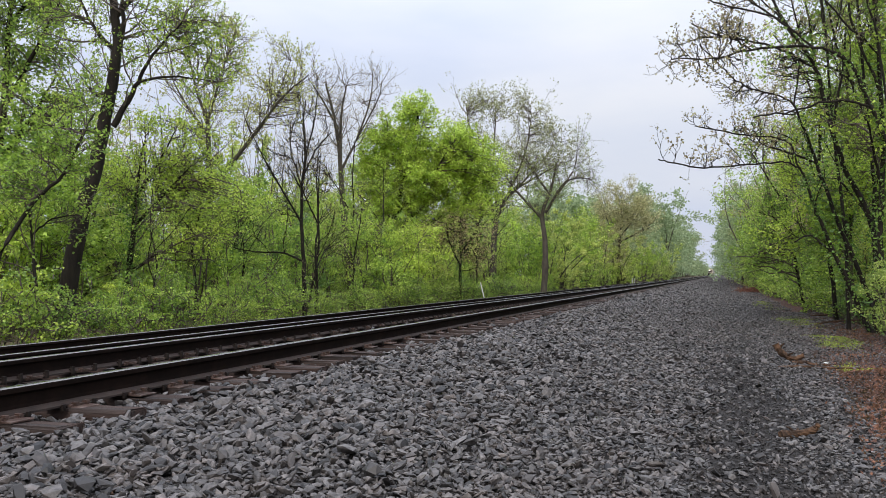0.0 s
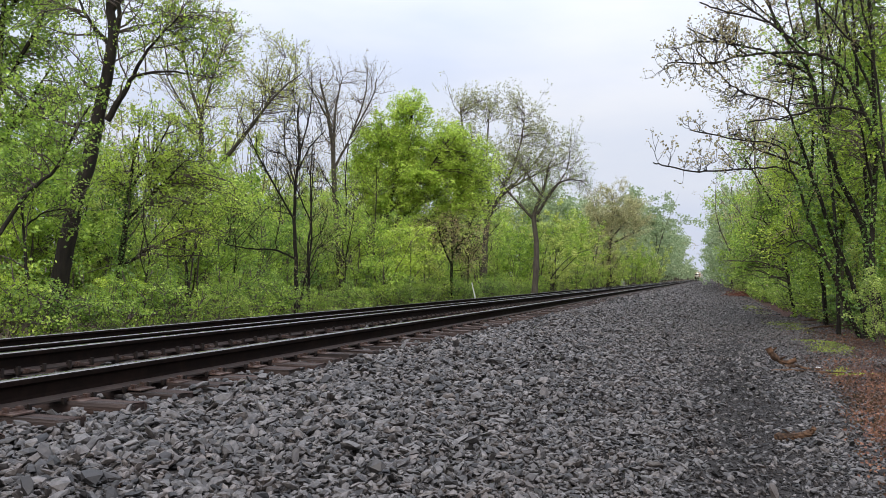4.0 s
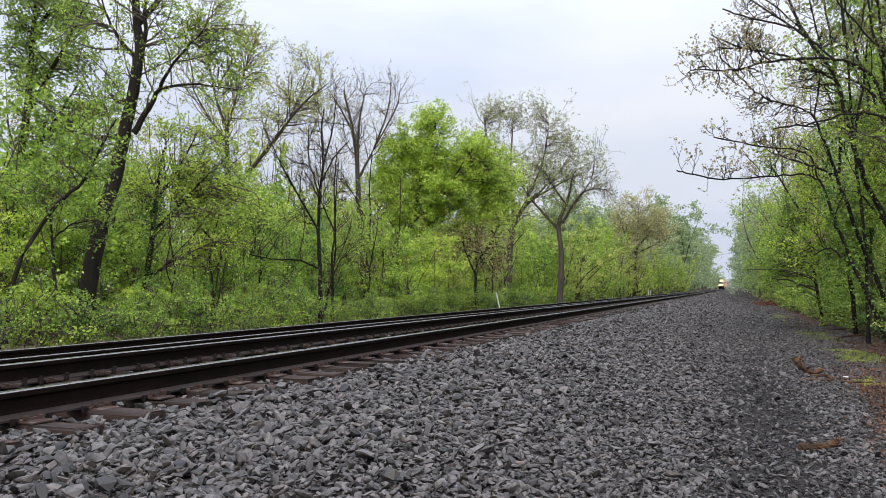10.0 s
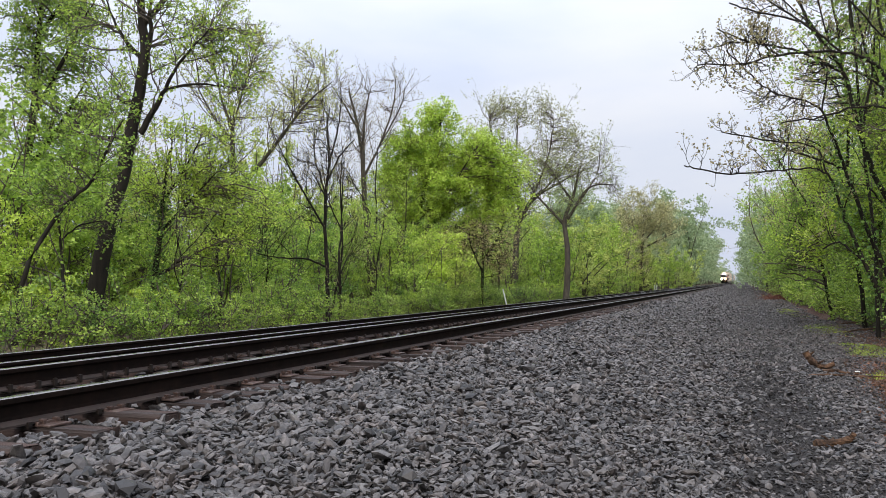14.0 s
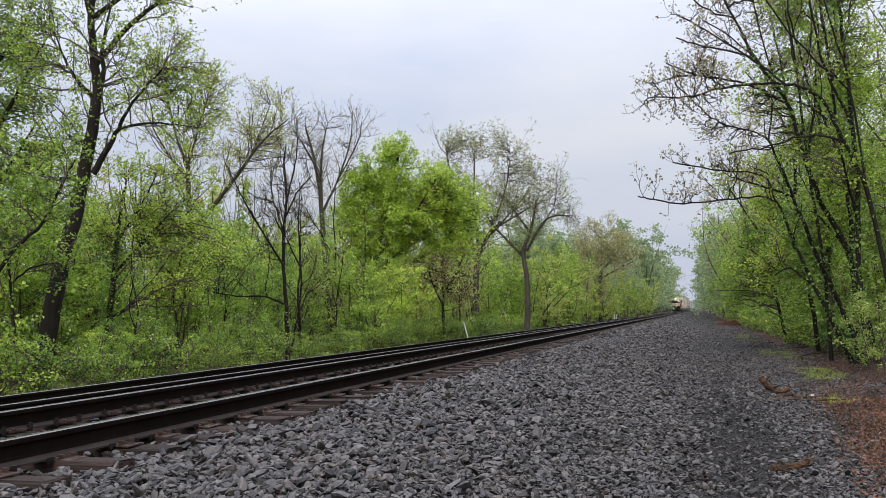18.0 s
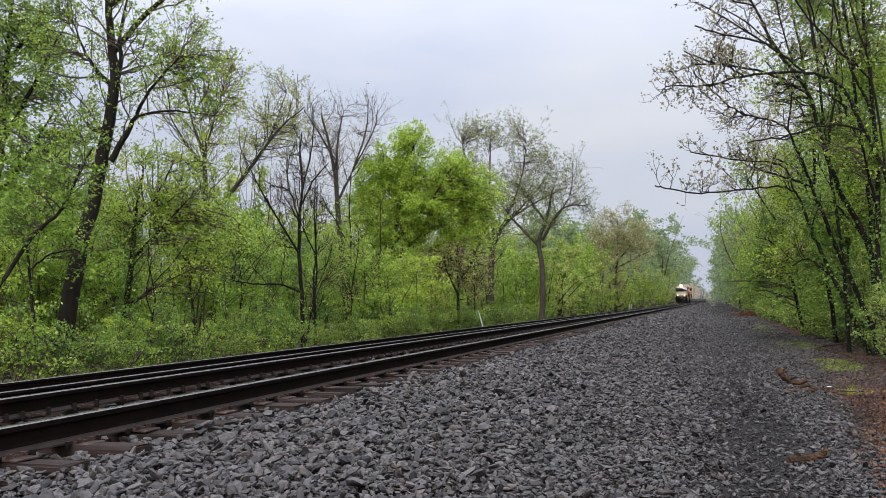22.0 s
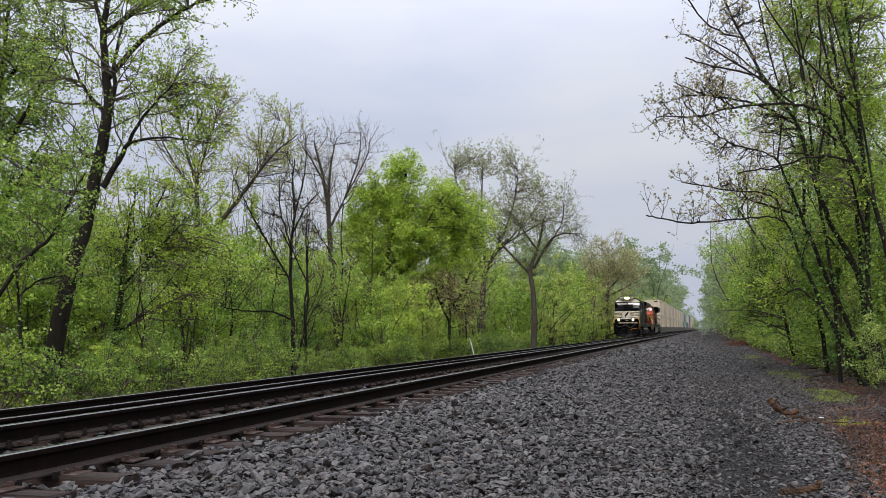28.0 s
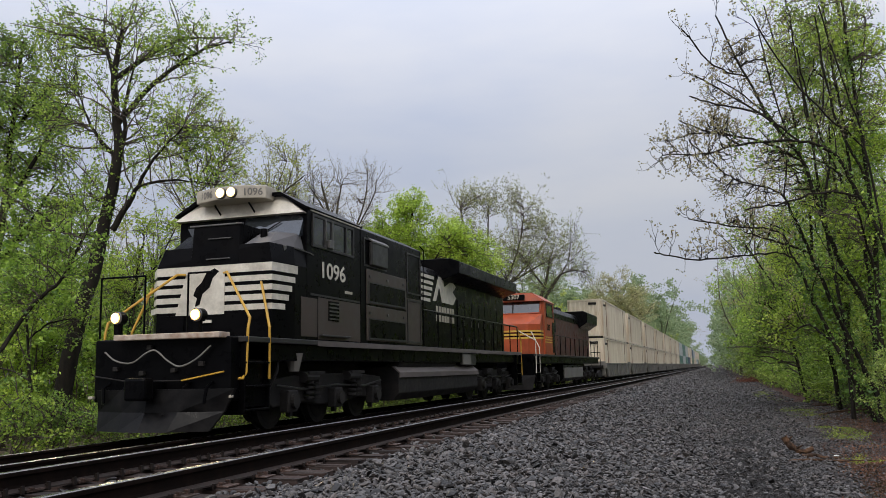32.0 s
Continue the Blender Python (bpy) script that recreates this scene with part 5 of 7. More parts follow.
    soft = copy_thing(right[1], pose(3.1, 17.0, -0.55, 0, 0, 40) @ Matrix.Scale(0.58, 4))
    tagged(soft, "pale soft green bush beside the slender tree stems", group="bushes along the path")
    wood = [shrub("verge_tree", 141, "young green tree in the belt beside the path", MAT_LEAF, 10.0, 3.6, 7, 7600, 0.085, category="tree", boughs=12, lean=0.09),
            shrub("verge_tree", 142, "twiggy reddish budding tree beside the path", MAT_BUD, 10.0, 4.2, 6, 5200, 0.07, category="tree", boughs=18, lean=0.09),
            shrub("verge_tree", 143, "tree in the belt beside the path, shade put into its deep green", MAT_LEAF_DEEP, 9.0, 3.6, 7, 7600, 0.085, category="tree", boughs=12, lean=0.09)]
    spots = [((5.6 if y < 48 else 4.5) + rng.normal(0, 0.4), y, rng.uniform(0.8, 1.1) * (1 if y < 48 else 1.15)) for y in (24, 26.5, 29, 32, 35, 38.5, 42, 46, 50, 55, 60, 66, 72, 79, 87, 96, 106, 117)]
    spots += [(8.0 + 0.01 * y + rng.normal(0, 0.6), y, rng.uniform(1.05, 1.35)) for y in (20, 26, 31, 37, 43, 50, 58, 68, 80, 95, 112)]
    # Row mostly out of view, added to block sky light from the right.
    spots += [(13 + rng.normal(0, 1), y, rng.uniform(1.3, 1.6)) for y in (4, 11, 18, 26, 35, 45, 57, 72, 90)]
    plant(wood, spots, rng, "trees beside the path")
    bare = [shrub("overhanging_tree", 145, "bare grey twiggy tree hanging over the path", MAT_BUD, 8.0, 6.5, 6, 4200, 0.07, MAT_BARK_GREY, "tree", boughs=30, lean=0.1)]
    plant(bare, [(6.4, 47.0, 0.75), (6.2, 58.0, 0.85), (6.4, 68.0, 0.9), (7.5, 33.0, 1.0)], rng, "bare trees over the path")
    # Far trees share the leaf tone that has haze mixed in.
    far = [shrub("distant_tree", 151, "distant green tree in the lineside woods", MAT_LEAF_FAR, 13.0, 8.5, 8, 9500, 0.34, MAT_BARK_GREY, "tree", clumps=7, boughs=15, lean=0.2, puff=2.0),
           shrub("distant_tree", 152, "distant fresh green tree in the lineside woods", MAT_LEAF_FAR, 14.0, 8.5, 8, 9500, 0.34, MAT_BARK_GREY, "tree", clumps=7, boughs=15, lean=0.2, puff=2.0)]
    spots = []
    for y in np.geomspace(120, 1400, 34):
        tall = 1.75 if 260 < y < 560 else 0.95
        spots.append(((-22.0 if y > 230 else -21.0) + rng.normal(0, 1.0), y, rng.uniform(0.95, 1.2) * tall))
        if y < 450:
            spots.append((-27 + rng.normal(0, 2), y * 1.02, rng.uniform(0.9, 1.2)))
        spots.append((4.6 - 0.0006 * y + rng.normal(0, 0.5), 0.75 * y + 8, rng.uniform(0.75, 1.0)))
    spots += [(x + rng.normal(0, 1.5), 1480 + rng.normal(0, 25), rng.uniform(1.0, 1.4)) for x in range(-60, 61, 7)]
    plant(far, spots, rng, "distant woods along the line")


build_undergrowth()


# ---- small things along the line ----
MAT_LOG = surface("rotten_wood", (0.015, 0.01, 0.007), (0.085, 0.05, 0.031), 14.0, 0.9, 0, 0.8, 0.02, (0.19, 0.1, 0.05), 7.0, 0.6, gloss=0.2)
MAT_MOSS = leafy("moss", (0.07, 0.1, 0.01), (0.2, 0.25, 0.03), (0.34, 0.38, 0.07), 0.8, 0.1)
MAT_LITTER = leafy("dead_leaves", (0.035, 0.014, 0.01), (0.12, 0.048, 0.03), (0.24, 0.11, 0.066), 0.8, 0.1)
MAT_POST = surface("white_post_paint", (0.6, 0.6, 0.58), (0.78, 0.78, 0.76), 8.0, 0.6, 0, 0.1, 0.002)
MAT_STRAW = leafy("dry_grass", (0.05, 0.09, 0.015), (0.15, 0.21, 0.045), (0.36, 0.34, 0.14), 0.8, 0.2)


def fallen_wood(seed, line, radius, label, x, y, turn, knots=3):
    """A broken piece of wood: a bent tapered stem with stubs and splintered ends."""
    rng = np.random.default_rng(seed)
    ob = tagged(new("fallen_branch"), label, "branch", "fallen wood by the path")
    p = smooth_line(np.array(line), 4)
    r = radius * (1 - 0.45 * np.linspace(0, 1, len(p))) * rng.uniform(0.85, 1.15, len(p))
    v, q = tubes(p[None], r[None], 9)
    v += rng.normal(0, radius * 0.09, v.shape)
    n = len(p) * 9
    caps = [[i, i + 1, i + 2, i + 3] for b in (0, n - 9) for i in (b, b + 3)] + [[b, b + 3, b + 6, b + 7] for b in (0, n - 9)]
    hung("stem", raw_mesh("stem", v, np.concatenate([q, np.array(caps)]), MAT_LOG, smooth=False), ob)
    for _ in range(knots):
        i = int(rng.integers(2, len(p) - 2))
        d = unit(np.array([rng.normal(), rng.normal(), abs(rng.normal()) + 0.3]))
        sp, sr = grow(rng, p[i][None], d[None], np.array([radius * rng.uniform(1.5, 3)]), np.array([radius * 0.4]), np.array([radius * 0.12]), 3, 0.2, 0.0)
        hung("stub", raw_mesh("stub", *tubes(sp, sr, 6), MAT_LOG, smooth=False), ob)
    ob.matrix_basis = pose(x, y, float(ground_height(x, y)) + radius * 0.9, 0, 0, turn)


def patch(name, seed, label, category, material, x, y, rx, ry, n, size, lift=0.015, rise=0.3):
    """Flat scatter of small leaves or tufts on the ground."""
    rng = np.random.default_rng(seed)
    heart = rng.normal(0, 0.6, (30, 2))
    pick = heart[rng.integers(0, 30, n)] + rng.normal(0, 0.3, (n, 2))
    px, py = x + pick[:, 0] * rx, y + pick[:, 1] * ry
    q = np.stack([px, py, ground_height(px, py) + lift + 0.02 * rng.random(n)], -1)
    v, f = leaves_at(rng, q, size, -rise)
    v[:, 2] = np.maximum(v[:, 2], ground_height(v[:, 0], v[:, 1]) + 0.004)
    tagged(new(name, raw_mesh(name, v, f, material, smooth=False)), label, category, kind="stuff")


def build_small_things():
    fallen_wood(1, [(-0.14, 0, -0.005), (-0.05, 0.02, 0.0), (0.04, 0.0, 0.02), (0.11, -0.02, 0.05), (0.13, -0.03, 0.09)], 0.036, "short broken piece of rotten brown wood on the gravel", 0.56, 6.96, 12, 2)
    fallen_wood(2, [(-0.17, 0.0, 0.2), (-0.1, 0.0, 0.09), (0.0, 0.02, 0.02), (0.1, 0.02, 0.0), (0.2, 0.05, 0.05)], 0.055, "gnarled broken stump of wood on the gravel", 0.9, 12.9, -8, 4)
    fallen_wood(3, [(-0.4, 0, 0), (-0.1, 0.04, 0.01), (0.25, 0.0, 0.0), (0.6, -0.05, 0.01)], 0.018, "thin dark stick lying on the gravel", 1.1, 11.9, 10, 3)
    fallen_wood(4, [(-0.12, 0, 0), (0.0, 0.01, 0.0), (0.14, 0.0, 0.01)], 0.011, "small pale stick among the ballast stones", -2.75, 3.25, -40, 1)
    fallen_wood(5, [(-0.2, 0, 0), (0.0, 0.015, 0.0), (0.24, 0.0, 0.01)], 0.012, "thin brown stick at the path's edge", -0.3, 4.62, 10, 1)
    fallen_wood(6, [(-1.1, 0, 0.0), (-0.3, 0.14, 0.07), (0.5, -0.1, 0.1), (1.3, 0.1, 0.02)], 0.022, "dark fallen limb beneath the verge trees", 2.9, 22.0, 35, 5)
    fallen_wood(7, [(-0.9, 0, 0.0), (0.0, 0.16, 0.08), (0.9, 0.0, 0.02)], 0.022, "dark fallen limb beneath the verge trees", 3.1, 26.0, -20, 5)
    fallen_wood(8, [(-0.2, 0, 0), (-0.05, 0.03, 0.02), (0.1, -0.02, 0.0), (0.24, 0.04, 0.0)], 0.026, "dark curled bark piece beside the broken stump", 1.1, 12.3, -25, 3)
    pebble = raw_mesh("pale_pebble", stone_shapes(np.random.default_rng(4), 1)[0][0] * 0.045, np.zeros((0, 4)), MAT_POST, smooth=False, tris=stone_shapes(np.random.default_rng(4), 1)[1])
    stone = tagged(new("pale_pebble", pebble), "single pale stone among the dark gravel", "stone")
    stone.location = (1.35, 12.6, float(ground_height(1.35, 12.6)) + 0.03)
    for k, (x, y, rx, ry) in enumerate(((1.57, 35.7, 0.3, 2.6), (1.83, 22.8, 0.33, 1.7), (1.94, 16.5, 0.27, 0.9), (1.66, 12.0, 0.16, 0.35))):
        patch("moss_patch", 20 + k, "bright yellow-green moss patch on the gravel", "moss", MAT_MOSS, x, y, rx, ry, 1500, 0.022, 0.03)
    for k, (x, y, rx, ry, n) in enumerate(((1.78, 11.2, 0.42, 2.2, 4200), (3.1, 19.0, 0.9, 5.0, 5000), (1.36, 7.0, 0.3, 1.6, 2600), (1.15, 4.9, 0.2, 0.8, 1100), (1.62, 8.8, 0.36, 1.3, 2600), (3.6, 33.0, 0.9, 8.0, 2500))):
        patch("leaf_litter", 30 + k, "rust-brown dead leaves strewn on the verge", "leaf litter", MAT_LITTER, x, y, rx, ry, n, 0.03, 0.022, 0.1)
    rng = np.random.default_rng(9)
    heap = tagged(new("brush_pile"), "reddish heap of dead twigs at the path's edge", "brush pile")
    n = 260
    start = np.stack([rng.normal(0, 0.5, n), rng.normal(0, 1.3, n), np.abs(rng.normal(0.05, 0.12, n))], -1)
    tp, tr = grow(rng, start, rng.normal(0, 1, (n, 3)) * np.array([1, 1, 0.35]), rng.uniform(0.3, 0.9, n), np.full(n, 0.012), np.full(n, 0.005), 3, 0.15, 0.03)
    tp[..., 2] = np.abs(tp[..., 2])
    tagged(hung("brushwood", raw_mesh("brushwood", *tubes(tp, tr, 4), surface("red_brown_twigs", (0.07, 0.025, 0.016), (0.2, 0.08, 0.05), 9.0, 0.9, gloss=0.2)), heap), kind="stuff")
    heap.matrix_basis = pose(2.1, 62.0, -0.5)
    for label, x, y, h, lean in (("small white marker post beside the path", 1.7, 165.0, 1.0, 0), ("small white marker post beside the track", -12.4, 128.0, 0.8, 0),
                                 ("small white marker post beside the track", -12.1, 122.0, 0.8, 0), ("leaning thin white rod beside the far track", -12.0, 43.0, 0.95, -14)):
        post = tagged(new("marker_post"), label, "post", "marker posts")
        part("post_shaft", box(-0.05, 0.05, -0.05, 0.05, -0.1, h, 0.012) if not lean else rod((0, 0, -0.1), (0, 0, h), 0.03, 8), MAT_POST, post)
        if not lean:
            part("post_cap", add_loft(bmesh.new(), [(-0.06, -0.06), (0.06, -0.06), (0.06, 0.06), (-0.06, 0.06)], h, [(-0.02, -0.02), (0.02, -0.02), (0.02, 0.02), (-0.02, 0.02)], h + 0.05), MAT_POST, post)
        post.matrix_basis = pose(x, y, float(ground_height(x, y)), 0, lean, 0)
    rng = np.random.default_rng(3)
    n = 14000
    gx, gy = rng.uniform(-14.6, -12.3, n), rng.uniform(9, 60, n)
    q = np.stack([gx, gy, ground_height(gx, gy)], -1)
    v, f = leaves_at(rng, q, 0.17, -1.6, 0.06)
    tagged(new("grass_tufts", raw_mesh("grass_tufts", v, f, MAT_STRAW, smooth=False)), "dry and green grass beside the far track", "grass", kind="stuff")


build_small_things()


# ---- the train ----
TRACK_X, TRACK_Z = -9.31, -0.29
MAT_BLACK = surface("grimy_black_paint", (0.0014, 0.0014, 0.0018), (0.004, 0.004, 0.0045), 3.0, 0.32, 0, 0.08, 0.002, (0.008, 0.0068, 0.0062), 1.1, 0.5, gloss=0.04)
MAT_GRIME = surface("dusty_dark_steel", (0.006, 0.0055, 0.0055), (0.022, 0.02, 0.018), 7.0, 0.75, 0.0, 0.3, 0.004, (0.04, 0.033, 0.027), 2.0, 0.5, gloss=0.2)
MAT_GREYBLACK = surface("worn_grey_black_paint", (0.012, 0.012, 0.012), (0.035, 0.033, 0.031), 4.0, 0.45, 0, 0.08, 0.002, (0.06, 0.053, 0.047), 1.3, 0.4, gloss=0.3)
MAT_WHITE = surface("worn_white_paint", (0.52, 0.475, 0.385), (0.74, 0.69, 0.58), 5.0, 0.5, 0, 0.06, 0.002, (0.3, 0.26, 0.2), 2.2, 0.6)
MAT_CREAM = surface("lamp_box_paint", (0.34, 0.3, 0.23), (0.5, 0.45, 0.36), 6.0, 0.5, 0, 0.06, 0.002, (0.3, 0.26, 0.2), 2.4, 0.5)
MAT_YELLOW = surface("yellow_handrail_paint", (0.45, 0.24, 0.02), (0.62, 0.36, 0.04), 8.0, 0.45, 0, 0.05, 0.001)
MAT_ORANGE = surface("weathered_orange_paint", (0.28, 0.045, 0.012), (0.46, 0.082, 0.018), 2.5, 0.5, 0, 0.08, 0.002, (0.16, 0.05, 0.025), 1.0, 0.6)
MAT_ORANGE_YELLOW = surface("yellow_stripe_paint", (0.5, 0.32, 0.04), (0.65, 0.45, 0.07), 4.0, 0.5, 0, 0.05, 0.001)
MAT_STEEL = surface("bare_wheel_steel", (0.08, 0.075, 0.07), (0.2, 0.19, 0.18), 10.0, 0.4, 0.8, 0.1, 0.002)
MAT_PLOUGH = surface("scuffed_plough_steel", (0.001, 0.001, 0.0011), (0.004, 0.004, 0.0042), 3.0, 0.38, 0.0, 0.15, 0.004, (0.022, 0.02, 0.019), 1.6, 0.55, gloss=0.1)
MAT_GLASS_DARK = surface("dark_window_glass", (0.01, 0.012, 0.014), (0.015, 0.018, 0.02), 2.0, 0.06, 0, 0, 0.001, rough_vary=0.02)
MAT_BOX_WHITE = surface("dull_white_container", (0.58, 0.5, 0.37), (0.76, 0.68, 0.53), 1.8, 0.6, 0, 0.05, 0.003, (0.34, 0.2, 0.11), 1.2, 0.65, vary=0.1, along=(1, 1, 0.16))
MAT_BOX_GREEN = surface("green_container", (0.07, 0.15, 0.12), (0.12, 0.23, 0.18), 1.8, 0.55, 0, 0.05, 0.003, (0.12, 0.1, 0.07), 0.7, 0.5)
MAT_BOX_GREY = surface("grey_container", (0.33, 0.36, 0.36), (0.46, 0.49, 0.48), 1.8, 0.55, 0, 0.05, 0.003, (0.24, 0.2, 0.15), 0.7, 0.5)
MAT_BOX_BLUE = surface("slate_blue_container", (0.05, 0.08, 0.12), (0.09, 0.13, 0.18), 1.8, 0.55, 0, 0.05, 0.003, (0.1, 0.08, 0.06), 0.7, 0.5)
MAT_WELL = surface("dirty_well_car_steel", (0.1, 0.095, 0.085), (0.23, 0.22, 0.19), 2.4, 0.7, 0, 0.2, 0.004, (0.09, 0.06, 0.04), 1.2, 0.6)
MAT_RUST = surface("rust_streaked_steel", (0.09, 0.045, 0.025), (0.22, 0.12, 0.07), 4.0, 0.75, 0.1, 0.2, 0.003)
# Grey for the sloping nose shoulder, paler than the black around it.
MAT_WEDGE = surface("grey_wedge_surface", (0.06, 0.057, 0.057), (0.13, 0.124, 0.124), 6.0, 0.7, 0, 0.1, 0.002, (0.07, 0.06, 0.055), 1.3, 0.5)
MAT_SILL = surface("dusty_brown_sill_paint", (0.06, 0.048, 0.042), (0.16, 0.135, 0.12), 5.0, 0.7, 0, 0.1, 0.002, (0.05, 0.035, 0.028), 1.5, 0.6, along=(1, 0.3, 1))
MAT_HOOD_MAROON = surface("dark_maroon_paint", (0.03, 0.016, 0.015), (0.1, 0.04, 0.033), 3.0, 0.55, 0, 0.08, 0.002, (0.2, 0.05, 0.025), 1.0, 0.55, gloss=0.3)
MAT_LEDGE = surface("rusty_cream_ledge", (0.3, 0.24, 0.18), (0.55, 0.47, 0.38), 7.0, 0.6, 0, 0.2, 0.003, (0.2, 0.08, 0.035), 3.0, 0.8)
# Brown over black: a dust film, with the ground's reflection put into the colour.
MAT_SKIRT = surface("dusty_reflection_toned_paint", (0.036, 0.026, 0.0205), (0.082, 0.062, 0.049), 2.5, 0.5, 0, 0.08, 0.002, (0.06, 0.05, 0.042), 0.9, 0.6, gloss=0.3)
# Lighter base and higher IOR give this glass extra sky brightness.
MAT_WINDSCREEN = surface("sky_bright_windscreen_glass", (0.03, 0.036, 0.04), (0.045, 0.05, 0.055), 2.0, 0.05, 0, 0, 0.001, rough_vary=0.02, gloss=1.0)
MAT_WINDSCREEN.node_tree.nodes["Principled BSDF"].inputs["IOR"].default_value = 1.6
MAT_HEADLIGHT = glowing("lit_headlight", (1.0, 0.84, 0.55), 800.0)
MAT_DITCH = glowing("lit_ditch_light", (1.0, 0.76, 0.4), 600.0)
MAT_REFLECTOR = glowing("lit_lamp_reflector", (1.0, 0.72, 0.3), 2.6)
MAT_REFLECTOR_AMBER = glowing("lit_amber_reflector", (1.0, 0.58, 0.18), 2.2)
WHEELS = []
ROLLING = []


def text_mesh(words, height, material):
    """Raised lettering lying in the x-y plane, its middle at the origin."""
    cu = bpy.data.curves.new("lettering", "FONT")
    cu.body, cu.size, cu.extrude, cu.align_x, cu.align_y = words, height * 1.38, 0.004, "CENTER", "CENTER"
    cu.offset = height * 0.018
    ob = bpy.data.objects.new("lettering", cu)
    scene.collection.objects.link(ob)
    bpy.context.view_layer.update()
    me = bpy.data.meshes.new_from_object(ob.evaluated_get(bpy.context.evaluated_depsgraph_get()))
    bpy.data.objects.remove(ob)
    me.materials.append(material)
    return me


def wheelset_mesh(r=0.53):
    bm = bmesh.new()
    add_rod(bm, (-1.0, 0, 0), (1.0, 0, 0), 0.09, 10)
    for s in (-1, 1):
        add_rod(bm, (s * 0.69, 0, 0), (s * 0.82, 0, 0), r, 32)
        add_rod(bm, (s * 0.66, 0, 0), (s * 0.69, 0, 0), r + 0.03, 32)
        add_rod(bm, (s * 0.82, 0, 0), (s * 0.835, 0, 0), r * 0.8, 24, r * 0.76)
        for k in range(5):
            a = k * 2 * math.pi / 5
            add_rod(bm, (s * 0.83, math.cos(a) * r * 0.45, math.sin(a) * r * 0.45), (s * 0.845, math.cos(a) * r * 0.45, math.sin(a) * r * 0.45), 0.05, 8)
    me = bpy.data.meshes.new("wheelset")
    bmesh.ops.recalc_face_normals(bm, faces=bm.faces)
    bm.to_mesh(me)
    bm.free()
    me.materials.append(MAT_GRIME)
    return me


WHEELSET = wheelset_mesh()


def loco_truck(loco, mid, pitch=2.08):
    """One three-axle truck: side frames, springs, journal boxes, brake gear and wheelsets."""
    for k in (-1, 0, 1):
        w = hung("wheelset", WHEELSET, loco, "dark steel wheels on an axle", pose(0, mid + k * pitch, 0.53))
        WHEELS.append((w, mid + k * pitch, 0.53))
    for s in (-1, 1):
        x0, x1 = sorted((s * 0.98, s * 1.16))
        outline = [(mid - 2.9, 0.62), (mid - 2.55, 0.42), (mid - 1.5, 0.5), (mid - 0.6, 0.4), (mid + 0.6, 0.4), (mid + 1.5, 0.5), (mid + 2.55, 0.42),
                   (mid + 2.9, 0.62), (mid + 2.8, 0.95), (mid + 1.2, 1.05), (mid - 1.2, 1.05), (mid - 2.8, 0.95)]
        frame_part = part("truck_frame", prism(outline, "x", x0, x1, 0.03), MAT_GRIME, loco)
        for k in (-1, 0, 1):
            y = mid + k * pitch
            bm = box(*sorted((s * 1.14, s * 1.34)), y - 0.2, y + 0.2, 0.32, 0.74, 0.03)
            add_rod(bm, (s * 1.3, y, 0.53), (s * 1.42, y, 0.53), 0.14, 14)
            part("journal_box", bm, MAT_GRIME, frame_part)
        for y in (mid - 1.05, mid + 1.05):
            bm = bmesh.new()
            for d in (-0.16, 0.16):
                for i in range(5):
                    z = 0.55 + i * 0.1
                    add_rod(bm, (s * 1.22, y + d, z), (s * 1.22, y + d, z + 0.05), 0.11, 12)
            add_box(bm, *sorted((s * 1.08, s * 1.34)), y - 0.36, y + 0.36, 1.03, 1.1, 0.01)
            part("spring_nest", bm, MAT_GRIME, frame_part)
            bm = rod((s * 1.24, y - 0.45, 0.98), (s * 1.24, y + 0.1, 0.98), 0.11, 12)
            add_rod(bm, (s * 1.24, y + 0.1, 0.98), (s * 1.24, y + 0.3, 0.98), 0.04, 8)
            part("brake_cylinder", bm, MAT_GRIME, frame_part)
        bm = pipe([(s * 1.24, mid - 2.6, 0.85), (s * 1.24, mid - 1.6, 0.75), (s * 1.24, mid, 0.8), (s * 1.24, mid + 1.6, 0.75), (s * 1.24, mid + 2.6, 0.85)], 0.025)
        part("brake_pipe", bm, MAT_GREYBLACK, frame_part)
        for k in (-1, 0, 1):
            bm = box(*sorted((s * 0.86, s * 0.96)), mid + k * pitch + 0.55, mid + k * pitch + 0.68, 0.2, 0.95, 0.02)
            part("brake_hanger", bm, MAT_GRIME, frame_part)


def handrail(loco, side, y0, y1, n, material, x=1.46, z0=1.72, z1=2.74):
    rail = part("handrail", pipe([(side * x, y0, z1), (side * x, y1, z1)], 0.02), material, loco)
    for k in range(n):
        y = y0 + (y1 - y0) * k / (n - 1)
        part("stanchion", rod((side * x, y, z0), (side * x, y, z1), 0.022, 8), material, rail)


def hood_doors(loco, x, ys, z0, z1, material):
    for s in (-1, 1):
        for a, b in zip(ys, ys[1:]):
            d = part("hood_door", box(*sorted((s * x, s * (x + 0.025))), a + 0.03, b - 0.03, z0, z1, 0.008), material, loco)
            part("door_handle", rod((s * (x + 0.045), b - 0.12, (z0 + z1) / 2 - 0.1), (s * (x + 0.045), b - 0.12, (z0 + z1) / 2 + 0.1), 0.014, 6), MAT_STEEL, d)
            for z in (z0 + 0.2, z1 - 0.2):
                part("hinge", box(*sorted((s * (x + 0.02), s * (x + 0.04))), a + 0.05, a + 0.13, z - 0.04, z + 0.04, 0.004), material, d)


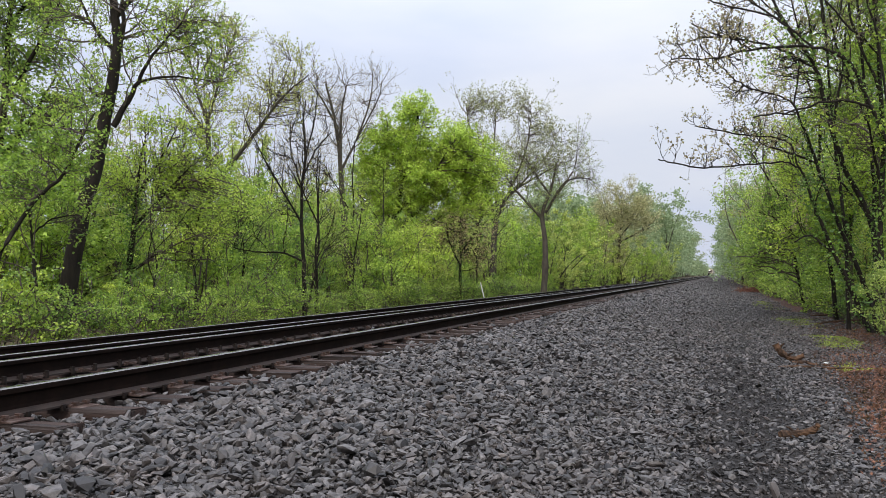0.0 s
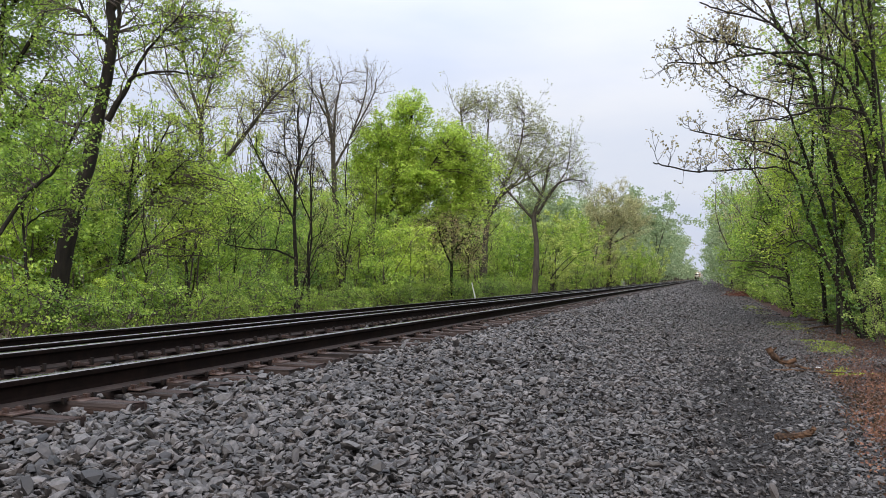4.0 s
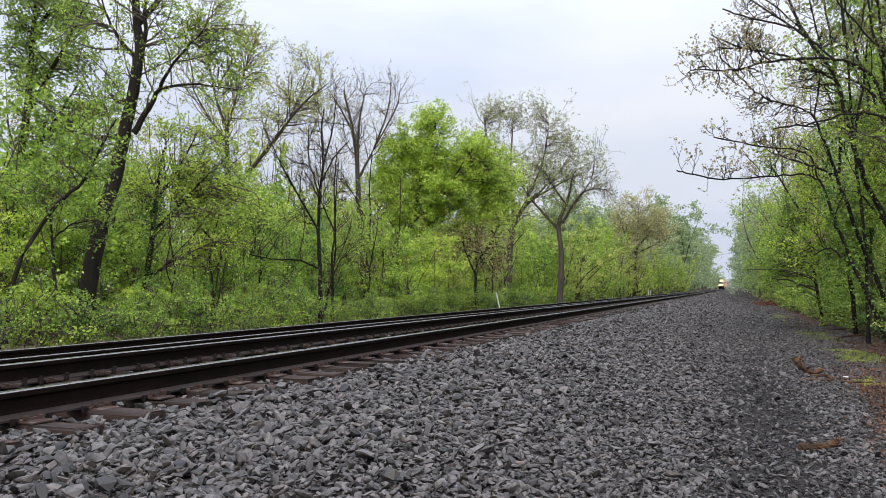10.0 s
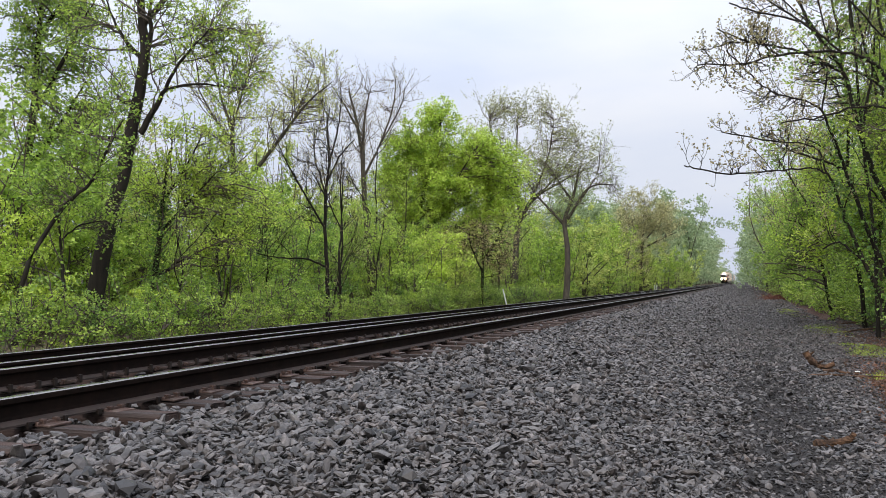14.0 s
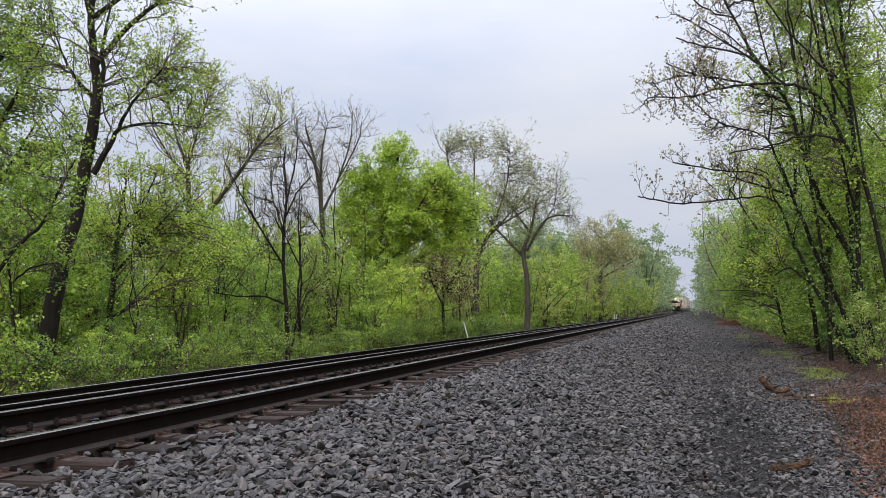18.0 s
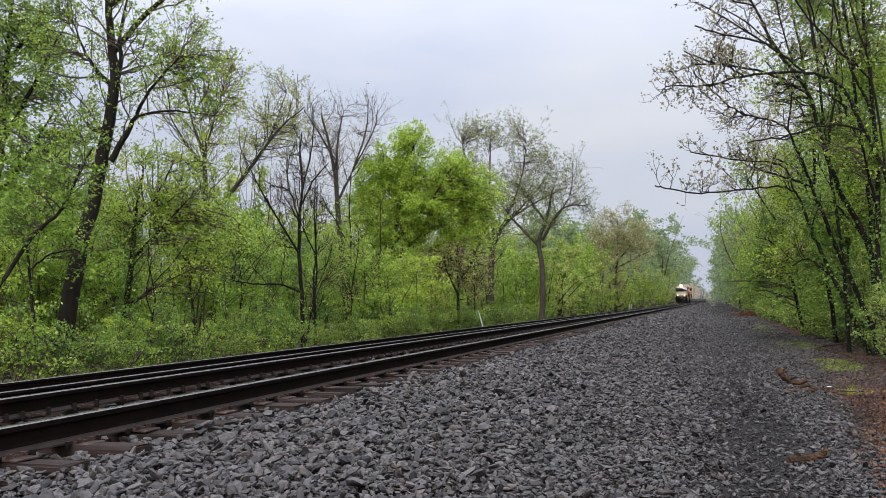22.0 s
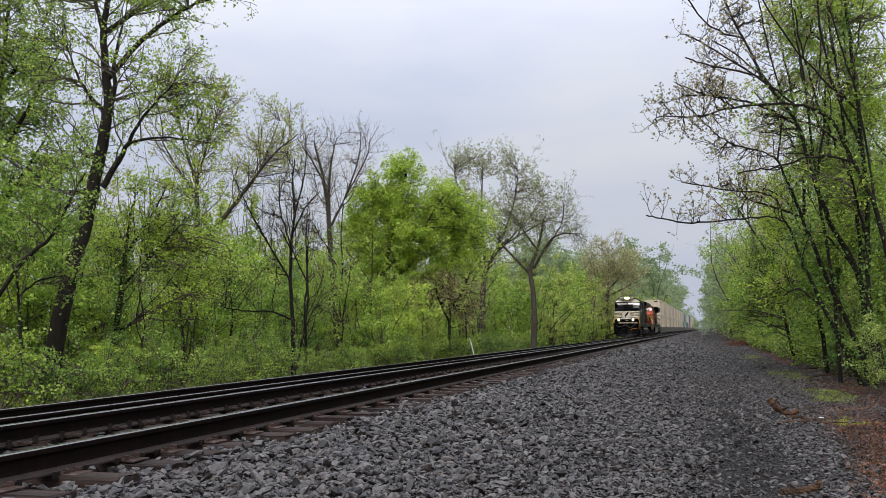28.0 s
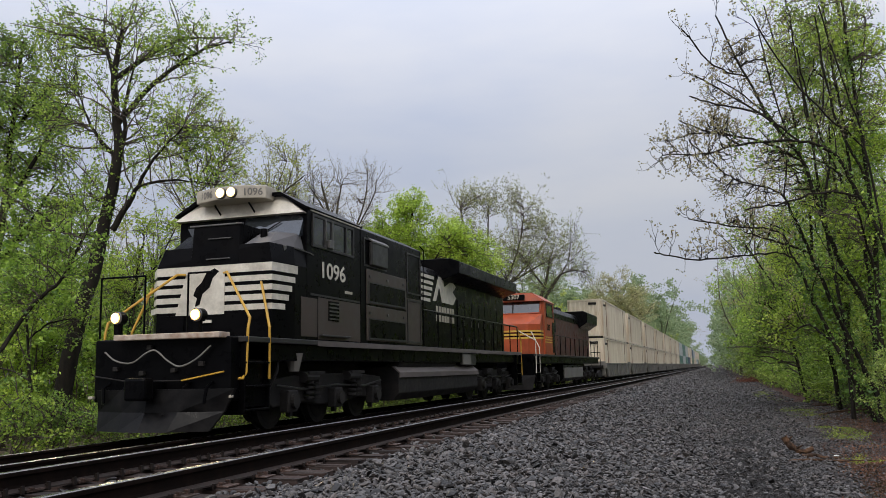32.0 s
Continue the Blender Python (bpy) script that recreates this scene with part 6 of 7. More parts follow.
def steps(loco, s, y0, y1, material, depth=0.42):
    well = part("step_well", box(*sorted((s * (1.5 - depth), s * (1.5 - depth + 0.04))), y0, y1, 0.42, 1.7, 0.01), material, loco)
    for y in (y0, y1):
        part("step_side", box(*sorted((s * (1.5 - depth), s * 1.5)), y - 0.02, y + 0.02, 0.4, 1.7, 0.005), material, well)
    for z in (0.44, 0.84, 1.25):
        part("step", box(*sorted((s * (1.52 - depth), s * 1.52)), y0, y1, z, z + 0.035, 0.006), MAT_BLACK, well)


def lamp(loco, name, x, y, z, r, glow, body, label):
    """A round lamp facing forwards: housing, rim, lit glass."""
    h = part(name, rod((x, y + 0.16, z), (x, y, z), r * 1.2, 18), body, loco, label)
    part("lamp_rim", rod((x, y, z), (x, y - 0.03, z), r * 1.22, 18, r * 1.1), MAT_STEEL, h)
    part("lamp_reflector", rod((x, y - 0.032, z), (x, y - 0.044, z), r, 18, r * 0.9), MAT_REFLECTOR if glow is MAT_HEADLIGHT else MAT_REFLECTOR_AMBER, h, "glowing warm lamp reflector")
    part("lamp_glass", rod((x, y - 0.045, z), (x, y - 0.052, z), r * 0.66, 18, r * 0.6), glow, h, "lit warm white lamp glass")


def side_frame(loco, name, s, x, y0, y1, z0, z1, w, material, depth=0.03):
    bm = bmesh.new()
    xa, xb = sorted((s * x, s * (x + depth)))
    for a, b, c, d in ((y0, y1, z0, z0 + w), (y0, y1, z1 - w, z1), (y0, y0 + w, z0 + w, z1 - w), (y1 - w, y1, z0 + w, z1 - w)):
        add_box(bm, xa, xb, a, b, c, d)
    return part(name, bm, material, loco)


def grille(loco, s, x, y0, y1, z0, z1, rows, material):
    g = side_frame(loco, "grille", s, x, y0, y1, z0, z1, 0.06, MAT_GREYBLACK, 0.03)
    part("grille_back", box(*sorted((s * (x - 0.05), s * (x + 0.004))), y0 + 0.06, y1 - 0.06, z0 + 0.06, z1 - 0.06, 0), MAT_BLACK, g)
    for k in range(rows):
        z = z0 + 0.09 + (z1 - z0 - 0.18) * k / max(rows - 1, 1)
        bm = add_prism(bmesh.new(), [(s * (x + 0.004), z + 0.02), (s * (x + 0.022), z - 0.015), (s * (x + 0.026), z - 0.01), (s * (x + 0.01), z + 0.024)], "y", y0 + 0.06, y1 - 0.06)
        part("slat", bm, material, g)


def coupler(loco, y, way):
    bm = box(-0.12, 0.12, *sorted((y, y + way * 0.55)), 0.72, 0.98, 0.03)
    add_box(bm, -0.2, 0.22, *sorted((y + way * 0.45, y + way * 0.72)), 0.66, 1.04, 0.05)
    part("coupler", bm, MAT_BLACK, loco)


def black_locomotive():
    """A wide-nosed six-axle diesel. Its front lamps stand at y = 0; x across, z from the rail."""
    lo = tagged(new("diesel_locomotive"), "black diesel freight locomotive with white nose stripes, headlights lit", "locomotive", "locomotives")
    part("underframe", box(-1.42, 1.42, 0.5, 21.9, 1.3, 1.62, 0.02), MAT_BLACK, lo)
    part("deck", box(-1.52, 1.52, 0.42, 21.9, 1.62, 1.72, 0.015), MAT_GREYBLACK, lo)
    for s in (-1, 1):
        part("sill_stripe", box(*sorted((s * 1.52, s * 1.528)), 3.2, 21.8, 1.6, 1.71, 0), MAT_SILL, lo, "dusty brown deck sill")
    # front end
    part("pilot_plate", box(-1.4, 1.4, 0.2, 0.5, 0.62, 1.72, 0.03), MAT_BLACK, lo)
    part("anticlimber", box(-0.84, 1.3, -0.02, 0.32, 1.69, 1.79, 0.015), MAT_LEDGE, lo, "pale scuffed anticlimber ledge")
    bm = bmesh.new()
    low = [(-1.12, -0.02), (-0.5, -0.26), (0.0, -0.38), (0.5, -0.3), (1.12, 0.0), (1.1, 0.1), (0.0, -0.26), (-1.1, 0.1)]
    mid = [(-1.2, 0.1), (-0.55, -0.1), (0.0, -0.2), (0.6, -0.12), (1.34, 0.12), (1.32, 0.2), (0.0, -0.1), (-1.18, 0.2)]
    high = [(-1.26, 0.1), (-0.6, -0.06), (0.0, -0.14), (0.7, -0.06), (1.52, 0.14), (1.5, 0.24), (0.0, -0.02), (-1.24, 0.2)]
    add_loft(bm, low, 0.14, mid, 0.46)
    add_loft(bm, mid, 0.46, high, 0.84)
    part("snow_plough", bm, MAT_PLOUGH, lo, "scuffed dark steel V-shaped plough")
    coupler(lo, 0.2, -1)
    hose = [(-1.15, 0.16, 1.5), (-0.85, 0.08, 1.34), (-0.5, 0.06, 1.3), (-0.2, 0.05, 1.46), (0.0, 0.05, 1.5), (0.25, 0.05, 1.32), (0.5, 0.05, 1.22), (0.8, 0.07, 1.34), (1.05, 0.12, 1.56)]
    line = smooth_line(hose, 5)
    hung("jumper_hose", raw_mesh("jumper_hose", *tubes(line[None], np.full((1, len(line)), 0.016), 8), MAT_WELL), lo, "hanging pale jumper cable")
    for x in (-1.05, -0.6, 0.6, 1.05):
        part("air_hose", pipe([(x, 0.2, 0.95), (x, 0.02, 0.86), (x * 0.97, 0.0, 0.6)], 0.028), MAT_BLACK, lo)
    part("uncoupling_lever", pipe([(-1.35, 0.14, 1.08), (-0.6, 0.1, 0.98), (0.5, 0.1, 0.98)], 0.014), MAT_GRIME, lo)
    part("lever_grip", pipe([(0.5, 0.1, 0.98), (1.3, 0.14, 1.12)], 0.016), MAT_YELLOW, lo, "yellow uncoupling grip")
    for x, z in ((-0.9, 1.2), (-0.35, 1.12), (0.3, 1.16), (0.85, 1.26), (-0.2, 1.56)):
        part("hose_tap", box(x - 0.05, x + 0.05, 0.12, 0.2, z - 0.04, z + 0.04, 0.01), MAT_GRIME, lo)
    for s in (-1, 1):
        lamp(lo, "ditch_light", s * 0.82, 0.02, 2.09, 0.098, MAT_DITCH, MAT_BLACK, "lit warm ditch light")
        part("lamp_bracket", box(s * 0.82 - 0.05, s * 0.82 + 0.05, 0.02, 0.14, 1.8, 2.0, 0.008), MAT_BLACK, lo)
        part("step_light", box(*sorted((s * 1.36, s * 1.46)), 0.12, 0.2, 0.68, 0.73, 0.01), MAT_CREAM, lo)
        steps(lo, s, 0.5, 1.32, MAT_BLACK)
        part("step_guard", box(*sorted((s * 1.4, s * 1.42)), 0.53, 1.29, 0.5, 1.6, 0.01), MAT_BLACK, lo)
        part("grab_rail", pipe([(s * 0.42, 1.46, 2.98), (s * 0.55, 1.36, 2.98), (s * 1.5, 0.62, 2.05), (s * 1.5, 0.56, 1.85), (s * 1.5, 0.52, 1.1), (s * 1.46, 0.48, 1.0), (s * 1.2, 0.3, 0.98)], 0.024), MAT_YELLOW, lo, "yellow painted grab rail")
        part("grab_rail", pipe([(s * 1.2, 1.5, 2.78), (s * 1.5, 1.3, 1.9), (s * 1.5, 1.3, 0.98)], 0.024), MAT_YELLOW, lo, "yellow painted grab rail")
    part("front_handrail", pipe([(-1.4, 0.3, 1.75), (-1.4, 0.3, 2.85), (-0.45, 0.3, 2.85), (-0.45, 0.3, 1.75)], 0.018), MAT_BLACK, lo)
    part("front_handrail", pipe([(0.45, 0.3, 1.75), (0.45, 0.3, 2.85), (0.95, 0.3, 2.85)], 0.018), MAT_BLACK, lo)
    # nose with striping
    plan = [(-1.5, 2.25), (-1.5, 1.95), (-1.1, 1.5), (1.42, 1.5), (1.5, 2.25), (1.5, 2.74), (-1.5, 2.74)]
    nose = part("nose", add_loft(bmesh.new(), plan, 1.72, plan, 3.16), MAT_BLACK, lo)
    shoulder = [(-1.35, 2.3), (-1.32, 2.05), (-1.0, 1.6), (1.34, 1.53), (1.45, 2.28), (1.45, 2.74), (-1.35, 2.74)]
    part("nose_top", add_loft(bmesh.new(), plan, 3.16, shoulder, 3.52), MAT_BLACK, lo)
    tower = [(-0.34, 1.49), (0.7, 1.49), (0.74, 1.57), (0.74, 2.73), (-0.4, 2.73), (-0.4, 1.57)]
    top = [(-0.34, 1.58), (0.68, 1.58), (0.72, 1.66), (0.72, 2.73), (-0.4, 2.73), (-0.4, 1.66)]
    part("nose_tower", add_loft(bmesh.new(), tower, 3.14, top, 3.92), MAT_BLACK, lo, "tall black door housing on the nose")
    part("nose_ledge", box(-0.42, 0.74, 1.55, 1.62, 3.92, 3.95, 0.005), MAT_STEEL, nose)
    part("nose_step", add_loft(bmesh.new(), [(-1.12, 1.9), (-0.3, 1.75), (-0.3, 2.73), (-1.2, 2.73)], 3.52, [(-0.9, 2.2), (-0.3, 2.05), (-0.3, 2.73), (-1.0, 2.73)], 3.86), MAT_BLACK, nose)
    for z, d in ((3.26, -0.05), (3.66, 0.0)):
        part("nose_grab", pipe([(0.02, 1.6 + d, z), (0.02, 1.52 + d, z), (0.52, 1.52 + d, z), (0.52, 1.6 + d, z)], 0.013), MAT_STEEL, nose)
    part("nose_plate", box(-0.98, -0.82, 1.585, 1.6, 3.36, 3.4, 0.004), MAT_STEEL, nose)
    wedge = add_loft(bmesh.new(), [(0.78, 1.56), (1.32, 1.54), (1.44, 2.28), (1.44, 2.73), (0.78, 2.73)], 3.51, [(0.8, 2.2), (1.1, 2.2), (1.36, 2.66), (1.36, 2.72), (0.8, 2.72)], 3.84)
    part("nose_wedge", wedge, MAT_WEDGE, nose, "dull grey sloping nose shoulder")
    part("bell", rod((0.98, 1.96, 3.6), (0.98, 1.96, 3.86), 0.07, 12), MAT_BLACK, nose)
    part("corner_lamp", box(1.37, 1.43, 1.95, 2.05, 3.4, 3.52, 0.01), MAT_STEEL, nose)
    rim = [(-1.507, 2.36), (-1.507, 1.947), (-1.104, 1.493), (1.426, 1.493), (1.507, 2.248), (1.507, 2.36), (1.4, 2.36), (-1.4, 2.36)]
    for z0, z1, back in ((2.98, 3.14, 0.0), (2.8, 2.91, 0.1), (2.62, 2.73, 0.23), (2.44, 2.55, 0.36), (2.26, 2.37, 0.5)):
        outline = [(x, min(y, 2.36 - back)) for x, y in rim]
        part("stripe", add_prism(bmesh.new(), outline, "z", z0, z1), MAT_WHITE, nose, "worn white stripe")
    part("nose_panel", add_prism(bmesh.new(), [(-0.66, 2.2), (0.42, 2.2), (0.42, 3.1), (-0.4, 3.1)], "y", 1.484, 1.49), MAT_WHITE, nose, "white emblem panel with a dark shape")
    emblem = [(-0.22, 2.36), (-0.12, 2.4), (-0.06, 2.6), (0.1, 2.72), (0.16, 2.9), (0.3, 3.02), (0.2, 3.08), (0.02, 3.0), (-0.08, 2.82), (-0.2, 2.72), (-0.26, 2.58), (-0.18, 2.52)]
    part("emblem", add_prism(bmesh.new(), emblem, "y", 1.478, 1.483), MAT_BLACK, nose)
    part("nose_door", box(-1.0, -0.46, 1.472, 1.484, 1.78, 2.2, 0.01), MAT_BLACK, nose)
    part("nose_latch", box(-0.16, 0.16, 1.46, 1.49, 2.04, 2.1, 0.005), MAT_WHITE, nose)
    # cab
    shell = [(-1.5, 1.72), (1.5, 1.72), (1.5, 4.37), (0.95, 4.67), (-0.95, 4.67), (-1.5, 4.37)]
    cab = part("cab", prism(shell, "y", 2.75, 5.4, 0.02), MAT_BLACK, lo)
    part("cab_brow", add_loft(bmesh.new(), [(-1.5, 2.56), (1.5, 2.56), (1.5, 2.95), (-1.5, 2.95)], 4.27, [(-0.98, 2.74), (0.98, 2.74), (0.98, 2.95), (-0.98, 2.95)], 4.66), MAT_WHITE, cab, "white painted brow over the windscreen")
    part("cab_roof", prism([(-1.52, 4.36), (-0.96, 4.66), (0.96, 4.66), (1.52, 4.36), (1.54, 4.4), (0.97, 4.73), (-0.97, 4.73), (-1.54, 4.4)], "y", 2.6, 5.45), MAT_BLACK, cab)
    for s in (-1, 1):
        pane = [(0.1, 3.86), (1.4, 3.8), (1.44, 4.16), (1.32, 4.25), (0.1, 4.27)] if s > 0 else [(-0.06, 3.98), (-1.1, 3.9), (-1.3, 4.16), (-1.2, 4.25), (-0.06, 4.27)]
        bm = bmesh.new()
        tilt = 0.3
        back = [bm.verts.new((x, 2.748, z)) for x, z in pane]
        face = [bm.verts.new((x, 2.6 + (z - 3.8) * tilt, z)) for x, z in pane]
        bm.faces.new(face)
        bm.faces.new(back)
        for i in range(5):
            bm.faces.new((face[i], face[(i + 1) % 5], back[(i + 1) % 5], back[i]))
        # Same glass in two tones: right pane coloured as lit, left as shaded.
        wind = part("windscreen", bm, MAT_WINDSCREEN if s > 0 else MAT_GLASS_DARK, cab, "windscreen pane with pale sky put into its glass colour" if s > 0 else "windscreen pane with shade put into its dark glass")
        part("wiper", rod((s * 0.5, 2.6, 3.86), (s * 0.95, 2.66, 4.12), 0.012, 5), MAT_BLACK, wind)
        w = side_frame(cab, "side_window", s, 1.5, 2.95, 5.0, 3.62, 4.3, 0.05, MAT_GREYBLACK, 0.035)
        part("window_pane", box(*sorted((s * 1.501, s * 1.508)), 3.0, 4.95, 3.67, 4.25, 0), MAT_GLASS_DARK, w)
        part("window_bar", box(*sorted((s * 1.508, s * 1.54)), 3.52, 3.57, 3.64, 4.28, 0), MAT_STEEL, w)
        part("window_bar", box(*sorted((s * 1.508, s * 1.54)), 3.85, 3.9, 3.64, 4.28, 0), MAT_STEEL, w)
        part("window_bar", box(*sorted((s * 1.508, s * 1.54)), 4.55, 4.6, 3.64, 4.28, 0), MAT_GREYBLACK, w)
        part("mirror", box(*sorted((s * 1.53, s * 1.6)), 3.6, 3.82, 3.66, 3.84, 0.01), MAT_STEEL, w)
        part("gutter", pipe([(s * 1.51, 2.9, 4.36), (s * 1.51, 5.35, 4.36)], 0.018), MAT_WHITE, cab)
        part("belt_rail", box(*sorted((s * 1.5, s * 1.515)), 2.9, 5.35, 2.62, 2.66, 0), MAT_GREYBLACK, cab)
        part("cab_door", box(*sorted((s * 1.5, s * 1.512)), 2.5, 3.2, 1.78, 2.56, 0.004), MAT_SKIRT, cab)
        part("slope_rail", pipe([(s * 1.46, 2.3, 3.5), (s * 1.52, 2.9, 3.46), (s * 1.52, 3.0, 3.44)], 0.014), MAT_STEEL, cab)
        part("cab_skirt", box(*sorted((s * 1.5, s * 1.504)), 3.25, 5.38, 1.74, 2.6, 0), MAT_SKIRT, cab, "lower cab panel browned by dust and painted ground reflection")
        lv = part("louvre", box(*sorted((s * 1.504, s * 1.51)), 3.72, 4.24, 2.14, 2.56, 0), MAT_BLACK, cab)
        for k in range(5):
            part("slat", box(*sorted((s * 1.51, s * 1.53)), 3.76, 4.2, 2.17 + k * 0.08, 2.2 + k * 0.08, 0), MAT_STEEL, lv)
        part("footboard", box(*sorted((s * 1.5, s * 1.58)), 3.3, 4.7, 1.8, 1.84, 0.01), MAT_GREYBLACK, cab)
        hung("road_number", NUMBER_BIG, cab, "white painted number", Matrix.LocRotScale((s * 1.508, 3.95, 3.17), Euler((radians(90), 0, radians(90 * s))), (1.28, 0.95, 1.0)))
        part("data_plate", box(*sorted((s * 1.5, s * 1.505)), 4.55, 4.95, 2.78, 2.84, 0), MAT_CREAM, cab)
    nb = part("number_box", prism([(-0.86, 2.38), (-0.27, 2.16), (0.27, 2.16), (0.78, 2.36), (0.78, 2.8), (-0.86, 2.8)], "z", 4.57, 4.84, 0.02), MAT_CREAM, lo, "dull cream number box with twin headlights")
    for s in (-1, 1):
        lamp(lo, "headlight", s * 0.125, 2.14, 4.7, 0.1, MAT_HEADLIGHT, MAT_BLACK, "lit warm white headlight")
        hung("box_number", NUMBER_SMALL, nb, "dark painted number", Matrix.LocRotScale((s * 0.535, 2.255, 4.7), Euler((radians(90), 0, s * 0.395)), None))
    for x in (-0.5, 0.3):
        part("brow_bracket", rod((x, 2.5, 4.55), (x + 0.1, 2.62, 4.32), 0.02, 6), MAT_BLACK, lo)
    # equipment cabinet behind the cab
    shell2 = [(-1.5, 1.72), (1.5, 1.72), (1.5, 4.36), (1.0, 4.62), (-1.0, 4.62), (-1.5, 4.36)]
    cabin = part("equipment_cabinet", prism(shell2, "y", 5.42, 9.6, 0.02), MAT_BLACK, lo)
    for s in (-1, 1):
        for z0 in (1.78, 2.64):
            plate = part("filter_panel", box(*sorted((s * 1.5, s * 1.53)), 5.72, 8.34, z0, z0 + 0.82, 0.012), MAT_SKIRT, cabin, "dusty side panel with a dark screen")
            part("screen", box(*sorted((s * 1.53, s * 1.534)), 5.86, 8.2, z0 + 0.07, z0 + 0.5, 0), MAT_BLACK, plate, "dark mesh screen")
            for a, b, c, d in ((5.82, 8.24, z0 + 0.03, z0 + 0.07), (5.82, 8.24, z0 + 0.5, z0 + 0.53), (5.82, 5.86, z0 + 0.07, z0 + 0.5), (8.2, 8.24, z0 + 0.07, z0 + 0.5)):
                part("screen_trim", box(*sorted((s * 1.53, s * 1.546)), a, b, c, d, 0), MAT_GREYBLACK, plate)
            for y in (5.9, 7.0, 8.1):
                part("latch", box(*sorted((s * 1.53, s * 1.55)), y - 0.05, y + 0.05, z0 + 0.62, z0 + 0.68, 0.006), MAT_STEEL if y == 7.0 else MAT_GREYBLACK, plate)
        part("dusty_panel", box(*sorted((s * 1.5, s * 1.504)), 8.36, 9.58, 1.76, 2.98, 0), MAT_SKIRT, cabin, "lower side panel browned by dust and painted ground reflection")
        side_frame(cabin, "cabinet_door", s, 1.5, 5.6, 7.0, 3.52, 4.2, 0.04, MAT_GREYBLACK, 0.02)
        filt = part("air_filter", box(*sorted((s * 1.5, s * 1.6)), 5.9, 6.9, 3.56, 4.12, 0.03), MAT_GREYBLACK, cabin)
        # Pale steel on this slope stands in for reflected sky.
        part("filter_sheen_cap", prism([(s * 1.3, 4.32), (s * 1.62, 4.1), (s * 1.62, 4.14), (s * 1.32, 4.36)], "y", 5.88, 6.92), MAT_STEEL, filt, "sloping filter cap with sky sheen put in as pale steel")
        side_frame(cabin, "cabinet_door", s, 1.5, 8.45, 9.5, 3.1, 4.2, 0.04, MAT_GREYBLACK, 0.02)
        side_frame(cabin, "cabinet_door", s, 1.5, 8.45, 9.5, 1.8, 2.95, 0.04, MAT_GREYBLACK, 0.02)
        part("ladder_rail", pipe([(s * 1.53, 9.62, 2.6), (s * 1.56, 9.66, 4.4), (s * 1.5, 9.5, 4.5)], 0.016), MAT_BLACK, cabin)
        for z in (2.9, 3.2, 3.5, 3.8, 4.1):
            part("rung", rod((s * 1.3, 9.66, z), (s * 1.55, 9.66, z), 0.012, 6), MAT_BLACK, cabin)
    # long hood
    part("hood", prism([(-0.95, 1.72), (0.95, 1.72), (0.95, 4.0), (0.8, 4.2), (-0.8, 4.2), (-0.95, 4.0)], "y", 9.6, 21.2, 0.02), MAT_BLACK, lo)
    part("hood_roof_panel", box(-0.7, 0.7, 9.9, 14.1, 4.2, 4.26, 0.02), MAT_STEEL, lo)
    hood_doors(lo, 0.95, [14.7, 15.5, 16.4, 17.3, 18.2, 19.1, 20.0, 20.9], 1.9, 3.4, MAT_BLACK)
    for s in (-1, 1):
        for k, z in enumerate((3.86, 3.68, 3.5, 3.32, 3.14)):
            part("hood_stripe", box(*sorted((s * 0.95, s * 0.957)), 11.0, 12.35 - 0.1 * k, z, z + 0.1, 0), MAT_WHITE, lo, "worn white stripe")
        mark = [(12.2, 3.2), (12.5, 3.2), (12.85, 3.7), (13.1, 3.2), (14.3, 3.2), (14.65, 3.45), (14.25, 3.62), (14.65, 3.82), (14.2, 4.0), (13.4, 3.72), (13.2, 4.0), (12.8, 4.0)]
        part("emblem", add_prism(bmesh.new(), mark, "x", *sorted((s * 0.95, s * 0.958))), MAT_WHITE, lo, "pale painted emblem shape")
        for z in (2.86, 2.58):
            for k in range(7):
                part("lettering_bar", box(*sorted((s * 0.95, s * 0.957)), 12.5 + k * 0.28, 12.7 + k * 0.28, z, z + 0.2, 0), MAT_CREAM, lo)
        handrail(lo, s, 9.85, 21.4, 10, MAT_BLACK)
        # Thin silver strip along the top of the black handrail.
        part("handrail_top", pipe([(s * 1.46, 9.85, 2.765), (s * 1.46, 21.4, 2.765)], 0.012), MAT_STEEL, lo, "pale silver rail top")
        for y in (15.1, 16.0, 16.9, 17.8, 18.7, 19.6):
            part("door_latch", box(*sorted((s * 0.976, s * 0.995)), y - 0.05, y + 0.03, 2.05, 2.13, 0.006), MAT_STEEL, lo)
        part("junction_box", box(*sorted((s * 1.36, s * 1.48)), 13.6, 14.5, 1.22, 1.58, 0.02), MAT_WELL, lo, "pale grey equipment box")
        steps(lo, s, 21.0, 21.8, MAT_BLACK)
        part("grab_rail", pipe([(s * 1.46, 21.4, 2.74), (s * 1.5, 21.85, 2.2), (s * 1.5, 21.88, 0.8)], 0.024), MAT_YELLOW, lo, "yellow painted grab rail")
    rad = part("radiator_housing", prism([(-0.95, 3.92), (-1.56, 4.12), (-1.56, 4.5), (-1.25, 4.62), (1.25, 4.62), (1.56, 4.5), (1.56, 4.12), (0.95, 3.92)], "y", 13.1, 21.1, 0.02), MAT_BLACK, lo, "flared black radiator housing")
    for y in (15.6, 17.7, 19.8):
        part("fan_ring", rod((0, y, 4.62), (0, y, 4.7), 0.85, 28), MAT_GRIME, rad)
    part("exhaust_stack", box(-0.3, 0.3, 12.6, 13.4, 4.26, 4.5, 0.03), MAT_GRIME, lo)
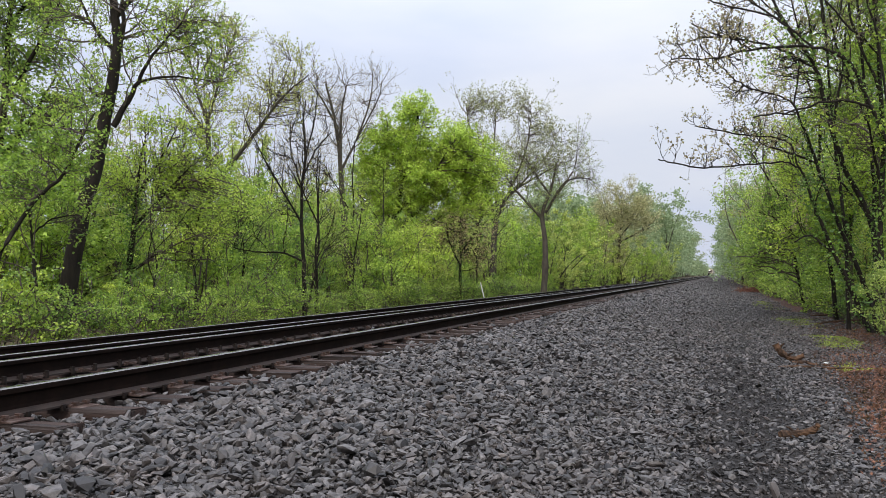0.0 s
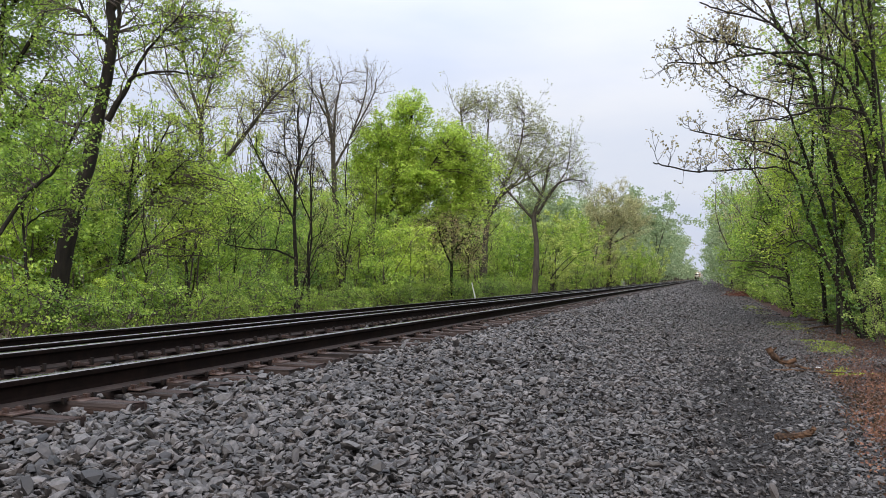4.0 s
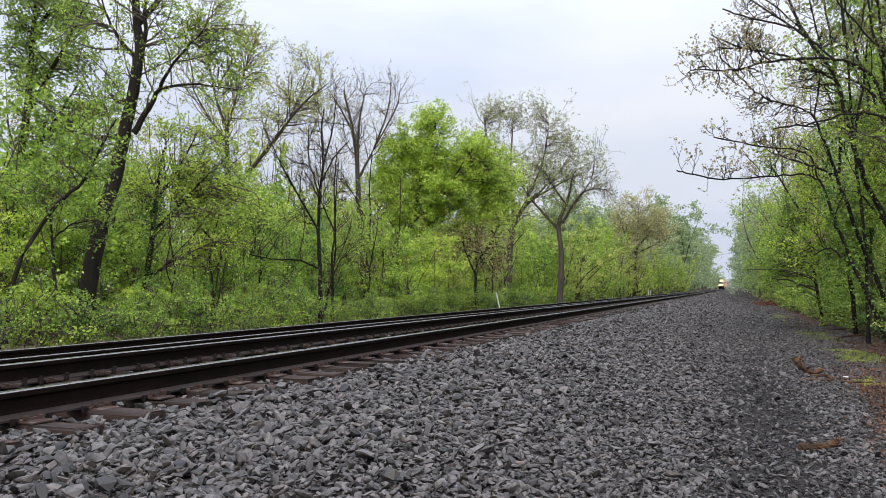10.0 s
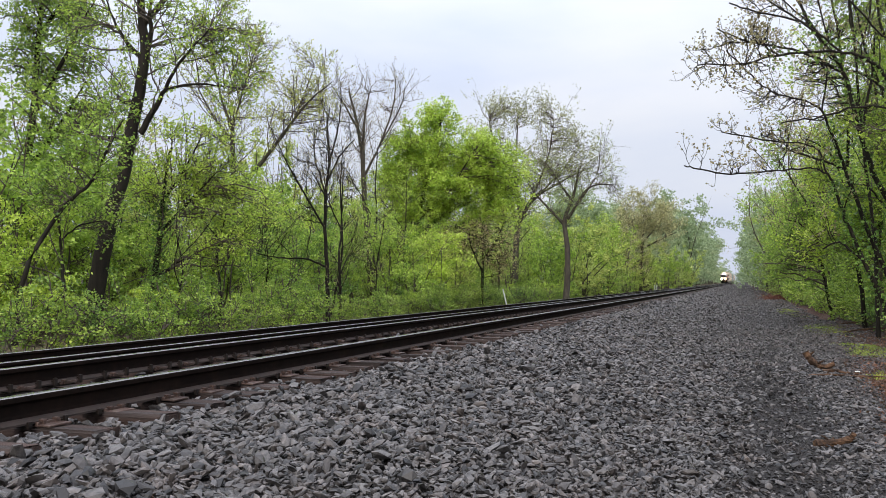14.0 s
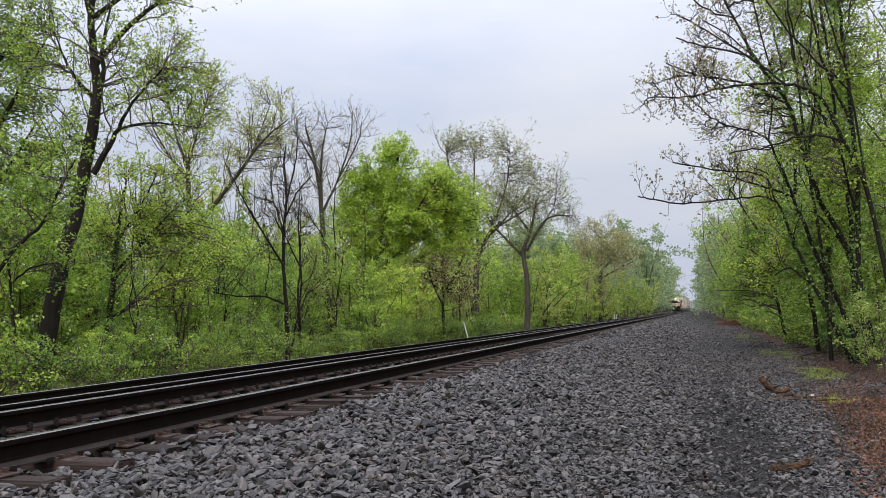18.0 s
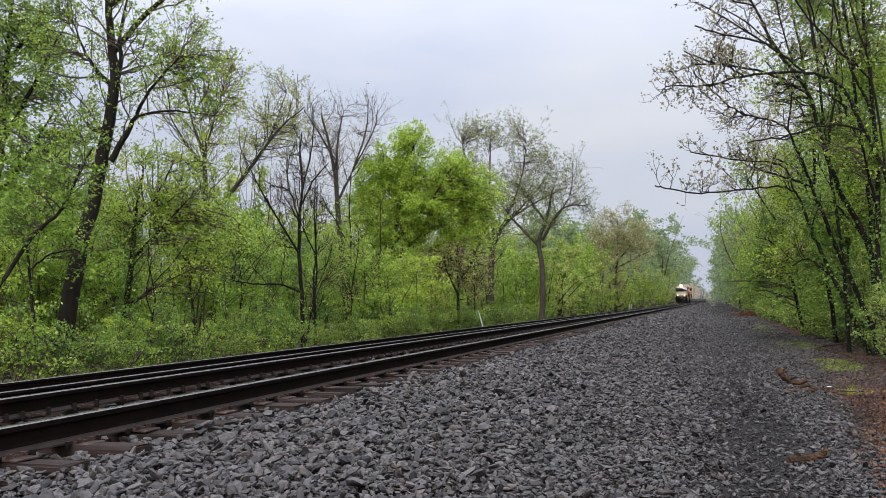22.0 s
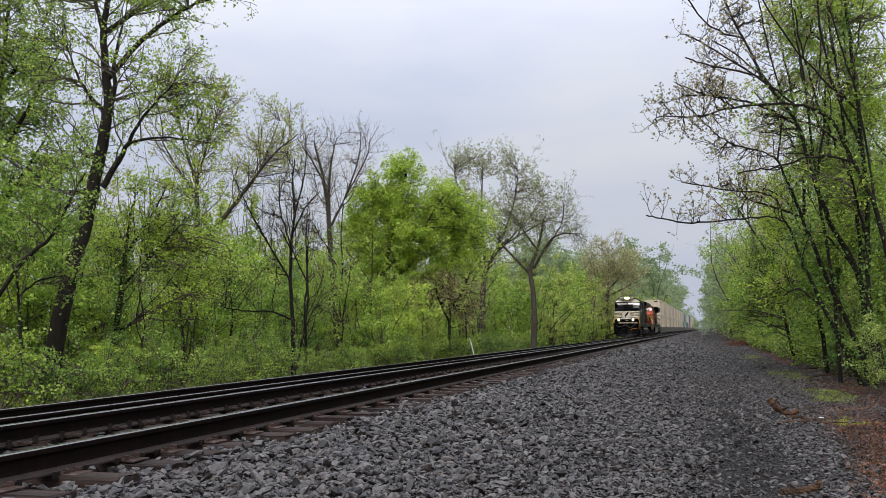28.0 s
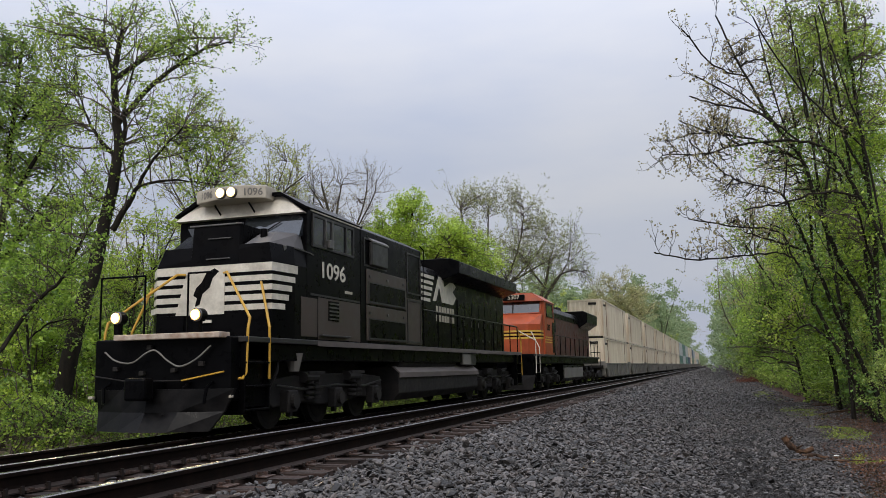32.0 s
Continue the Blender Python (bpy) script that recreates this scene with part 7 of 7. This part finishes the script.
    part("horn", pipe([(-0.3, 9.0, 4.56), (-0.3, 9.0, 4.75), (-0.3, 8.6, 4.78)], 0.05, 8), MAT_GRIME, lo)
    # below the deck
    tank = prism([(-1.25, 0.32), (1.25, 0.32), (1.42, 0.5), (1.42, 1.02), (1.25, 1.18), (-1.25, 1.18), (-1.42, 1.02), (-1.42, 0.5)], "y", 8.0, 15.4, 0.02)
    part("fuel_tank", tank, MAT_GRIME, lo, "dusty dark fuel tank")
    for s in (-1, 1):
        part("air_reservoir", rod((s * 1.2, 8.2, 1.28), (s * 1.2, 13.2, 1.28), 0.15, 14), MAT_GRIME, lo)
        part("tank_skirt", prism([(s * 1.2, 1.2), (s * 1.26, 1.2), (s * 1.46, 1.03), (s * 1.46, 0.9), (s * 1.43, 0.9), (s * 1.42, 1.02)], "y", 8.0, 15.4), MAT_SILL, lo, "dusty brown tank shoulder")
        part("battery_box", box(*sorted((s * 1.2, s * 1.44)), 14.0, 15.2, 1.2, 1.6, 0.02), MAT_GREYBLACK, lo)
        part("sand_pipe", pipe([(s * 1.3, 2.0, 1.6), (s * 1.32, 1.9, 1.1), (s * 1.1, 1.7, 0.5)], 0.03), MAT_GRIME, lo)
        part("sand_box", rod((s * 1.3, 2.6, 1.45), (s * 1.3, 2.6, 1.1), 0.18, 12, 0.1), MAT_WELL, lo)
    # Plain dark boxes added to shut out daylight beneath the deck.
    for mid in (4.6, 18.5):
        part("underbody_filler", box(-0.62, 0.62, mid - 2.7, mid + 2.7, 0.3, 1.32, 0.05), MAT_GRIME, lo)
    loco_truck(lo, 4.6)
    loco_truck(lo, 18.5)
    coupler(lo, 21.9, 1)
    ROLLING.append((lo, 0.0, 0.0))
    return lo


def orange_locomotive(at):
    """The second unit: an orange six-axle diesel; y = 0 at its front ledge."""
    lo = tagged(new("diesel_locomotive"), "weathered orange and black diesel locomotive coupled second", "locomotive", "locomotives")
    part("underframe", box(-1.42, 1.42, 0.4, 21.4, 1.28, 1.6, 0.02), MAT_BLACK, lo)
    part("deck", box(-1.52, 1.52, 0.3, 21.4, 1.6, 1.7, 0.015), MAT_GREYBLACK, lo)
    part("pilot_plate", box(-1.4, 1.4, 0.12, 0.4, 0.6, 1.7, 0.03), MAT_BLACK, lo)
    part("snow_plough", add_loft(bmesh.new(), [(-1.38, 0.0), (0, -0.3), (1.38, 0.0), (1.34, 0.1), (0, -0.2), (-1.34, 0.1)], 0.12,
                                 [(-1.5, 0.1), (0, -0.1), (1.5, 0.1), (1.48, 0.2), (0, 0.02), (-1.48, 0.2)], 0.75), MAT_GRIME, lo)
    plan = [(-1.42, 1.9), (-0.95, 1.3), (0.95, 1.3), (1.42, 1.9), (1.42, 2.8), (-1.42, 2.8)]
    nose = part("nose", add_loft(bmesh.new(), plan, 1.7, plan, 3.1), MAT_ORANGE, lo)
    part("nose_top", add_loft(bmesh.new(), plan, 3.1, [(-1.42, 2.4), (-0.9, 2.2), (0.9, 2.2), (1.42, 2.4), (1.42, 2.8), (-1.42, 2.8)], 3.62), MAT_ORANGE, lo)
    rim = [(-1.427, 2.6), (-1.427, 1.897), (-0.955, 1.293), (0.955, 1.293), (1.427, 1.897), (1.427, 2.6), (1.3, 2.6), (-1.3, 2.6)]
    for z in (2.74, 2.58, 2.42):
        part("stripe", add_prism(bmesh.new(), rim, "z", z, z + 0.075), MAT_ORANGE_YELLOW, nose, "thin yellow stripe")
    for z in (2.67, 2.51):
        part("stripe", add_prism(bmesh.new(), rim, "z", z, z + 0.05), MAT_BLACK, nose, "thin black stripe")
    shell = [(-1.5, 1.7), (1.5, 1.7), (1.5, 4.2), (0.9, 4.58), (-0.9, 4.58), (-1.5, 4.2)]
    cab = part("cab", prism(shell, "y", 2.6, 5.0, 0.02), MAT_ORANGE, lo)
    part("cab_roof", prism([(-1.52, 4.2), (-0.92, 4.6), (0.92, 4.6), (1.52, 4.2), (1.54, 4.24), (0.93, 4.65), (-0.93, 4.65), (-1.54, 4.24)], "y", 2.5, 5.02), MAT_ORANGE, cab)
    bm = bmesh.new()
    pane = [bm.verts.new((x, 2.42 + (z - 3.68) * 0.3, z)) for x, z in ((-1.28, 3.68), (1.28, 3.68), (1.3, 4.22), (-1.3, 4.22))]
    rear = [bm.verts.new((x, 2.598, z)) for x, z in ((-1.28, 3.68), (1.28, 3.68), (1.3, 4.22), (-1.3, 4.22))]
    bm.faces.new(pane)
    bm.faces.new(rear)
    for i in range(4):
        bm.faces.new((pane[i], pane[(i + 1) % 4], rear[(i + 1) % 4], rear[i]))
    ws = part("windscreen", bm, MAT_WINDSCREEN, cab, "pale sky-reflecting windscreen")
    for a, b in (((-1.32, 3.66), (1.32, 3.66)), ((1.32, 3.66), (1.36, 4.26)), ((1.36, 4.26), (-1.36, 4.26)), ((0, 3.66), (0, 4.26))):
        part("window_trim", rod((a[0], 2.41 + (a[1] - 3.68) * 0.3, a[1]), (b[0], 2.41 + (b[1] - 3.68) * 0.3, b[1]), 0.03, 6), MAT_GRIME if a[0] == b[0] else MAT_ORANGE, ws)
    part("cab_brow", add_loft(bmesh.new(), [(-1.45, 2.36), (1.45, 2.36), (1.5, 2.62), (-1.5, 2.62)], 4.24, [(-0.9, 2.44), (0.9, 2.44), (0.9, 2.62), (-0.9, 2.62)], 4.62), MAT_ORANGE, cab, "orange brow over the windscreen")
    nb = part("number_box", box(-0.42, 0.62, 2.26, 2.5, 4.3, 4.56, 0.02), MAT_BLACK, lo, "black number box")
    hung("box_number", NUMBER_SECOND, nb, "pale painted number", Matrix.LocRotScale((0.1, 2.252, 4.43), Euler((radians(90), 0, 0)), (1.25, 1.25, 1.0)))
    for s in (-1, 1):
        w = side_frame(cab, "side_window", s, 1.5, 3.0, 4.6, 3.5, 4.15, 0.05, MAT_BLACK, 0.03)
        part("window_pane", box(*sorted((s * 1.501, s * 1.508)), 3.05, 4.55, 3.55, 4.1, 0), MAT_GLASS_DARK, w)
        part("cab_door", box(*sorted((s * 1.5, s * 1.515)), 4.45, 4.95, 1.8, 3.3, 0.005), MAT_BLACK, cab)
        hung("road_number", NUMBER_SECOND_SIDE, cab, "dark painted number", Matrix.LocRotScale((s * 1.508, 3.5, 2.98), Euler((radians(90), 0, radians(90 * s))), None))
        for z in (2.5, 2.38, 2.26):
            part("stripe", box(*sorted((s * 1.5, s * 1.507)), 2.62, 4.98, z, z + 0.05, 0), MAT_ORANGE_YELLOW, cab, "thin yellow stripe")
        part("step_rail", pipe([(s * 0.7, 0.5, 2.75), (s * 1.5, 0.35, 2.3), (s * 1.5, 0.3, 0.85)], 0.024), MAT_WHITE, lo, "pale step rail")
        part("step_rail", pipe([(s * 1.1, 1.3, 2.75), (s * 1.5, 1.15, 2.0), (s * 1.5, 1.15, 0.85)], 0.024), MAT_WHITE, lo, "pale step rail")
        steps(lo, s, 0.35, 1.15, MAT_BLACK)
        handrail(lo, s, 5.2, 21.0, 11, MAT_BLACK, z0=1.7, z1=2.7)
        part("tank_skirt", box(*sorted((s * 1.38, s * 1.42)), 8.0, 14.4, 0.5, 1.05, 0.01), MAT_WELL, lo, "dusty grey tank side")
        grille(lo, s, 0.97, 5.4, 8.2, 2.9, 3.7, 8, MAT_GRIME)
    part("hood", prism([(-0.95, 1.7), (0.95, 1.7), (0.95, 3.95), (0.75, 4.25), (-0.75, 4.25), (-0.95, 3.95)], "y", 5.0, 20.6, 0.02), MAT_HOOD_MAROON, lo, "dark maroon engine hood")
    part("hood_top", prism([(-0.97, 3.72), (0.97, 3.72), (0.97, 4.0), (0.78, 4.3), (-0.78, 4.3), (-0.97, 4.0)], "y", 5.02, 16.4, 0.01), MAT_BLACK, lo)
    part("radiator_housing", prism([(-0.95, 3.5), (-1.5, 3.85), (-1.55, 4.45), (-1.3, 4.58), (1.3, 4.58), (1.55, 4.45), (1.5, 3.85), (0.95, 3.5)], "y", 16.4, 20.9, 0.02), MAT_BLACK, lo, "black overhanging radiator housing")
    hood_doors(lo, 0.95, [5.6, 6.6, 7.6, 8.6, 9.6], 1.85, 2.75, MAT_HOOD_MAROON)
    hood_doors(lo, 0.95, [14.4, 15.3, 16.2, 17.1, 18.0, 18.9, 19.8], 1.85, 3.2, MAT_HOOD_MAROON)
    part("fuel_tank", prism([(-1.2, 0.32), (1.2, 0.32), (1.38, 0.5), (1.38, 1.2), (-1.38, 1.2), (-1.38, 0.5)], "y", 7.8, 14.6, 0.02), MAT_BLACK, lo)
    part("exhaust_stack", box(-0.4, 0.4, 12.2, 13.4, 4.28, 4.6, 0.03), MAT_GRIME, lo)
    # added dark boxes again, closing the view under this unit
    for mid in (4.3, 17.6):
        part("underbody_filler", box(-0.62, 0.62, mid - 2.7, mid + 2.7, 0.3, 1.3, 0.05), MAT_GRIME, lo)
    loco_truck(lo, 4.3)
    loco_truck(lo, 17.6)
    coupler(lo, 0.2, -1)
    coupler(lo, 21.4, 1)
    ROLLING.append((lo, at, 0.0))


def corrugated(length, width, z0, z1, pitch=0.3, depth=0.036):
    """Ribbed walls all round, open above and below."""
    def wave(a, b):
        n = max(2, int(abs(b - a) / pitch))
        out = []
        for k in range(n):
            t = a + (b - a) * k / n
            step = (b - a) / n
            out += [(t, 0.0), (t + step * 0.38, 0.0), (t + step * 0.5, -depth), (t + step * 0.88, -depth)]
        return out
    w = width / 2
    ring = [(w + d, y) for y, d in wave(0.1, length - 0.1)] + [(x, length + d) for x, d in wave(w - 0.1, -w + 0.1)]
    ring += [(-w - d, y) for y, d in wave(length - 0.1, 0.1)] + [(x, -d) for x, d in wave(-w + 0.1, w - 0.1)]
    v = np.array([(x, y, z) for z in (z0, z1) for x, y in ring])
    n = len(ring)
    i = np.arange(n)
    j = (i + 1) % n
    return v, np.stack([i, j, j + n, i + n], 1)


def container(material, label, length=16.15):
    box_ob = tagged(new("freight_container"), label, "container", "containers on the train")
    width, tall = 2.58, 2.88
    v, q = corrugated(length, width, 0.14, tall - 0.1)
    hung("ribbed_wall", raw_mesh("ribbed_wall", v, q, material, smooth=False), box_ob)
    w = width / 2
    for x in (-w, w):
        for y in (0.0, length):
            part("corner_post", box(x - 0.05 if x > 0 else x - 0.02, x + 0.02 if x > 0 else x + 0.05, y - 0.02 if y == 0 else y - 0.14, y + 0.14 if y == 0 else y + 0.02, 0.0, tall, 0.01), material, box_ob)
        part("top_rail", box(x - 0.04, x + 0.025, 0.1, length - 0.1, tall - 0.12, tall - 0.01, 0.008), material, box_ob)
        part("bottom_rail", box(x - 0.04, x + 0.025, 0.1, length - 0.1, 0.0, 0.16, 0.008), material, box_ob)
        for y in (2.0, length - 2.1):
            part("lift_post", box(x - 0.03, x + 0.025, y, y + 0.14, 0.15, tall - 0.1, 0.006), MAT_RUST if material is MAT_BOX_WHITE else material, box_ob)
    for y in (0.0, length - 0.06):
        part("end_header", box(-w + 0.05, w - 0.05, y - 0.01, y + 0.08, tall - 0.14, tall - 0.01, 0.006), material, box_ob)
    part("roof", box(-w + 0.04, w - 0.04, 0.06, length - 0.06, tall - 0.06, tall - 0.03, 0.005), material, box_ob)
    part("floor", box(-w + 0.04, w - 0.04, 0.06, length - 0.06, 0.03, 0.1, 0.005), MAT_GRIME, box_ob)
    part("marking_bar", box(0.25, 0.85, -0.03, -0.024, tall - 0.42, tall - 0.24, 0), MAT_GRIME, box_ob)
    for s in (-1, 1):
        part("marking_bar", box(*sorted((s * (w + 0.002), s * (w + 0.008))), 0.7, 1.9, tall - 0.5, tall - 0.34, 0), MAT_GRIME, box_ob)
    return box_ob


def bogie(car, mid):
    for k in (-1, 1):
        w = hung("wheelset", WHEELSET, car, "dark steel wheels on an axle", pose(0, mid + k * 0.9, 0.46) @ Matrix.Scale(0.87, 4))
    for s in (-1, 1):
        outline = [(mid - 1.15, 0.42), (mid - 0.6, 0.3), (mid + 0.6, 0.3), (mid + 1.15, 0.42), (mid + 1.1, 0.62), (mid + 0.4, 0.8), (mid - 0.4, 0.8), (mid - 1.1, 0.62)]
        part("side_frame", prism(outline, "x", *sorted((s * 0.95, s * 1.1)), 0.02), MAT_GRIME, car)


def well_car():
    car = tagged(new("well_car"), "dirty steel well car carrying two stacked containers", "freight car", "well cars")
    for s in (-1, 1):
        part("side_sill", prism([(0.75, 0.95), (1.5, 0.3), (17.2, 0.3), (17.95, 0.95), (17.95, 1.24), (0.75, 1.24)], "x", *sorted((s * 1.36, s * 1.5)), 0.015), MAT_WELL, car)
        for k in range(9):
            y = 1.7 + k * 1.88
            part("sill_rib", box(*sorted((s * 1.5, s * 1.55)), y, y + 0.12, 0.34, 1.23, 0.01), MAT_WELL, car)
        part("sill_top", box(*sorted((s * 1.3, s * 1.54)), 0.75, 17.95, 1.24, 1.32, 0.01), MAT_WELL, car)
    part("well_floor", box(-1.36, 1.36, 1.3, 17.4, 0.2, 0.3, 0.01), MAT_GRIME, car)
    for y0, y1 in ((0.02, 1.1), (17.5, 18.58)):
        part("end_platform", box(-1.2, 1.2, y0, y1, 0.98, 1.16, 0.02), MAT_GRIME, car)
        part("end_bulkhead", box(-1.36, 1.36, *((y1 - 0.12, y1) if y0 < 5 else (y0, y0 + 0.12)), 0.4, 1.45, 0.02), MAT_WELL, car)
        for x in (-1.1, 1.1):
            yy = y0 + 0.15 if y0 < 5 else y1 - 0.15
            part("end_rail", pipe([(x, yy, 1.16), (x, yy, 2.1), (x * 0.4, yy, 2.1), (x * 0.4, yy, 1.16)], 0.025), MAT_GRIME, car)
    bogie(car, 0.0)
    return car


NUMBER_BIG = text_mesh("1096", 0.36, MAT_WHITE)
NUMBER_SMALL = text_mesh("1096", 0.15, MAT_WELL)
NUMBER_SECOND = text_mesh("5307", 0.17, MAT_CREAM)
NUMBER_SECOND_SIDE = text_mesh("5307", 0.3, MAT_BLACK)


def build_train():
    black_locomotive()
    orange_locomotive(24.5)
    car0 = well_car()
    boxes = {"white": container(MAT_BOX_WHITE, "dull white ribbed freight container with rust streaks"),
             "grey": container(MAT_BOX_GREY, "pale grey ribbed freight container"),
             "green": container(MAT_BOX_GREEN, "dark green ribbed freight container"),
             "blue": container(MAT_BOX_BLUE, "slate blue ribbed freight container")}
    loads = [("white", "white")] * 7 + [("green", "grey"), ("grey", "green"), ("green", "grey"), ("blue", "white"), ("white", "white"), ("green", "blue"), ("white", "grey"), ("white", "white"), ("grey", "white"), ("green", "white"), ("white", "white")]
    used = set()
    for k, pair in enumerate(loads):
        at = 49.2 + k * 18.6
        car = car0 if k == 0 else copy_thing(car0, Matrix())
        ROLLING.append((car, at, 0.0))
        for level, kind in enumerate(pair):
            first = boxes[kind]
            c = first if kind not in used else copy_thing(first, Matrix())
            used.add(kind)
            ROLLING.append((c, at + 1.25, 0.3 + level * 2.9))


build_train()


# ---- movement ----
FRONT = [(0, 748.0), (6, 606.0), (14, 415.0), (20, 277.0), (23, 208.5), (25.5, 155.0), (27.5, 110.8), (28, 99.9), (29, 77.6), (30, 55.8), (31, 33.9), (31.5, 23.05), (32, 12.1)]


def front_at(t):
    return float(np.interp(t, [r[0] for r in FRONT], [r[1] for r in FRONT]))


def motions():
    """The train comes down the far track; its wheels turn with the way that it goes."""
    for thing, at, lift in ROLLING:
        walk(thing, [(t, pose(TRACK_X, y + at, TRACK_Z + lift)) for t, y in FRONT])
    ticks = [k / FPS for k in range(int(32 * FPS) + 1)]
    for wheel, y, r in WHEELS[:6]:
        walk(wheel, [(t, pose(0, y, r, math.degrees((748.0 - front_at(t)) / r) % 360)) for t in ticks])


motions()
